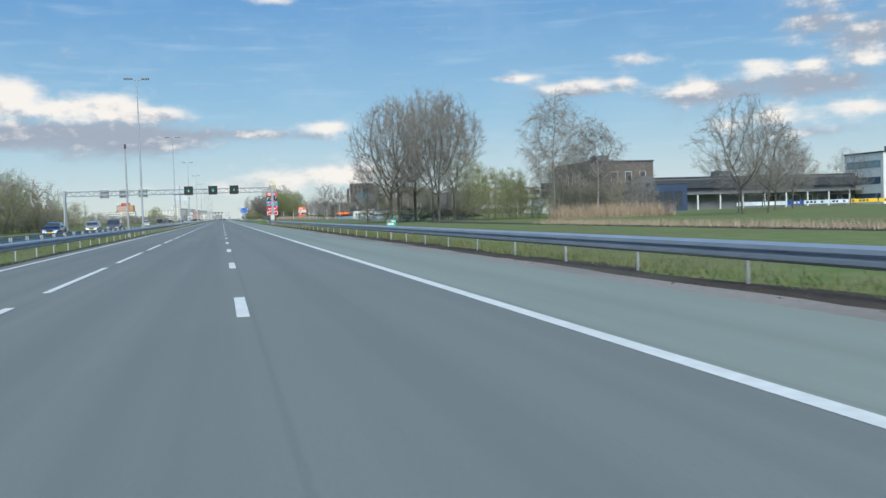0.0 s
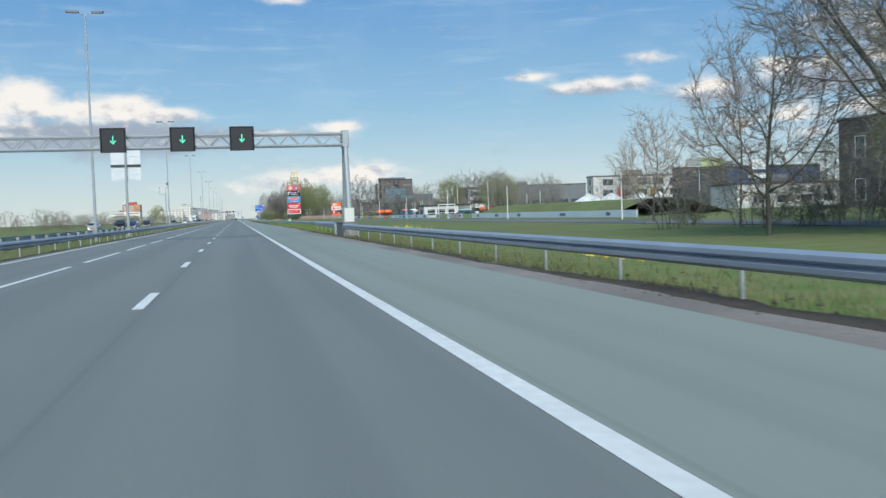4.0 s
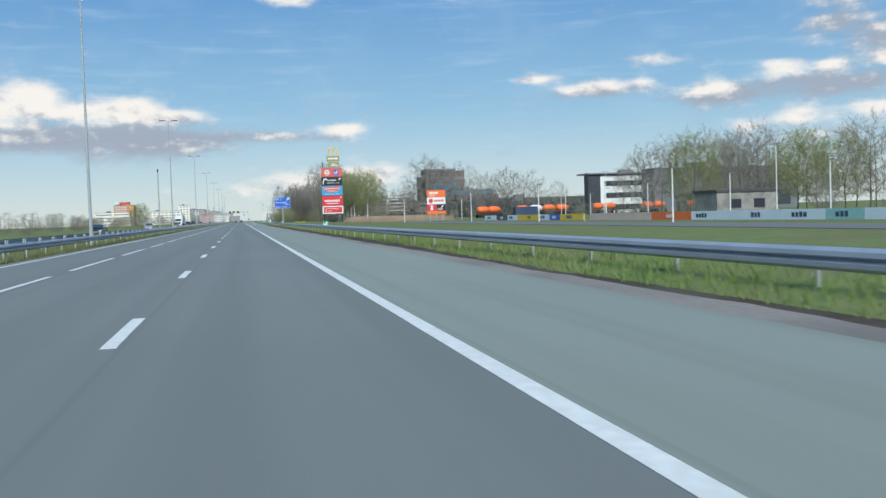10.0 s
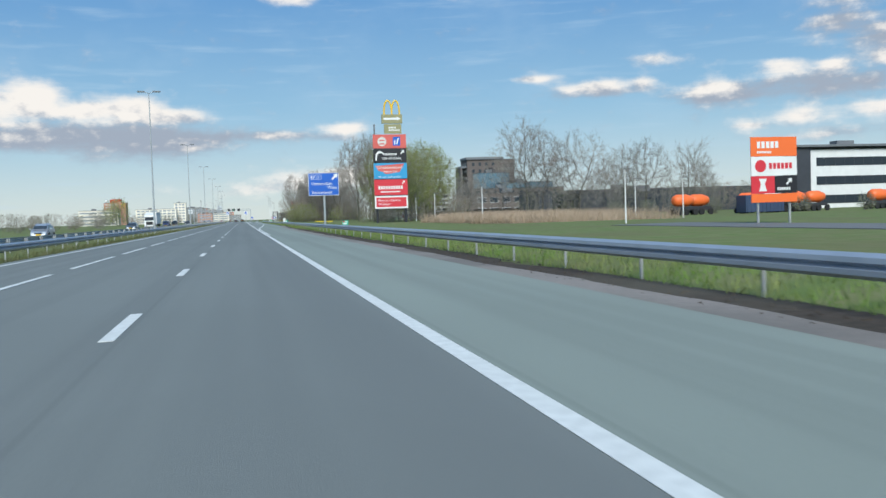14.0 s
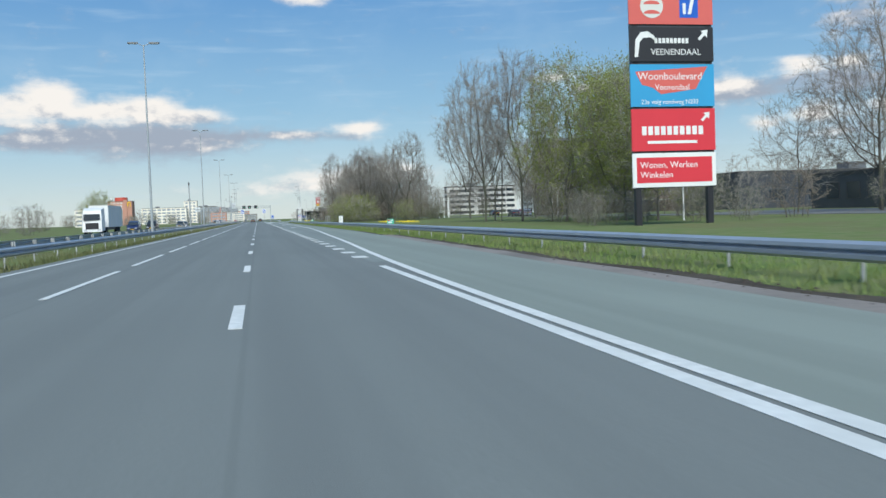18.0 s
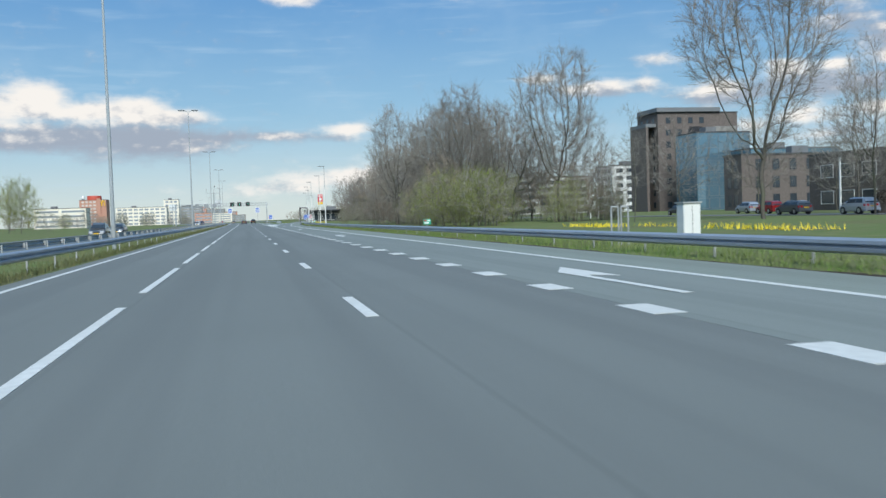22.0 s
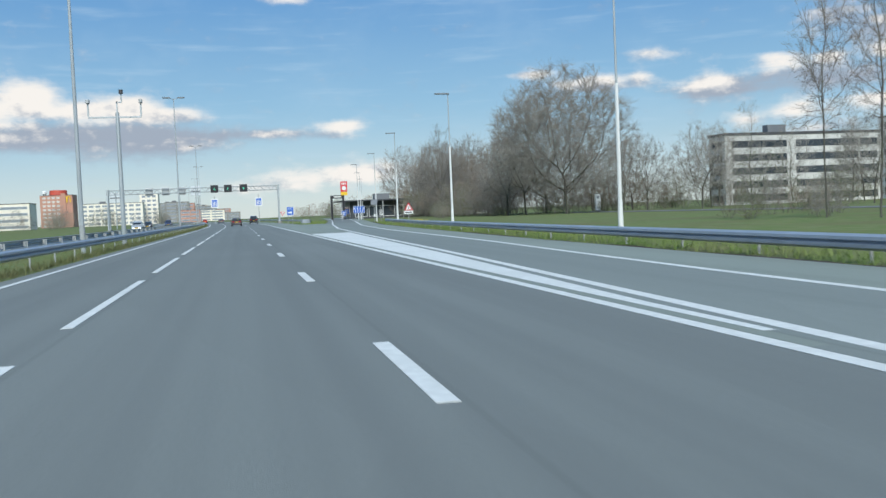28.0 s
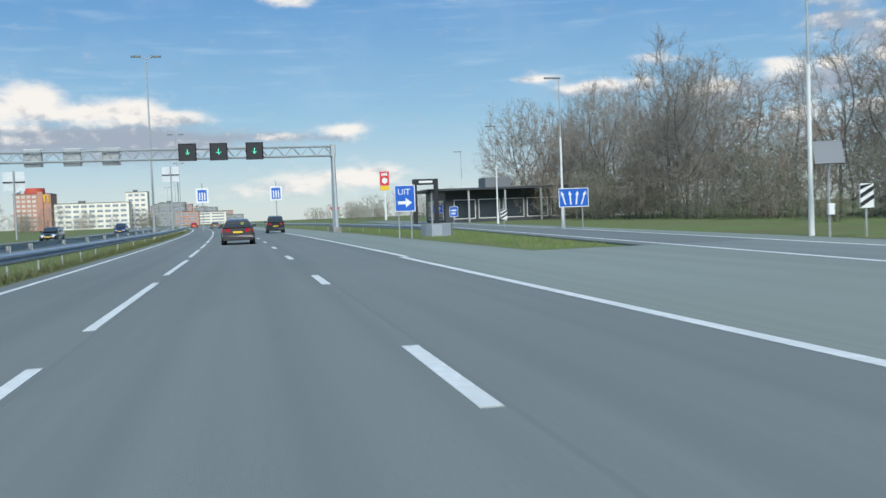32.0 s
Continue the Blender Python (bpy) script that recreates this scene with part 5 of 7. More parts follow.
# exit sign on a single pole
root = thing("exit_sign", "blue motorway exit sign on a grey steel pole", "road sign")
b = board(root, "panel", 9.4, 13.0, 3.9, 6.6, 481.3, M["sign_blue"], "blue panel with a white rim", 0.1, M["white"])
part("pole", Shape().tube((11.25, 481.55, -0.1), (11.25, 481.55, 6.3), 0.14, 0.13, 10), M["lamp_pole"], root)
part("bracket", Shape().box(9.7, 481.42, 4.4, 12.7, 481.5, 4.5).box(9.7, 481.42, 5.9, 12.7, 481.5, 6.0), M["post"], root)
lettering("place_name", "Veenendaal-", 0.52, M["white"], b, facing(9.72, 481.29, 5.15))
lettering("place_name", "West", 0.52, M["white"], b, facing(11.62, 481.29, 4.68))
lettering("place_name", "Renswoude", 0.52, M["white"], b, facing(9.76, 481.29, 4.12))
lettering("exit_number", "23", 0.36, M["white"], b, facing(10.36, 481.29, 5.98))
s = Shape()
for x0, z0, x1, z1 in ((9.62, 5.82, 10.95, 5.85), (9.62, 6.34, 10.95, 6.37), (9.62, 5.85, 9.65, 6.34), (10.92, 5.85, 10.95, 6.34)):
    s.box(x0, 481.288, z0, x1, 481.297, z1)
s.plate([(9.74, 5.94), (9.86, 5.94), (9.86, 6.25), (9.74, 6.25)], 481.288, 481.297).plate([(9.95, 5.94), (10.05, 5.94), (10.24, 6.26), (10.12, 6.26)], 481.288, 481.297)
part("exit_symbol", s, M["white"], b)
part("arrow", arrow_shape(12.55, 6.12, 0.95, 481.3, 45), M["white"], b)

# sign tower
TY = 539.0
root = thing("sign_tower", "tall advertising tower of stacked coloured panels with yellow arches on top", "sign tower")
for x in (26.2, 31.6):
    part("post", Shape().box(x - 0.2, TY + 0.1, -0.1, x + 0.2, TY + 0.5, 16.3), M["sign_black"], root)
part("backing", Shape().box(25.9, TY + 0.12, 2.5, 31.95, TY + 0.45, 16.25), M["dark_panel"], root)
p = board(root, "panel", 25.75, 32.0, 13.75, 16.3, TY, M["sign_coral"], "coral red panel with a round emblem", 0.1)
s = Shape().plate([(27.45 + 0.85 * math.cos(a * 0.393), 15.0 + 0.85 * math.sin(a * 0.393)) for a in range(16)], TY - 0.012, TY - 0.003)
part("emblem", s, M["offwhite"], p, "round pale emblem")
s = Shape()
for z in (14.55, 15.2):
    s.plate([(27.45 + 0.62 * math.cos(a * 0.449), z - 0.1 + 0.26 * abs(math.sin(a * 0.449))) for a in range(8)], TY - 0.02, TY - 0.013)
part("emblem_detail", s, M["sign_coral"], p)
q = part("exit_symbol", Shape().box(29.5, TY - 0.012, 14.2, 30.9, TY - 0.003, 15.85), M["sign_blue"], p, "small blue exit symbol with white strokes")
part("stroke", Shape().plate([(29.75, 14.45), (29.98, 14.45), (29.98, 15.2), (29.75, 15.2)], TY - 0.02, TY - 0.013).plate([(30.12, 14.45), (30.36, 14.45), (30.66, 15.6), (30.4, 15.6)], TY - 0.02, TY - 0.013), M["white"], q)
p = board(root, "panel", 25.75, 32.0, 11.2, 13.55, TY, M["sign_black"], "black panel with pale lettering bars", 0.1)
bars(p, "letter_bar", ((27.6, 30.2, 12.45, 12.8),), TY, M["white"])
lettering("word", "VEENENDAAL", 0.60, M["white"], p, facing(27.3, TY - 0.016, 11.65))
part("bird_mark", Shape().plate([(26.1, 11.5), (26.35, 11.5), (26.5, 12.5), (26.75, 12.8), (27.3, 12.85), (27.7, 12.6), (27.6, 12.95), (27.1, 13.25), (26.6, 13.2), (26.2, 12.7)], TY - 0.012, TY - 0.003), M["white"], p)
part("arrow", arrow_shape(31.25, 13.05, 0.95, TY, 45), M["white"], p)
p = board(root, "panel", 25.75, 32.0, 8.1, 11.0, TY, M["sign_cyan"], "bright blue panel with a red ribbon shape", 0.1)
q = part("ribbon", Shape().plate([(26.1, 10.5), (31.5, 10.85), (30.9, 9.85), (30.6, 9.3), (28.0, 8.95), (27.4, 9.4), (26.6, 9.6)], TY - 0.012, TY - 0.003), M["sign_coral"], p)
lettering("word", "Woonboulevard", 0.72, M["white"], q, facing(26.3, TY - 0.016, 9.95))
lettering("word", "Veenendaal", 0.56, M["white"], q, facing(27.55, TY - 0.016, 9.25))
lettering("note", "23a volg rondweg N233", 0.44, M["white"], p, facing(26.5, TY - 0.008, 8.28))
p = board(root, "panel", 25.75, 32.0, 5.05, 7.95, TY, M["sign_red"], "red panel with a white lettering bar", 0.1)
bars(p, "letter_bar", ((26.5, 31.2, 6.15, 6.75), (26.9, 30.6, 5.55, 5.75)), TY, M["white"])
part("arrow", arrow_shape(31.3, 7.4, 0.85, TY, 45), M["white"], p)
p = board(root, "panel", 25.75, 32.0, 2.55, 4.9, TY, M["white"], "white framed red panel at the foot", 0.1)
q = part("inset", Shape().box(26.05, TY - 0.012, 2.85, 31.7, TY - 0.003, 4.6), M["sign_red"], p)
lettering("word", "Wonen, Werken", 0.62, M["white"], q, facing(26.3, TY - 0.016, 3.88))
lettering("word", "Winkelen", 0.62, M["white"], q, facing(26.3, TY - 0.016, 3.2))
p = board(root, "small_panel", 27.95, 31.2, 16.45, 18.2, TY, M["olive"], "olive panel with pale bars", 0.25)
bars(p, "letter_bar", ((28.8, 30.9, 16.95, 17.25), (28.8, 30.2, 17.4, 17.7)), TY, M["white"])
part("side_post", Shape().box(26.0, TY + 0.1, 16.3, 26.25, TY + 0.35, 18.2), M["grey_panel"], root)
p = board(root, "arrow_board", 27.55, 31.4, 18.35, 20.0, TY, M["olive"], "olive board with a white arrow", 0.5)
part("arrow", Shape().plate([(27.9, 19.0), (30.4, 19.0), (30.4, 18.8), (31.1, 19.2), (30.4, 19.6), (30.4, 19.4), (27.9, 19.4)], TY - 0.012, TY - 0.003), M["white"], p)


def arches(parent, x, y, z, w, h, r):
    s = Shape()
    for side_x in (x - w / 4, x + w / 4):
        pts = [(side_x + w / 4 * math.cos(math.pi * (1 - k / 10)), z + h * math.sin(math.pi * k / 10) ** 0.8) for k in range(11)]
        for (ax, az), (bx, bz) in zip(pts, pts[1:]):
            s.tube((ax, y, az), (bx, y, bz), r, n=8)
    return part("arch", s, M["sign_yellow"], parent, "yellow double arch")


arches(root, 29.5, TY + 0.25, 20.0, 2.9, 2.6, 0.16)

# smaller advertising sign
root = thing("advert_sign", "orange, white and red advertising sign on two posts", "advertising sign")
for x in (35.6, 38.0):
    part("post", Shape().box(x - 0.06, 428.1, -0.1, x + 0.06, 428.22, 5.4), M["post"], root)
p = board(root, "panel", 35.05, 38.5, 4.45, 5.75, 428, M["sign_orange"], "orange panel with pale bars")
bars(p, "letter_bar", ((35.5, 37.2, 5.0, 5.45), (35.5, 36.6, 4.65, 4.8)), 428, M["white"])
p = board(root, "panel", 35.05, 38.5, 3.15, 4.42, 428, M["white"], "white panel with a red disc")
part("disc", Shape().plate([(35.75 + 0.42 * math.cos(a * 0.524), 3.8 + 0.42 * math.sin(a * 0.524)) for a in range(12)], 427.988, 427.997), M["sign_red"], p)
bars(p, "letter_bar", ((36.4, 38.2, 3.6, 4.0),), 428, M["sign_red"])
p = board(root, "panel", 35.05, 36.8, 1.95, 3.12, 428, M["sign_red"], "red panel")
part("mark", Shape().plate([(35.6, 2.1), (36.2, 2.1), (36.05, 2.6), (36.2, 2.95), (35.6, 2.95), (35.75, 2.6)], 427.988, 427.997), M["white"], p)
p = board(root, "panel", 36.82, 38.5, 1.95, 3.12, 428, M["sign_black"], "black panel with a white arrow")
part("arrow", arrow_shape(37.9, 2.75, 0.6, 428, 45), M["white"], p)
bars(p, "letter_bar", ((37.0, 38.0, 2.15, 2.35),), 428, M["white"])
board(root, "panel", 35.05, 38.5, 1.35, 1.92, 428, M["sign_orange"])


def km_marker(y, x=9.35):
    root = thing("distance_marker", "small green distance marker plate behind the guard rail", "road marker", "distance markers")
    part("post", Shape().tube((x, y + 0.05, -0.1), (x, y + 0.05, 0.8), 0.03, n=8), M["post"], root)
    p = board(root, "plate", x - 0.24, x + 0.24, 0.66, 1.0, y, M["sign_green"], "green plate", 0.03)
    bars(p, "number_bar", ((x + 0.02, x + 0.2, 0.87, 0.94), (x - 0.19, x + 0.12, 0.71, 0.81)), y, M["white"])
    part("route_field", Shape().box(x - 0.2, y - 0.012, 0.86, x - 0.04, y - 0.003, 0.96), M["sign_red"], p)


for y, x in ((45.7, 8.28), (244.6, 9.49), (345.8, 8.75), (443.3, 9.35), (545.5, 9.75), (645.9, 10.04), (746, 10.2)):
    km_marker(y, x)

root = thing("roadside_cabinet", "white metal roadside equipment cabinet in the grass", "cabinet")
part("body", Shape().box(12.2, 615, 0.06, 12.80, 615.5, 1.38, 0.03), M["white"], root)
part("plinth", Shape().box(12.15, 614.95, -0.1, 12.85, 615.55, 0.055), M["concrete"], root)
part("lid", Shape().box(12.16, 614.96, 1.382, 12.84, 615.54, 1.43), M["post"], root)
part("door_gap", Shape().box(12.495, 614.992, 0.15, 12.51, 614.998, 1.3), M["frame_dark"], root)
root = thing("bike_stand", "low hooped steel rail beside the cabinet", "steel rail")
for x in (10.35, 10.7):
    part("hoop", Shape().tube((x, 616.5, -0.1), (x, 616.5, 1.35), 0.03).tube((x, 616.5, 1.35), (x + 0.25, 616.5, 1.35), 0.03).tube((x + 0.25, 616.5, 1.35), (x + 0.25, 616.5, -0.1), 0.03), M["post"], root)

# exit wedge and beyond
root = thing("exit_sign", "blue UIT sign with a white arrow in the exit wedge", "road sign")
for x in (6.95, 7.65):
    part("post", Shape().tube((x, 907.65, -0.1), (x, 907.65, 2.9), 0.04), M["post"], root)
b = board(root, "panel", 6.72, 7.88, 1.5, 2.98, 907.5, M["sign_blue"], "blue panel with a white rim", 0.05, M["white"])
lettering("word", "UIT", 0.46, M["white"], b, facing(6.9, 907.49, 2.45))
part("arrow", arrow_shape(7.3, 2.0, 0.8, 907.5, 0), M["white"], b)
root = thing("lane_sign", "blue lane diagram sign on two posts", "road sign")
for x in (19.7, 21.0):
    part("post", Shape().tube((x, 915.75, -0.1), (x, 915.75, 2.6), 0.04), M["post"], root)
b = board(root, "panel", 19.28, 21.4, 1.43, 2.7, 915.6, M["sign_blue"], "blue panel with a white rim", 0.05, M["white"])
for k, lean in enumerate((-0.2, -0.05, 0.08, 0.22)):
    s = Shape()
    x = 19.75 + 0.38 * k
    s.plate([(x - 0.05, 1.6), (x + 0.05, 1.6), (x + 0.05 + lean, 2.25), (x - 0.05 + lean, 2.25)], 915.588, 915.597)
    s.plate([(x - 0.14 + lean, 2.25), (x + 0.14 + lean, 2.25), (x + lean * 1.4, 2.5)], 915.588, 915.597)
    part("lane_arrow", s, M["white"], b)
root = thing("warning_sign", "red and white triangular warning sign with a plate below", "road sign")
part("post", Shape().tube((17.0, 848.1, -0.1), (17.0, 848.1, 2.3), 0.035), M["post"], root)
t = part("triangle", Shape().plate([(16.5, 1.45), (17.5, 1.45), (17.0, 2.35)], 848, 848.03), M["sign_red"], root)
part("field", Shape().plate([(16.68, 1.54), (17.32, 1.54), (17.0, 2.14)], 847.988, 847.997), M["white"], t)
part("symbol", Shape().box(16.96, 847.976, 1.62, 17.04, 847.985, 1.95), M["sign_black"], t)
p = board(root, "plate", 16.5, 17.5, 1.05, 1.4, 848, M["white"], "white plate", 0.03)
bars(p, "letter_bar", ((16.6, 17.4, 1.17, 1.27),), 848, M["sign_black"])


def chevron(x, y, z0, w, h):
    root = thing("chevron_board", "black and white striped marker board on a post", "road sign", "marker boards")
    part("post", Shape().tube((x, y + 0.06, -0.1), (x, y + 0.06, z0 + h), 0.035), M["post"], root)
    b = board(root, "panel", x - w / 2, x + w / 2, z0, z0 + h, y, M["white"], "white panel with slanting black bands", 0.04)
    for k in range(3):
        z = z0 + h * (0.02 + 0.36 * k)
        top = min(z0 + h, z + h * 0.36), min(z0 + h, z + h * 0.54)
        part("band", Shape().plate([(x - w / 2, z), (x + w / 2, top[0]), (x + w / 2, top[1]), (x - w / 2, min(z0 + h, z + h * 0.18))], y - 0.012, y - 0.003), M["sign_black"], b)


chevron(19.75, 885.7, 0.95, 0.55, 0.85)
chevron(18.2, 925, 0.7, 0.5, 0.8)
root = thing("solar_panel", "tilted solar panel on a thin pole with a small box", "solar panel")
part("pole", Shape().tube((18.9, 886.6, -0.1), (18.9, 886.6, 2.75), 0.045), M["post"], root)
ob = part("panel", Shape().box(-0.5, -0.48, 0, 0.5, 0.48, 0.04), M["grey_panel"], root, "grey tilted panel")
ob.matrix_local = pose(18.9, 886.6, 2.95, 58, 0, -24)
part("box", Shape().box(18.78, 886.45, 0.75, 19.02, 886.55, 1.15), M["white"], root)
root = thing("info_pillar", "tall white information pillar beside the park road", "pillar")
part("body", Shape().box(59.0, 896, 0.15, 59.9, 896.4, 3.0, 0.05), M["white"], root)
part("foot", Shape().box(59.1, 896.05, -0.1, 59.8, 896.35, 0.148), M["frame_dark"], root)
part("stripe", Shape().box(59.2, 895.985, 2.2, 59.7, 895.997, 2.7), M["post"], root)
# fast-food pole sign and small blue signs
root = thing("pole_sign", "red and yellow advertising sign high on a white pole", "advertising sign")
part("pole", Shape().tube((45.0, 1153, -0.1), (45.0, 1153, 13), 0.35, 0.3, 12), M["white"], root)
p = board(root, "panel", 43.5, 46.5, 11.4, 16.0, 1152.6, M["sign_red"], "red panel with a white badge", 0.8)
part("badge", Shape().plate([(45 + 0.95 * math.cos(a * 0.524), 13.0 + 1.0 * math.sin(a * 0.524)) for a in range(12)], 1152.585, 1152.597), M["white"], p)
bars(p, "letter_bar", ((43.9, 46.1, 14.6, 15.5),), 1152.6, M["white"])
board(root, "panel", 43.5, 46.5, 9.8, 11.3, 1152.6, M["sign_yellow"], "yellow panel", 0.8)
for x, y, z, w, h in ((26.0, 985, 1.4, 1.6, 1.2), (22.5, 960, 0.9, 1.0, 1.2)):
    root = thing("direction_sign", "small blue direction sign with white marks", "road sign", "small blue signs")
    part("post", Shape().tube((x, y + 0.1, -0.1), (x, y + 0.1, z + h), 0.04), M["post"], root)
    p = board(root, "panel", x - w / 2, x + w / 2, z, z + h, y, M["sign_blue"], "blue panel", 0.04, M["white"])
    bars(p, "letter_bar", ((x - w * 0.3, x + w * 0.3, z + h * 0.55, z + h * 0.7), (x - w * 0.3, x + w * 0.2, z + h * 0.25, z + h * 0.4)), y, M["white"])
root = thing("yield_sign", "red and white triangular yield sign", "road sign")
part("post", Shape().tube((8.2, 955.1, -0.1), (8.2, 955.1, 2.0), 0.035), M["post"], root)
t = part("triangle", Shape().plate([(7.65, 2.45), (8.2, 1.5), (8.75, 2.45)], 955, 955.03), M["sign_red"], root)
part("field", Shape().plate([(7.86, 2.33), (8.2, 1.74), (8.54, 2.33)], 954.988, 954.997), M["white"], t)


def lane_panel(x, y, z, w):
    root = thing("lane_sign", "tall narrow white framed blue lane sign on a pole", "road sign", "far lane signs")
    part("pole", Shape().tube((x, y + 0.15, -0.1), (x, y + 0.15, z + w), 0.09), M["post"], root)
    p = board(root, "panel", x - w / 2, x + w / 2, z - w * 0.6, z + w * 0.6, y, M["white"], "white panel", 0.06)
    q = part("field", Shape().box(x - w * 0.36, y - 0.012, z - w * 0.46, x + w * 0.36, y - 0.003, z + w * 0.46), M["sign_blue"], p)
    for k in (-0.2, 0.0, 0.2):
        part("lane_bar", Shape().box(x + k * w - 0.05 * w, y - 0.03, z - w * 0.38, x + k * w + 0.05 * w, y - 0.014, z + w * 0.25), M["white"], q)


lane_panel(-8.1, 1018, 6.0, 2.1)
lane_panel(4.4, 1018, 6.0, 2.1)


def camera_mast(x, y, h, span):
    root = thing("camera_mast", "grey steel mast with cross arms and small traffic cameras", "camera mast")
    part("pole", Shape().tube((0, 0, -0.07), (0, 0, h), 0.15 if h > 7 else 0.08, 0.12 if h > 7 else 0.07, 12), M["lamp_pole"], root)
    part("cross_arm", Shape().box(-span[0], -0.05, h - 0.35, span[1], 0.05, h - 0.25), M["lamp_pole"], root)
    for d in (-span[0], span[1]):
        if abs(d) < 0.1:
            continue
        a = part("upright", Shape().box(d - 0.05, -0.05, h - 0.25, d + 0.05, 0.05, h + 0.6), M["lamp_pole"], root)
        part("camera_head", Shape().box(d - 0.1, -0.22, h + 0.6, d + 0.1, 0.2, h + 0.82, 0.03), M["post"], a)
    a = part("upright", Shape().box(-0.04, -0.04, h, 0.04, 0.04, h + 0.7).box(-0.04, -0.04, h + 0.62, 0.3, 0.04, h + 0.7).box(0.24, -0.04, h + 0.7, 0.32, 0.04, h + 1.2), M["lamp_pole"], root)
    part("camera_head", Shape().box(0.16, -0.15, h + 1.2, 0.4, 0.15, h + 1.45, 0.05), M["frame_dark"], a)
    root.matrix_world = pose(x, y, 0)


camera_mast(-8.6, 811, 8.4, (1.75, 1.45))
camera_mast(-8.8, 249.5, 5.7, (0.85, 0.0))


def detector_mast(x, y, h):
    root = thing("detector_mast", "slim grey mast with a small box on top in the median", "mast", "median masts")
    part("pole", Shape().tube((0, 0, -0.07), (0, 0, h * 0.5), 0.10, 0.085, 10).tube((0, 0, h * 0.5), (0, 0, h), 0.075, 0.06, 10), M["post"], root)
    part("box", Shape().box(-0.085, -0.085, h - 0.25, 0.085, 0.085, h + 0.12, 0.02), M["frame_dark"], root)
    root.matrix_world = pose(x, y, 0)


for x, y, h in ((-8.5, 86, 8.2), (-8.5, 384, 8.0), (-8.0, 599, 6.2)):
    detector_mast(x, y, h)


def sign_back(x, y, z0, w, h, label):
    root = thing("road_sign", label, "road sign", "signs seen from behind")
    part("pole", Shape().tube((x, y, -0.1), (x, y, z0 + h + 0.1), 0.13, 0.11, 10), M["lamp_pole"], root)
    part("panel", Shape().box(x - w / 2, y + 0.16, z0, x + w / 2, y + 0.2, z0 + h), M["sign_metal"], root, "bare metal back of a sign panel")
    s = Shape()
    for k in range(7):
        z = z0 + h * (k + 0.3) / 7
        s.box(x - w / 2, y + 0.13, z, x + w / 2, y + 0.158, z + 0.06)
    part("rib", s, M["sign_metal"], root)
    part("clamp_rail", Shape().box(x - w / 2 - 0.03, y + 0.1, z0 + h * 0.42, x + w / 2 + 0.03, y + 0.128, z0 + h * 0.5), M["frame_dark"], root)


sign_back(-8.7, 198, 5.4, 2.75, 3.05, "grey ribbed back of a large road sign in the median")
sign_back(-13.3, 1020, 8.6, 2.8, 2.6, "grey back of a road sign on the median strip")
sign_back(-31.6, 990, 6.6, 2.8, 2.6, "pale back of a sign beside the oncoming lanes")
root = thing("billboard", "white two-part billboard on a post among the trees", "billboard")
part("post", Shape().tube((65.3, 206.6, -0.1), (65.3, 206.6, 4.2), 0.12), M["post"], root)
part("panel", Shape().box(64.3, 206.3, 5.2, 66.4, 206.5, 6.4).box(63.9, 206.3, 4.1, 66.8, 206.5, 4.7), M["white"], root)


# ---- buildings ----
def window_mesh(w, h, glass):
    f = Shape()
    for a, b, c, d in ((-w / 2, 0, w / 2, 0.1), (-w / 2, h - 0.1, w / 2, h), (-w / 2, 0.1, -w / 2 + 0.08, h - 0.1), (w / 2 - 0.08, 0.1, w / 2, h - 0.1)):
        f.box(a, -0.06, b, c, 0.05, d)
    k = max(1, round(w / 2.2))
    for i in range(1, k):
        f.box(-w / 2 + w * i / k - 0.03, -0.05, 0.1, -w / 2 + w * i / k + 0.03, 0.05, h - 0.1)
    return f, Shape().box(-w / 2 + 0.08, -0.02, 0.1, w / 2 - 0.08, 0.03, h - 0.1)


def building(label, x, y, w, d, h, floors, wall, front=(), left=(), frame=None, glass=None, roof=None, turn=0.0, parapet=0.35, band=None, category="building", first=0.9, win_h=None):
    """A flat-roofed block. front faces back along the road, left faces the road; each is a row of (offset, width) for windows on every floor."""
    root = thing("building", label, category)
    part("wall", Shape().box(0, 0, -0.1, w, d, h), wall, root)
    r = part("roof", Shape().box(-0.15, -0.15, h + 0.004, w + 0.15, d + 0.15, h + parapet), roof or M["bitumen"], root)
    if w > 12:
        part("roof_unit", Shape().box(w * 0.3, d * 0.3, h + parapet + 0.004, w * 0.3 + min(4, w * 0.2), d * 0.3 + min(4, d * 0.3), h + parapet + 1.6), M["grey_panel"], r)
    fh = (h - 0.4) / floors
    wh = win_h or fh * 0.52
    cache = {}
    for rows, on_left in ((front, False), (left, True)):
        for fl in range(floors):
            for off, ww in rows:
                if ww not in cache:
                    a, b = window_mesh(ww, wh, None)
                    cache[ww] = a.mesh("window", frame or M["white"]), b.mesh("pane", glass or M["glass"])
                ob = new("window", cache[ww][0])
                ob.parent = root
                z = fl * fh + (first if fh > 2.4 else fh * 0.28)
                ob.matrix_local = pose(0, off, z, 0, 0, -90) if on_left else pose(off, 0, z)
                pn = new("pane", cache[ww][1])
                pn.parent = ob
                pn.matrix_local = Matrix.Identity(4)
    if band:
        for fl in range(floors):
            z = fl * fh
            part("band", Shape().box(-0.12, -0.12, z + fh * 0.78, w + 0.12, d * 0.5, z + fh * 1.04), band, root)
    root.matrix_world = pose(x, y, -0.07, 0, 0, turn)
    return root


def row(a, b, n, ww):
    return tuple((a + (b - a) * (k + 0.5) / n, ww) for k in range(n))


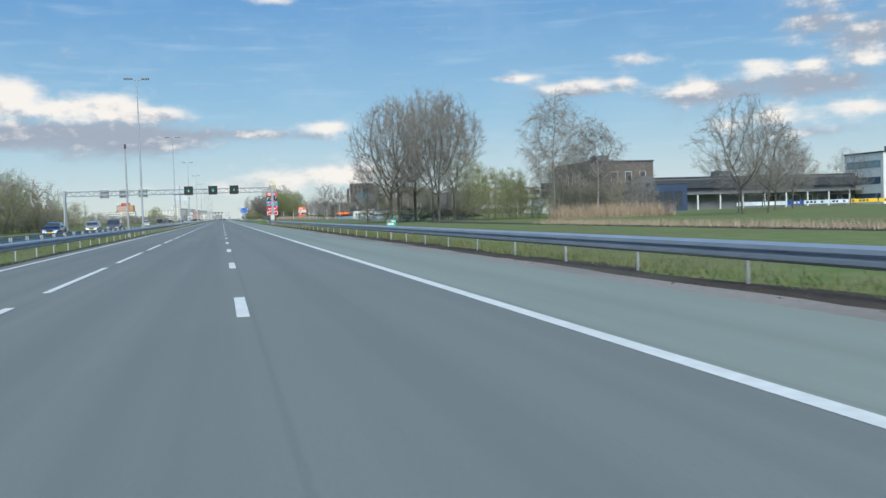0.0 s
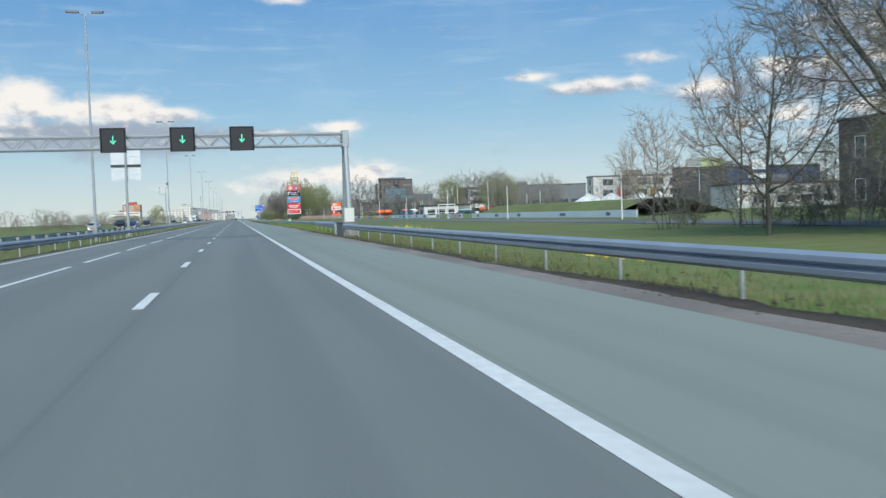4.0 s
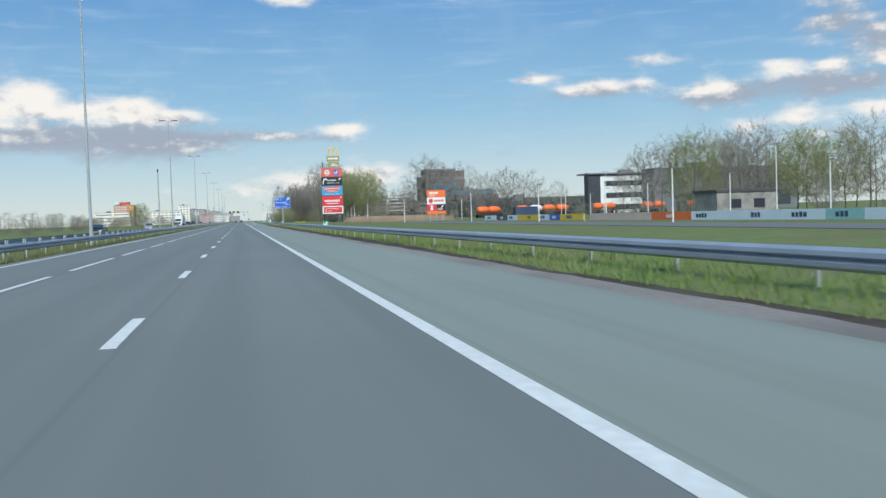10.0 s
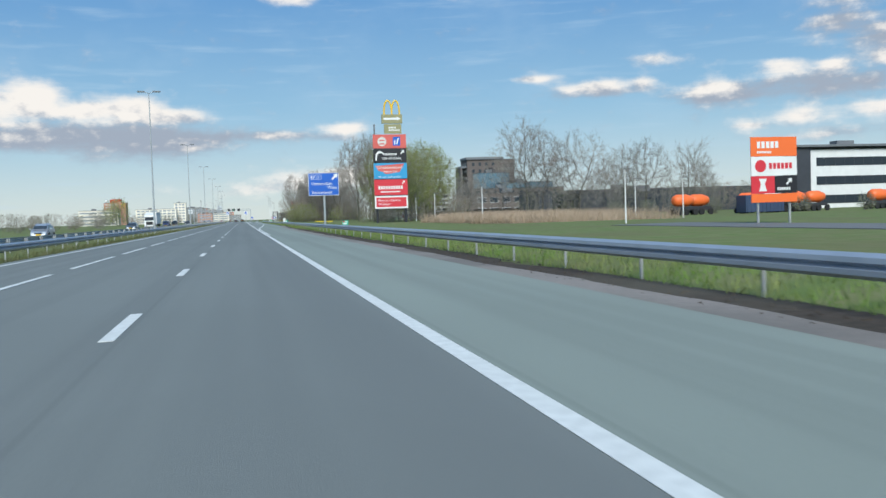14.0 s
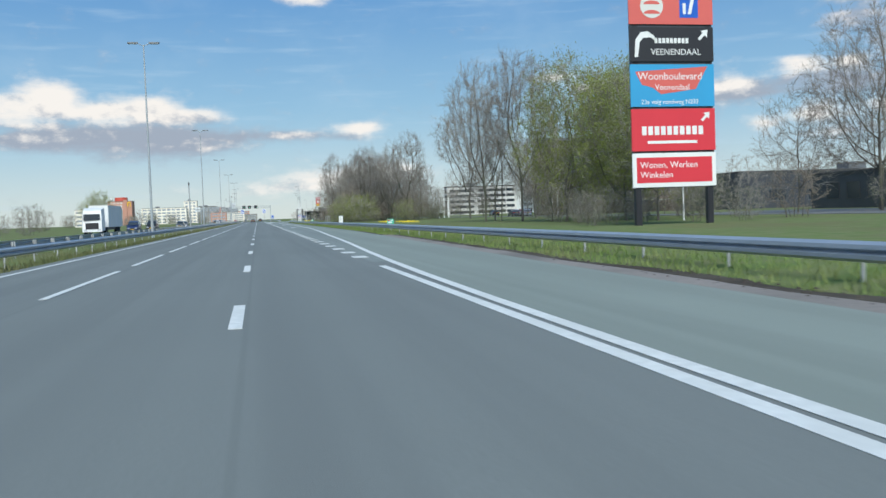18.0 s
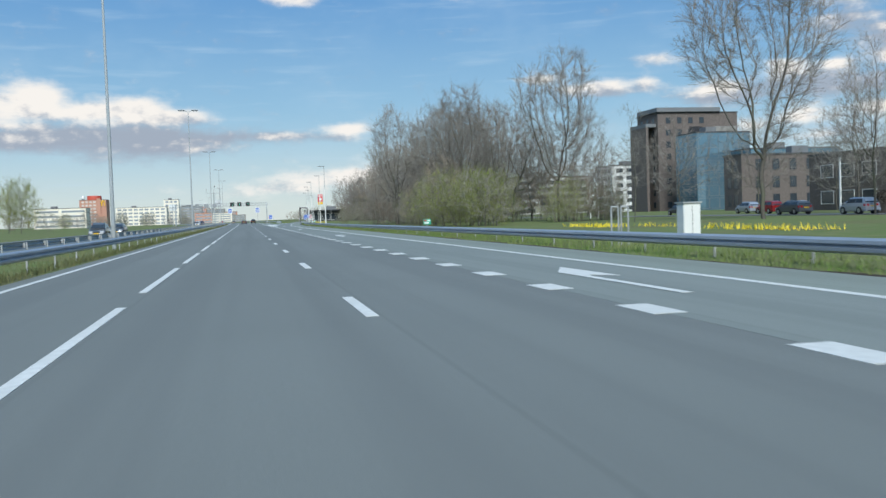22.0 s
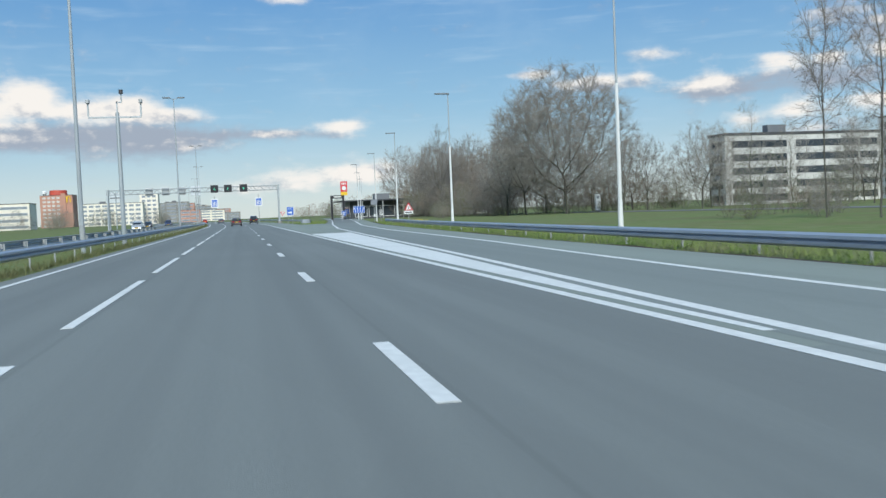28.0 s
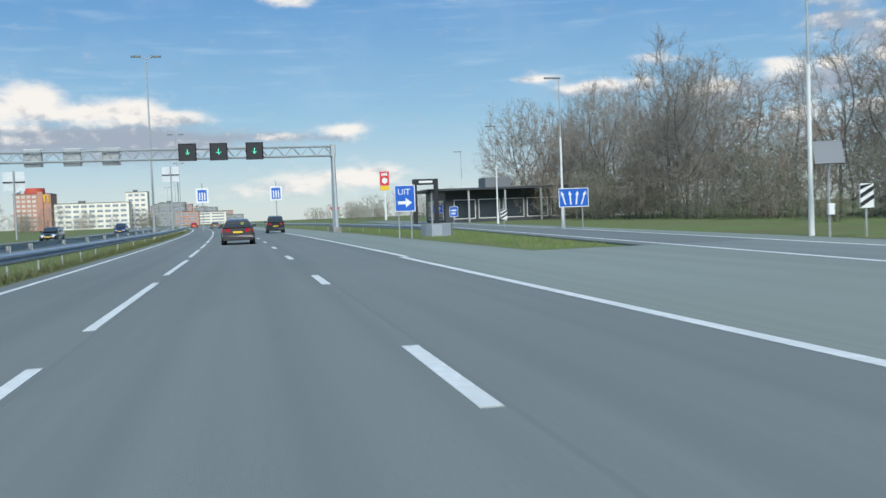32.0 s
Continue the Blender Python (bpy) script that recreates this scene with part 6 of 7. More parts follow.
building("dark brick works hall with a flat roof", 81, 190, 16, 22, 11.5, 2, M["brown_brick"], row(1, 15, 4, 1.6), row(2, 20, 4, 2.0), roof=M["dark_panel"])
building("dark blue glass extension of the works hall", 86, 180, 14, 9, 6, 1, M["blue_panel"], row(1, 13, 5, 2.0), (), M["frame_dark"], win_h=3.4)
hall = building("long low grey hall with white framed windows", 100, 196, 74, 26, 7.6, 1, M["grey_panel"], row(30, 62, 9, 2.2), (), M["white"], win_h=2.0, first=0.9, roof=M["dark_panel"])
part("roof_edge", Shape().box(-1.0, -1.2, 5.2, 75, -0.03, 7.2), M["dark_panel"], hall)
part("canopy", Shape().box(2, -3.0, 3.6, 72, -0.02, 3.95), M["grey_panel"], hall)
for k in range(12):
    part("column", Shape().box(4 + 6 * k, -2.8, -0.1, 4.3 + 6 * k, -2.5, 3.6), M["white"], hall)
works = building("dark blue-grey industrial building with a yellow-green roof sign", 128, 345, 46, 5, 11.5, 2, M["dark_panel"], row(3, 44, 7, 3.2), row(1, 4, 1, 2.4), M["frame_dark"])
part("facade", Shape().box(14.5, -0.3, 0.1, 46, -0.07, 11.0), M["blue_panel"], works, "dark blue cladding")
sgn = part("roof_sign", Shape().plate([(9.5 + 5.5 * math.cos(a * 0.314), 13.2 + 1.35 * math.sin(a * 0.314)) for a in range(20)], 0.5, 0.9), M["olive_board"], works, "long yellow-green oval sign")
part("sign_end", Shape().plate([(2.2, 12.0), (7.4, 12.0), (6.2, 14.3), (2.2, 14.1)], 0.4, 0.495), M["post"], sgn)
sch = building("pale grey school block with red panels between windows", 110, 367, 44, 5, 10.4, 3, M["offwhite"], row(2, 42, 7, 3.6), row(0.8, 4.2, 1, 2.0), M["white"], win_h=2.2)
for k in range(4):
    part("panel", Shape().box(8.0 + 11 * k, -0.08, 3.4, 10.2 + 11 * k, -0.01, 6.6), M["sign_red"] if k % 2 == 0 else M["sign_yellow"], sch)
off = building("white office with long dark ribbon windows", 113.5, 534, 27, 8, 11.8, 3, M["white"], ((13.5, 24.0),), ((4, 6.0),), M["frame_dark"], win_h=1.7)
part("side_wall", Shape().box(-4.2, -0.4, -0.1, -0.05, 3, 12.3), M["dark_panel"], off)
part("roof_slab", Shape().box(-4.6, -1.0, 12.31, 28, 8.5, 12.75), M["grey_panel"], off)
building("dark grey warehouse with a glazed lower strip", 116, 501, 46, 8, 12.0, 1, M["grey_panel"], row(6, 44, 6, 5.0), (), M["frame_dark"], win_h=4.2, first=1.0)
building("low dark warehouse in the distance", 84, 585, 60, 20, 5.0, 1, M["dark_panel"], row(4, 56, 8, 3.0), row(3, 17, 3, 3.0), M["frame_dark"], win_h=2.4, first=1.4)
building("long dark hall behind bare trees", 92, 640, 95, 20, 7.0, 1, M["dark_panel"], row(4, 90, 10, 4.0), (), M["grey_panel"], win_h=2.4, first=1.4)
building("brown brick school with white framed windows", 84, 694, 46, 18, 8.2, 2, M["brown_brick"], row(2, 44, 9, 3.2), row(2, 16, 3, 3.0), M["white"], win_h=2.0)
bl = building("dark brick office tower with a recess painted as black shade", 119, 835, 26, 14, 29, 8, M["brown_brick"], row(1.5, 16, 4, 1.5), row(1, 13, 3, 1.6), M["frame_dark"])
part("fin", Shape().box(-3.4, 1.0, -0.1, -2.6, 12.0, 25.0), M["brown_brick"], bl)
part("fin_beam", Shape().box(-3.4, 1.0, 25.004, -0.05, 12.0, 26.0), M["grey_panel"], bl)
part("roof_slab", Shape().box(-0.6, -0.8, 29.36, 20, 13, 30.6), M["grey_panel"], bl)
# flat black plate on the wall, coloured as the shade inside an opening
part("recess", Shape().box(10.2, -0.06, 19.5, 14.4, -0.01, 25.0), M["sign_black"], bl)
part("light_band", Shape().box(18.5, -0.1, 23.5, 25.5, -0.01, 25.0), M["concrete"], bl)
building("blue glass office block with mirrored facade", 119, 812, 16, 12, 21, 6, M["glass_blue"], row(0.4, 15.6, 5, 2.9), row(1, 11, 3, 2.9), M["grey_panel"], glass=M["glass_blue"], win_h=2.9, first=0.4)
building("lower glass link block beside the tower", 128, 800, 26, 10, 15.5, 4, M["glass_blue"], row(0.4, 25.6, 8, 3.0), row(1, 9, 2, 3.0), M["grey_panel"], glass=M["glass_blue"], win_h=3.0, first=0.4)
building("dark brown brick office with a roof edge", 100, 758, 44, 7, 11.5, 3, M["brown_brick"], row(2, 42, 10, 1.6), row(1, 6, 2, 1.6), M["frame_dark"], win_h=2.4)
building("white and dark banded flats of five storeys", 91, 908, 35, 6, 13.5, 5, M["offwhite"], ((7.5, 12.0), (22.5, 14.0), (32, 4.0)), row(0.5, 5.5, 1, 4.0), M["frame_dark"], win_h=1.35, first=0.6, parapet=0.5)
building("white rendered wing of the flats", 132, 900, 22, 16, 17, 6, M["white"], row(1, 21, 5, 2.6), row(1, 15, 4, 2.4), M["frame_dark"], win_h=1.5, first=0.7)
rest = building("black flat-roofed roadside restaurant with posts", 27, 984, 24, 14, 4.6, 1, M["dark_panel"], row(1, 23, 6, 3.2), row(1, 13, 3, 3.2), M["white"], win_h=2.8, first=0.5)
part("canopy", Shape().box(-3, -2.4, 4.61, 27, 14.4, 4.9), M["dark_panel"], rest)
for k in range(6):
    part("column", Shape().box(-2.6 + 5.4 * k, -2.2, -0.1, -2.35 + 5.4 * k, -1.95, 4.6), M["post"], rest)
tower = thing("entrance_pylon", "black rectangular pylon with pale bars by the restaurant", "pylon")
part("frame", Shape().box(21.6, 979.8, -0.1, 22.1, 980.6, 5.4).box(24.6, 979.8, -0.1, 25.1, 980.6, 5.4).box(21.6, 979.8, 5.41, 25.1, 980.6, 6.2), M["sign_black"], tower)
part("bar", Shape().box(22.4, 979.74, 5.65, 24.3, 979.79, 5.95), M["white"], tower)
low = building("small white roadside shop with a flat roof", 54, 1002, 16, 10, 4.2, 1, M["offwhite"], row(1, 15, 4, 2.6), (), M["frame_dark"], win_h=2.0)
# clipped hedge and white poles before the school
hedge = thing("hedge", "long clipped dark brown hedge before the school", "hedge")
hedge_rng = np.random.default_rng(44)
spots = np.stack([hedge_rng.uniform(58, 96, 15000), 664 + hedge_rng.normal(0, 0.28, 15000), hedge_rng.uniform(-0.05, 1, 15000) ** 0.8 * 2.3], axis=1)
spots[:, 2] += 0.12 * np.sin(spots[:, 0] * 1.7) + 0.08 * np.sin(spots[:, 0] * 5.3)
part("leaves", leaf_mesh("leaves", spots, 0.12, M["hedge"], hedge_rng), None, hedge)
part("stems", Shape().box(58.1, 663.85, -0.1, 95.9, 664.15, 1.9), M["bark"], hedge)
for x, y, h in ((68.9, 684.2, 6.5), (62.5, 661.5, 6.0), (46.6, 709, 5.2), (47.9, 709.4, 5.2), (49.2, 709.8, 5.2)):
    mast = thing("white_pole", "slender white flag pole without a flag", "pole", "white poles")
    part("shaft", Shape().box(x - 0.09, y - 0.09, -0.1, x + 0.09, y + 0.09, h), M["white"], mast)
    part("cap", Shape().box(x - 0.12, y - 0.12, h + 0.002, x + 0.12, y + 0.12, h + 0.1), M["grey_panel"], mast)
# sports club
club = building("low grey clubhouse with a framed white balcony", 44, 309, 8, 6, 2.6, 1, M["offwhite"], row(0.5, 7.5, 3, 1.8), row(1, 5, 2, 1.6), M["frame_dark"], win_h=1.3, first=1.0)
fr = Shape()
for x0, z0, x1, z1 in ((3, 2.9, 7, 3.05), (0, 1.0, 8, 1.12), (3, -0.1, 3.15, 2.9), (5, -0.1, 5.15, 2.9), (6.85, -0.1, 7, 2.9), (0, 1.7, 8, 1.76)):
    fr.box(x0, -1.6, z0, x1, -1.45, z1)
part("balcony_frame", fr, M["white"], club)
building("low beige concrete pavilion by the field", 63, 374, 9, 6, 3.0, 1, M["concrete"], row(1, 8, 2, 1.6), (), M["frame_dark"], win_h=1.2)
building("low white sheds far beyond the playing field", 96, 262, 30, 10, 4.5, 1, M["offwhite"], row(2, 28, 5, 2.4), (), M["frame_dark"], win_h=1.4)


def tent(x, y, w, d):
    root = thing("marquee", "white peaked marquee tent behind the field", "tent", "white tents")
    s = Shape()
    for k in range(2):
        a, b = -w / 2 + w / 2 * k, -w / 2 + w / 2 * (k + 1)
        m = (a + b) / 2
        i = len(s.v)
        s.v += [(a, -d / 2, 2.6), (b, -d / 2, 2.6), (b, d / 2, 2.6), (a, d / 2, 2.6), (m - 0.9, 0, 3.5), (m, 0, 5.2), (m + 0.9, 0, 3.5)]
        s.f += [(i, i + 1, i + 6, i + 5, i + 4), (i + 1, i + 2, i + 6), (i + 2, i + 3, i + 4, i + 5, i + 6), (i + 3, i, i + 4)]
    part("roof", s, M["white"], root)
    part("wall", Shape().box(-w / 2, -d / 2 + 0.05, 0, w / 2, d / 2 - 0.05, 2.59), M["offwhite"], root)
    for px in (-w / 2, 0, w / 2):
        part("pole", Shape().tube((px, -d / 2, 0), (px, -d / 2, 2.7), 0.06), M["post"], root)
    root.matrix_world = pose(x, y, -0.07)


tent(105, 350, 14, 8)
tent(122, 353, 12, 8)
# dark tent, board fence and signs of the sports ground
root = thing("tent", "black peaked tent beside the field entrance", "tent")
s = Shape()
s.v += [(-4, -4, 0), (4, -4, 0), (4, 4, 0), (-4, 4, 0), (-1.4, 0, 2.0), (1.4, 0, 2.0), (-1.0, -4, 0), (1.0, -4, 0), (-0.5, -2.2, 1.3), (0.5, -2.2, 1.3)]
s.f += [(0, 6, 8, 4), (7, 1, 5, 9), (8, 9, 5, 4), (1, 2, 5), (2, 3, 4, 5), (3, 0, 4)]
part("canvas", s, M["dark_panel"], root)
part("sign", Shape().box(-1.8, -0.1, 2.05, 1.8, 0.1, 2.4), M["teal"], root, "pale green sign on top")
part("pole", Shape().tube((0, 0, -0.05), (0, 0, 2.04), 0.06), M["post"], root)
root.matrix_world = pose(52, 302, -0.07) @ Matrix.Diagonal((0.75, 0.75, 0.75, 1))
root = thing("board_fence", "dark brown board fence in front of the tents", "fence")
for k in range(17):
    part("panel", Shape().box(84.04 + 2 * k, 343, 0.0, 85.96 + 2 * k, 343.06, 2.1), M["brown_brick"], root)
    part("post", Shape().box(83.94 + 2 * k, 342.95, -0.1, 84.03 + 2 * k, 343.1, 2.2), M["bark"], root)
root = thing("van", "white delivery van parked by the warehouse", "van")
s = Shape()
s.plate([(-2.3, 0.35), (2.3, 0.35), (2.35, 1.0), (1.75, 1.2), (1.1, 2.05), (-2.3, 2.1)], -0.9, 0.9)
part("body", s, M["white"], root)
part("window", Shape().box(0.35, -0.93, 1.25, 1.2, -0.905, 1.85), M["glass"], root)
for px in (-1.5, 1.5):
    for d in (-0.85, 0.85):
        part("wheel", Shape().tube((px, d - 0.1, 0.33), (px, d + 0.1, 0.33), 0.33, n=12), M["tyre"], root)
root.matrix_world = pose(119, 480, -0.07, 0, 0, 175)
# board row before the low grey hall
for i, (x0, x1, m) in enumerate(((106, 112, "banner"), (112.3, 118, "banner"), (118.3, 122, "sign_blue"), (122.3, 128.5, "banner"), (128.8, 133.5, "banner"), (133.8, 141, "sign_yellow"), (141.3, 148, "sign_yellow"))):
    root = thing("advert_board", "low coloured advertising board on the grass", "advertising board", "boards before the hall")
    part("panel", Shape().box(0, 0, 0.6, x1 - x0, 0.06, 1.4), M[m], root)
    for px in (0.4, x1 - x0 - 0.4):
        part("post", Shape().box(px - 0.05, 0.07, 0, px + 0.05, 0.15, 1.38), M["post"], root)
    for k in range(int((x1 - x0) / 0.9) - 1):
        if (k + i) % 4 != 2:
            part("letter_bar", Shape().box(0.6 + 0.9 * k, -0.012, 0.78, 1.2 + 0.9 * k, -0.004, 1.22), M["blue_panel"] if i > 2 else M["white"], root)
    root.matrix_world = pose(x0, 170, -0.07)
building("white building with dark blue window bands", 156, 186, 24, 14, 12.5, 3, M["white"], ((12, 22.0),), ((7, 12.0),), M["frame_dark"], glass=M["glass_blue"], win_h=1.7)
bank = thing("grass_bank", "grass-covered earth bank behind the service road", "bank", kind="structure")
s = sweep("bank", ((44.5, -0.08), (47, 1.0), (49.5, 1.9), (54, 2.0), (61, -0.08)), 205, 283, 3, None, path=lambda y: (0.0, -2.2 * max(0.0, (y - 268) / 15.0) + 0.15 * math.sin(y * 0.4)))
part("bank_slope", s, M["grass"], bank)

# banner fence of the sports ground
BANNERS = (("banner", 190, 204), ("banner", 204, 220), ("banner", 220, 236), ("banner", 236, 246), ("banner", 246, 255), ("olive_board", 255, 261.3), ("banner", 261.3, 264.4), ("beige_board", 264.4, 270.5), ("banner", 270.5, 273.4), ("olive_board", 273.4, 279.6), ("banner", 279.6, 283),
           ("banner", 291, 299), ("banner", 299, 308), ("banner", 308, 317), ("teal", 317, 321), ("banner", 321, 326), ("banner", 326, 336), ("banner", 336, 340), ("sign_orange", 340, 348), ("beige_board", 348, 356), ("beige_board", 356, 364),
           ("sign_yellow", 366, 374), ("sign_blue", 374, 378), ("banner", 378, 382), ("sign_yellow", 382, 392), ("banner", 392, 397), ("blue_panel", 397, 403), ("banner", 403, 410))
board_rng = np.random.default_rng(17)
fence = thing("banner_fence", "row of coloured advertising boards along the playing field", "fence")
for i, (m, y0, y1) in enumerate(BANNERS):
    ln = y1 - y0
    p = part("board", Shape().box(41.0, y0 + 0.02, 0.04, 41.06, y1 - 0.02, 0.80), M[m], fence)
    if m not in ("olive_board", "beige_board"):
        # a short mark of a few bold strokes on each board
        words = Shape()
        yy = y0 + ln * float(board_rng.uniform(0.3, 0.5))
        for k in range(3 + i % 2):
            wide = float(board_rng.uniform(0.3, 0.42))
            words.box(40.985, yy, 0.24, 40.997, yy + wide, 0.24 + float(board_rng.choice((0.34, 0.38))))
            yy += wide + 0.12
        part("lettering", words, M["white"] if m in ("sign_blue", "blue_panel", "sign_orange") else M["blue_panel"], p)
    part("post", Shape().box(41.07, y0 - 0.04, -0.1, 41.15, y0 + 0.04, 0.84), M["post"], fence)


def field_lamp(h, label, double):
    root = thing("street_lamp", label, "street lamp", "service road lamps")
    part("pole", Shape().tube((0, 0, -0.07), (0, 0, h), 0.07, 0.045, 8), M["white"], root)
    part("lamp_head", Shape().box(-0.7 if double else -0.1, -0.09, h, 0.7, 0.09, h + 0.09, 0.03), M["grey_panel"], root)
    return root


src = field_lamp(4.6, "thin pale lamp post along the service road", False)
src.matrix_basis = pose(38.5, 150, 0)
for x, y in ((38.5, 188), (38.5, 226), (38.5, 262), (38.2, 300), (38.2, 338), (38.2, 374), (38.2, 408), (34, 446), (32, 486), (33, 520), (36, 552), (48, 330), (52, 352), (56, 380), (60, 404), (62, 428), (46, 470), (52, 470), (70, 452), (76, 450), (58, 268), (66, 300)):
    copy_thing(src, pose(x, y, 0))
src = field_lamp(8.5, "tall double-headed floodlight post by the sports field", True)
src.matrix_basis = pose(62, 318, 0)
for x, y in ((66, 365), (72, 432), (80, 452), (88, 262)):
    copy_thing(src, pose(x, y, 0))


# tank trailers
def tank_trailer(x, y, colour, label):
    root = thing("tank_trailer", label, "tank trailer", "parked tank trailers")
    s = Shape()
    pts = [(-1.75, 0.4), (-1.6, 0.65), (-1.1, 0.88), (0.5, 0.9), (1.5, 0.6), (1.75, 0.35)]
    n = 14
    for px, r in pts:
        s.v += [(px, r * math.cos(6.2832 * k / n), 2.1 + r * math.sin(6.2832 * k / n)) for k in range(n)]
    for j in range(len(pts) - 1):
        s.f += [(j * n + k, j * n + (k + 1) % n, (j + 1) * n + (k + 1) % n, (j + 1) * n + k) for k in range(n)]
    s.f += [tuple(range(n - 1, -1, -1)), tuple((len(pts) - 1) * n + k for k in range(n))]
    part("tank", s, colour, root, soft=True)
    part("chassis", Shape().box(-2.0, -0.5, 0.75, 2.0, 0.5, 1.19), M["frame_dark"], root)
    for px in (-1.4, -0.3, 1.4):
        for d in (-0.95, 0.95):
            part("wheel", Shape().tube((px, d - 0.13, 0.45), (px, d + 0.13, 0.45), 0.45, n=14), M["tyre"], root)
    root.matrix_world = pose(x, y, -0.07, 0, 0, 12)


tag = "orange rounded tank trailer parked in the yard"
for i, (x, y) in enumerate(((63, 491), (77.4, 491), (66.5, 493), (74, 492), (81, 491), (85, 492), (95, 491), (99, 493), (109, 491), (113, 492), (122, 490), (126, 492), (130, 490), (135, 491), (140, 490))):
    tank_trailer(x, y, M["white"] if i == 1 else M["sign_orange"], "white rounded tank trailer parked in the yard" if i == 1 else tag)
root = thing("skip_container", "dark blue steel container in the yard", "container")
part("body", Shape().box(70.5, 487, 0.1, 76.5, 489.5, 2.5), M["blue_panel"], root)
ribs = Shape()
for k in range(10):
    ribs.box(70.7 + 0.6 * k, 486.93, 0.2, 70.85 + 0.6 * k, 486.998, 2.4)
part("rib", ribs, M["blue_panel"], root)
part("skid", Shape().box(70.8, 487.3, -0.08, 71.1, 489.2, 0.098).box(75.9, 487.3, -0.08, 76.2, 489.2, 0.098), M["frame_dark"], root)

# ---- far town ----
red = building("tall pale red brick office tower far away", -172, 1600, 27, 24, 28.5, 8, M["pale_brick"], row(1.5, 17, 4, 2.5), (), M["white"], glass=M["blind"])
part("stair_tower", Shape().box(17.6, -1.2, -0.1, 21.4, -0.02, 30.2), M["pale_brick"], red)
part("drum", Shape().tube((14, 9, 28.9), (14, 9, 33.2), 7.6, 7.2, 24), M["roof_red"], red, "round red roof pavilion")
part("ball", Shape().tube((3.4, 3, 28.9), (3.4, 3, 30.2), 0.9, 1.9, 14).tube((3.4, 3, 30.2), (3.4, 3, 31.8), 1.9, 1.9, 14).tube((3.4, 3, 31.8), (3.4, 3, 33.0), 1.9, 0.8, 14), M["white"], red, "round white tank on the roof")
arches(red, 22.5, -0.6, 22.0, 6.0, 5.6, 0.5)
# glass_far panes carry the haze of distance in their colour
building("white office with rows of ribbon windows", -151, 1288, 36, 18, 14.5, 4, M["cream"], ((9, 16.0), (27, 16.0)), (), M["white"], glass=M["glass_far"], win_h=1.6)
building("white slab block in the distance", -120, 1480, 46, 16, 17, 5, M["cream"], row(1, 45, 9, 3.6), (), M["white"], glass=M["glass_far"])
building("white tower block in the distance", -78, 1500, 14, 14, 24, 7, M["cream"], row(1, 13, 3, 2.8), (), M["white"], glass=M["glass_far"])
town = np.random.default_rng(12)
for i in range(20):
    x = -150 + 8.2 * i + float(town.uniform(-4, 4))
    yy = 1650 + 420 * float(town.uniform(0, 1))
    w, h = float(town.uniform(16, 34)), float(town.uniform(9, 24))
    if -30 < x < 45:
        x -= 66
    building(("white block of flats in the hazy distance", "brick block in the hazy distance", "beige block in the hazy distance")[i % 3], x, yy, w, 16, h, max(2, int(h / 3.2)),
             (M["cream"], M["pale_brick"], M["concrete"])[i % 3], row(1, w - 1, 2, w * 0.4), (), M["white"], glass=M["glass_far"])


# ---- vehicles ----
def loft(stations, closed_ends=True):
    """A skin over rings of equal length."""
    s = Shape()
    n = len(stations[0])
    for ring in stations:
        s.v += ring
    for j in range(len(stations) - 1):
        s.f += [(j * n + k, j * n + (k + 1) % n, (j + 1) * n + (k + 1) % n, (j + 1) * n + k) for k in range(n)]
    if closed_ends:
        s.f += [tuple(range(n - 1, -1, -1)), tuple((len(stations) - 1) * n + k for k in range(n))]
    return s


PROFILES = {
    # y from rear, shoulder height, half width; then glasshouse: y, roof height, half width
    "estate": (((-2.32, 0.42, 0.70), (-2.30, 0.90, 0.82), (-2.05, 1.0, 0.89), (-0.6, 0.99, 0.905), (0.9, 0.96, 0.90), (1.35, 0.90, 0.88), (2.0, 0.76, 0.82), (2.28, 0.62, 0.70), (2.33, 0.45, 0.66)),
               ((-2.22, 1.0, 0.80), (-1.95, 1.38, 0.66), (-1.3, 1.46, 0.64), (-0.2, 1.49, 0.64), (0.45, 1.44, 0.62), (1.25, 0.97, 0.76))),
    "hatch": (((-2.0, 0.42, 0.66), (-1.98, 0.92, 0.78), (-1.75, 1.02, 0.84), (-0.5, 1.0, 0.86), (0.8, 0.97, 0.85), (1.2, 0.92, 0.83), (1.8, 0.78, 0.78), (2.0, 0.62, 0.68), (2.04, 0.45, 0.64)),
              ((-1.92, 1.02, 0.76), (-1.62, 1.46, 0.64), (-1.0, 1.56, 0.62), (0.0, 1.58, 0.62), (0.5, 1.50, 0.60), (1.2, 0.98, 0.72))),
    "suv": (((-2.1, 0.50, 0.72), (-2.09, 1.02, 0.84), (-1.9, 1.10, 0.88), (-0.5, 1.08, 0.90), (0.8, 1.06, 0.89), (1.2, 1.02, 0.87), (1.9, 0.95, 0.82), (2.08, 0.75, 0.74), (2.1, 0.5, 0.7)),
            ((-2.05, 1.1, 0.82), (-1.95, 1.66, 0.70), (-1.2, 1.76, 0.68), (0.0, 1.76, 0.68), (0.55, 1.68, 0.66), (1.1, 1.08, 0.78))),
}


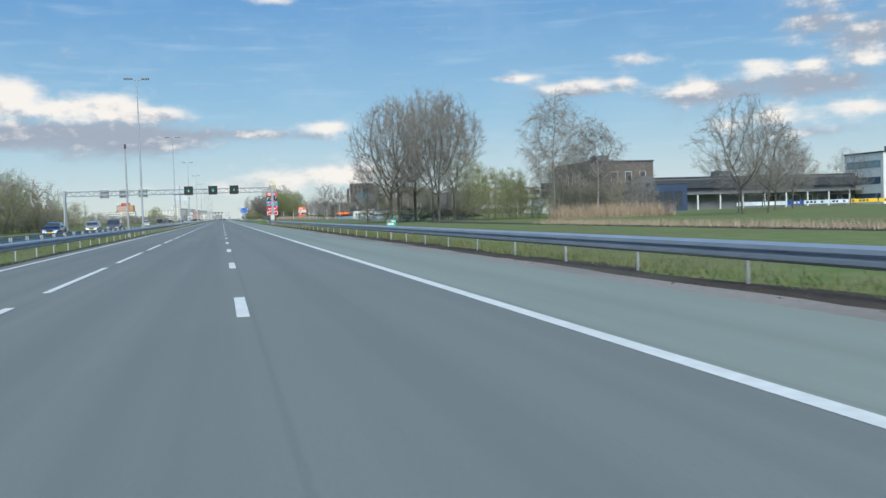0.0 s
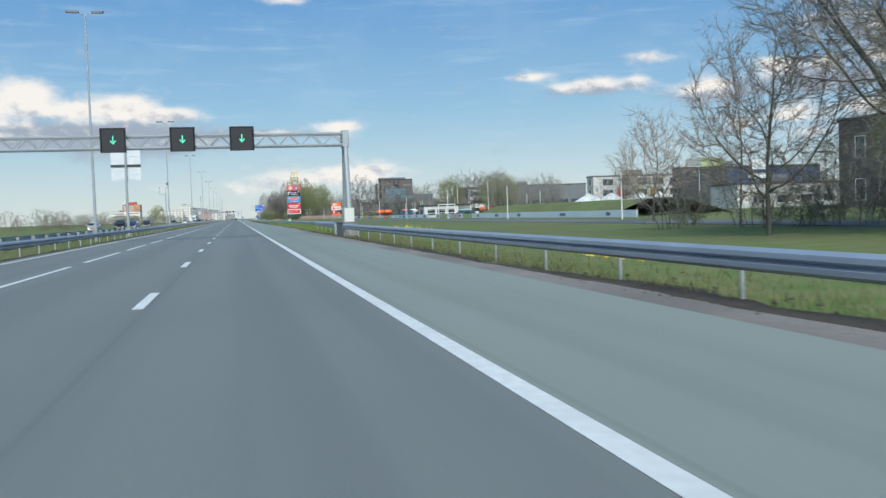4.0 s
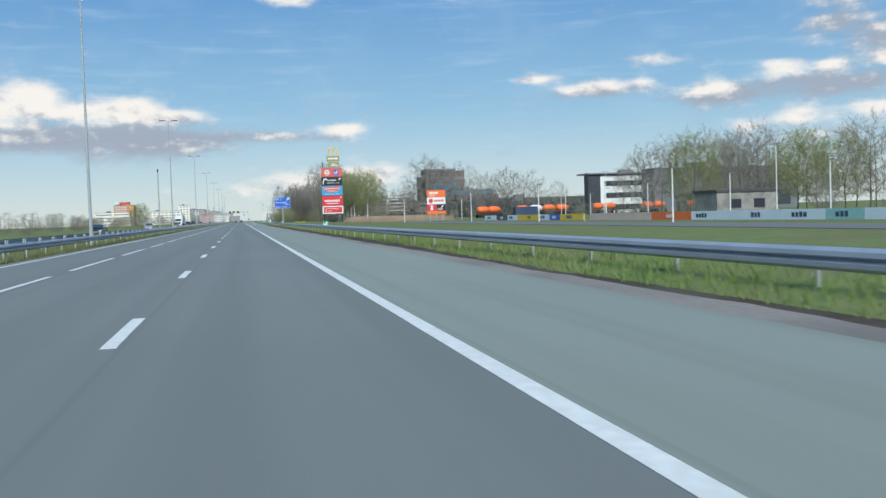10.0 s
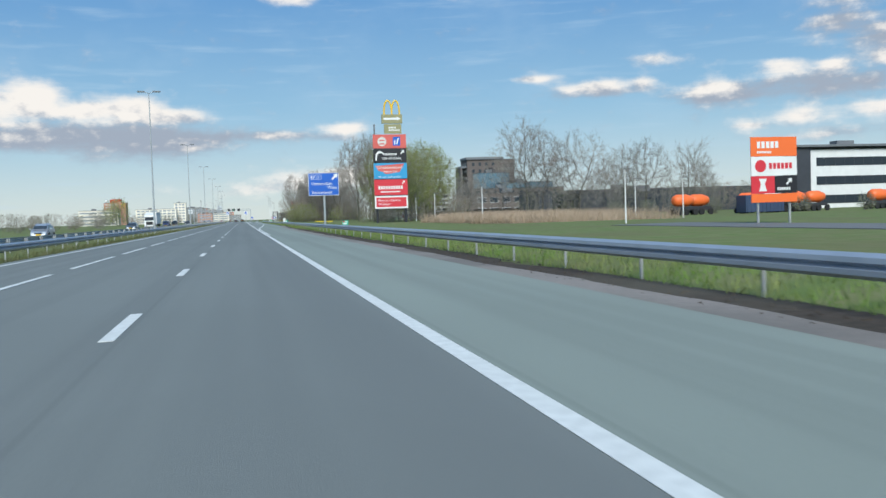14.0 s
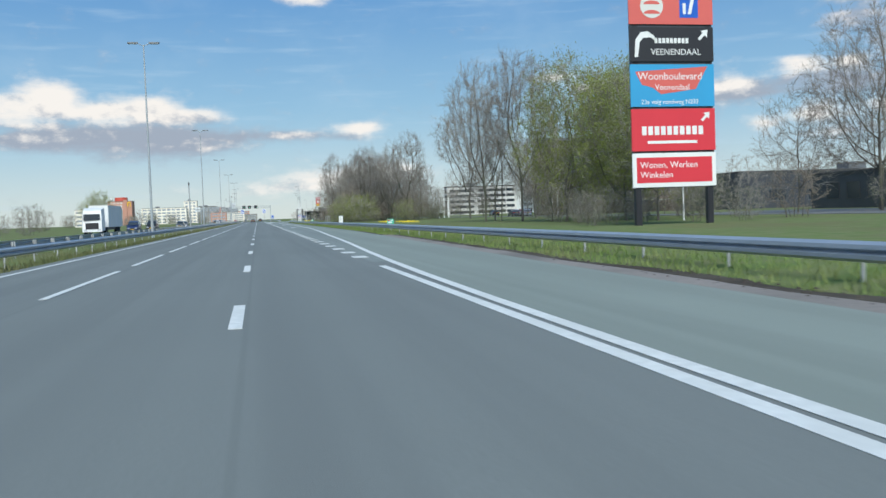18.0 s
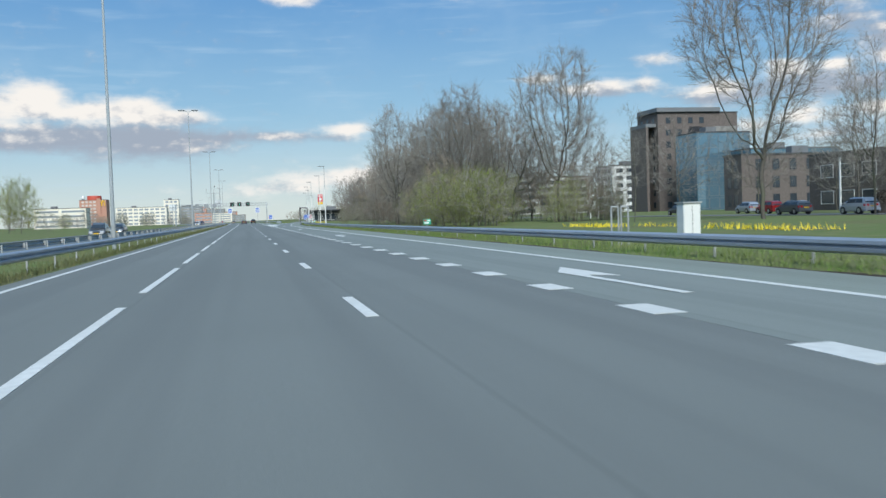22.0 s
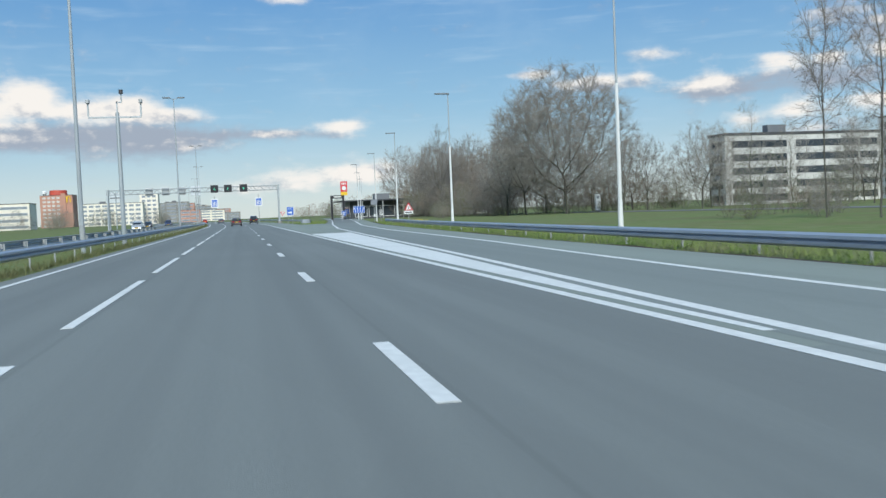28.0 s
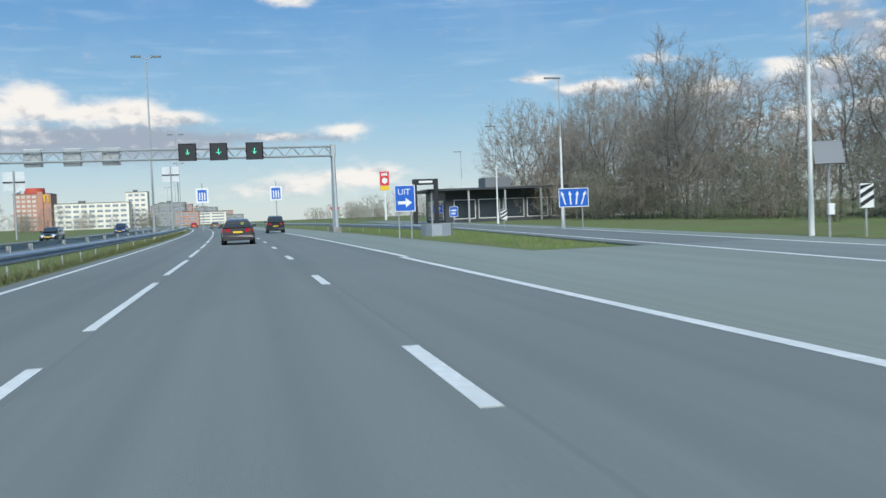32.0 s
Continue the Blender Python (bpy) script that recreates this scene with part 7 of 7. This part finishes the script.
def car(kind, colour, label, x, y, z=0.0, away=True, group=""):
    body, house = PROFILES[kind]
    root = thing("car", label, "car", group)
    rings = [[(-w * 0.86, yy, 0.22 + 0.06 * (abs(yy) > 2)), (-w * 0.985, yy, 0.32), (-w, yy, zz * 0.72), (-w * 0.96, yy, zz), (w * 0.96, yy, zz), (w, yy, zz * 0.72), (w * 0.985, yy, 0.32), (w * 0.86, yy, 0.22 + 0.06 * (abs(yy) > 2))] for yy, zz, w in body]
    part("body", loft(rings), colour, root, soft=False)
    low = body[3][1] - 0.02
    rings = [[(-w * 1.2 if zz > low + 0.1 else -w, yy, low), (-w * 1.0, yy, max(zz - 0.09, low + 0.01)), (-w * 0.86, yy, max(zz, low + 0.02)), (w * 0.86, yy, max(zz, low + 0.02)), (w * 1.0, yy, max(zz - 0.09, low + 0.01)), (w * 1.2 if zz > low + 0.1 else w, yy, low)] for yy, zz, w in house]
    cab = part("cabin", loft(rings), colour, root)
    # glass set just proud of the cabin skin
    (y0, z0, w0), (y1, z1, w1) = house[0], house[1]
    o = 0.015

    def pane(name, pts):
        c = Vector((0, 0, 1.0))
        sgn = [Vector(p) for p in pts]
        nrm = (sgn[1] - sgn[0]).cross(sgn[2] - sgn[0]).normalized()
        mid = sum(sgn, Vector()) / len(sgn)
        if nrm.dot(mid - Vector((0, mid.y * 0.3, 1.0))) < 0:
            nrm = -nrm
        outer = [tuple(p + nrm * o) for p in sgn]
        inner = [tuple(p - nrm * 0.01) for p in sgn]
        s = Shape()
        n = len(outer)
        s.v = outer + inner
        s.f = [tuple(range(n))] + [(k, (k + 1) % n, n + (k + 1) % n, n + k) for k in range(n)]
        part(name, s, M["glass"], cab)

    def mixp(a, b, t):
        return tuple(a[i] + (b[i] - a[i]) * t for i in range(3))
    bl, br, tl, tr = (-w0 * 0.95, y0, low + 0.03), (w0 * 0.95, y0, low + 0.03), (-w1 * 0.9, y1, z1 - 0.05), (w1 * 0.9, y1, z1 - 0.05)
    pane("rear_window", [mixp(bl, tl, 0.08), mixp(br, tr, 0.08), mixp(br, tr, 0.94), mixp(bl, tl, 0.94)])
    (y2, z2, w2), (y3, z3, w3) = house[-2], house[-1]
    bl, br, tl, tr = (-w3 * 0.92, y3, low + 0.04), (w3 * 0.92, y3, low + 0.04), (-w2 * 0.92, y2, z2 - 0.03), (w2 * 0.92, y2, z2 - 0.03)
    pane("windscreen", [mixp(bl, tl, 0.06), mixp(br, tr, 0.06), mixp(br, tr, 0.95), mixp(bl, tl, 0.95)])
    for d in (-1, 1):
        for a, b in ((house[1][0] + 0.1, -0.55), (-0.48, 0.35), (0.42, house[-1][0] - 0.32)):
            zt = house[2][1] - 0.14
            wl, wt = house[2][2] * 1.19, house[2][2] * 1.0
            ta, tb = a, b
            if b > 0.6:
                tb = house[-2][0] - 0.05
            pane("side_window", [(d * wl, a, low + 0.05), (d * wl, b, low + 0.05), (d * wt, tb, zt), (d * wt, ta + (0.12 if a < -1 else 0), zt)])
        part("mirror", Shape().box(min(d * 0.86, d * 1.06), 0.72, low + 0.0, max(d * 0.86, d * 1.06), 0.85, low + 0.15, 0.02), colour, root)
        rear, front = body[1][0], body[-2][0]
        wr = body[1][2]
        lampz = body[1][1] - 0.02
        part("tail_lamp", Shape().prism([(d * wr * 0.52, rear - 0.03), (d * (wr + 0.03), rear + 0.02), (d * (wr + 0.055), rear + 0.24), (d * wr * 0.52, rear + 0.05)][::d], lampz - 0.17, lampz + 0.02), M["lamp_red"], root)
        part("head_lamp", Shape().prism([(d * 0.36, front + 0.06), (d * 0.72, front + 0.02), (d * 0.80, front - 0.3), (d * 0.36, front - 0.1)][::-d], 0.58, 0.72), M["lamp_clear"], root)
        part("reflector", Shape().box(min(d * 0.5, d * 0.72), rear - 0.045, 0.42, max(d * 0.5, d * 0.72), rear - 0.0, 0.47), M["lamp_red"], root)
        for wy in (body[0][0] + 0.85, body[-1][0] - 0.86):
            wx = d * (body[3][2] - 0.11)
            arch = Shape().tube((wx - 0.135, wy, 0.33), (wx + 0.135, wy, 0.33), 0.36, n=18)
            part("wheel_arch", arch, M["trim_black"], root)
            tyre = part("wheel", Shape().tube((wx - 0.105 + d * 0.04, wy, 0.315), (wx + 0.105 + d * 0.04, wy, 0.315), 0.315, n=20), M["tyre"], root)
            part("rim", Shape().tube((wx + d * 0.14, wy, 0.315), (wx + d * 0.152, wy, 0.315), 0.21, n=14), M["rim"], tyre)
    rear, front = body[0][0], body[-1][0]
    part("rear_bumper", loft([[(-0.8, rear - 0.05, 0.26), (-0.84, rear - 0.07, 0.4), (-0.8, rear - 0.04, 0.53), (0.8, rear - 0.04, 0.53), (0.84, rear - 0.07, 0.4), (0.8, rear - 0.05, 0.26)], [(-0.84, rear + 0.3, 0.26), (-0.875, rear + 0.3, 0.4), (-0.84, rear + 0.3, 0.53), (0.84, rear + 0.3, 0.53), (0.875, rear + 0.3, 0.4), (0.84, rear + 0.3, 0.26)]]), colour, root)
    part("bumper_trim", Shape().box(-0.6, rear - 0.085, 0.24, 0.6, rear - 0.055, 0.33), M["trim_black"], root)
    part("number_plate", Shape().box(-0.26, rear - 0.04, 0.66, 0.26, rear + 0.02, 0.77), M["plate"], root, "yellow plate")
    part("number_plate", Shape().box(-0.26, front - 0.02, 0.42, 0.26, front + 0.03, 0.53), M["plate"], root, "yellow plate")
    part("grille", Shape().box(-0.4, front - 0.02, 0.55, 0.4, front + 0.012, 0.66), M["trim_black"], root)
    root.matrix_world = pose(x, y, z, 0, 0, (0 if away else 180))
    return root


PAINT = {"umber": car_paint("umber_metallic", (0.062, 0.050, 0.052)), "silver": car_paint("silver_metallic", (0.42, 0.45, 0.50)), "navy": car_paint("navy_metallic", (0.025, 0.045, 0.13)),
         "black": car_paint("black_metallic", (0.018, 0.019, 0.022)), "white": car_paint("white_paint_car", (0.68, 0.69, 0.70)), "grey": car_paint("grey_metallic", (0.13, 0.14, 0.15)),
         "red": car_paint("red_paint_car", (0.38, 0.03, 0.03)), "yellow": car_paint("yellow_paint_car", (0.72, 0.46, 0.04))}
c = car("estate", PAINT["umber"], "dark brown-grey estate car seen from behind", -1.85, 912.5)
part("window_sticker", Shape().box(0.18, -2.2, 1.12, 0.36, -2.17, 1.28), M["leaf"], c, "yellow-green diamond sticker")
car("suv", PAINT["black"], "boxy dark off-road car with a spare wheel", 1.7, 953)
car("estate", PAINT["grey"], "dark car farther up the road", -2.0 + bend(1050), 1050)
car("hatch", PAINT["silver"], "silver compact car driving ahead", 1.7 + bend(1030), 1030)
car("hatch", PAINT["red"], "red car far ahead on the road", -5.3 + bend(1110), 1110)
for kind, col, text, x, y in (("estate", "navy", "blue car on the oncoming lanes", -17.0, 98.7), ("suv", "grey", "grey car on the oncoming lanes", -13.7, 122), ("hatch", "silver", "silver car on the oncoming lanes", -17.0, 128), ("suv", "black", "dark car on the oncoming lanes", -17.0, 262),
                              ("hatch", "white", "white car on the oncoming lanes", -20.0, 254), ("estate", "navy", "dark blue car on the oncoming lanes", -16.6, 276), ("suv", "grey", "dark grey car on the oncoming lanes", -20.0, 310), ("hatch", "black", "small dark car on the oncoming lanes", -16.8, 305),
                              ("estate", "black", "black car on the oncoming lanes", -17.0, 392), ("suv", "navy", "navy car on the oncoming lanes", -18.6, 628), ("suv", "black", "black car on the oncoming lanes", -17.4, 642), ("hatch", "grey", "grey car on the oncoming lanes", -16.5, 688),
                              ("estate", "grey", "dark car on the oncoming lanes", -17.0, 706), ("hatch", "white", "pale car on the oncoming lanes", -17.0, 900), ("estate", "black", "black car on the oncoming lanes", -20.0, 960), ("suv", "navy", "blue car on the oncoming lanes", -17.5, 1010),
                              ("hatch", "silver", "silver car on the oncoming lanes", -18.0, 470), ("estate", "grey", "grey car on the oncoming lanes", -17.4, 540)):
    car(kind, PAINT[col], text, x + bend(y), y, 0, False, "oncoming cars")


def truck(x, y):
    root = thing("truck", "white articulated truck with a pale box trailer", "truck")
    part("trailer", Shape().box(-1.25, 2.8, 1.0, 1.25, 14.8, 3.95, 0.04), M["white"], root)
    part("chassis", Shape().box(-1.0, -1.6, 0.62, 1.0, 14.6, 0.98), M["frame_dark"], root)
    cabr = loft([[(-1.2, -2.4, 0.45), (-1.22, -2.4, 2.0), (-1.1, -2.1, 3.2), (1.1, -2.1, 3.2), (1.22, -2.4, 2.0), (1.2, -2.4, 0.45)], [(-1.22, -0.1, 0.6), (-1.24, -0.1, 2.0), (-1.2, -0.1, 3.6), (1.2, -0.1, 3.6), (1.24, -0.1, 2.0), (1.22, -0.1, 0.6)]])
    c = part("cab", cabr, M["white"], root)
    part("windscreen", Shape().plate([(-1.05, 1.95), (1.05, 1.95), (0.98, 2.75), (-0.98, 2.75)], -2.46, -2.38), M["glass"], c)
    part("grille", Shape().box(-0.8, -2.45, 0.8, 0.8, -2.41, 1.6), M["trim_black"], c)
    for d in (-0.85, 0.85):
        part("head_lamp", Shape().box(d - 0.2, -2.46, 0.6, d + 0.2, -2.41, 0.8), M["lamp_clear"], c)
        for wy in (-1.4, 2.0, 10.4, 11.7, 13.0):
            part("wheel", Shape().tube((d * 1.18 - 0.15, wy, 0.5), (d * 1.18 + 0.15, wy, 0.5), 0.5, n=16), M["tyre"], root)
    root.matrix_world = pose(x, y, 0)


for kind, paint, words, x, y in (("hatch", "silver", "silver car parked along the service road", 56, 664), ("estate", "grey", "dark grey car parked along the service road", 57, 676), ("hatch", "red", "red car parked before the offices", 63, 690),
                                 ("hatch", "silver", "silver car parked before the offices", 66, 700), ("estate", "black", "black car parked before the offices", 62, 712)):
    car(kind, PAINT[paint], words, x, y, group="parked cars")
truck(-20.6, 606)
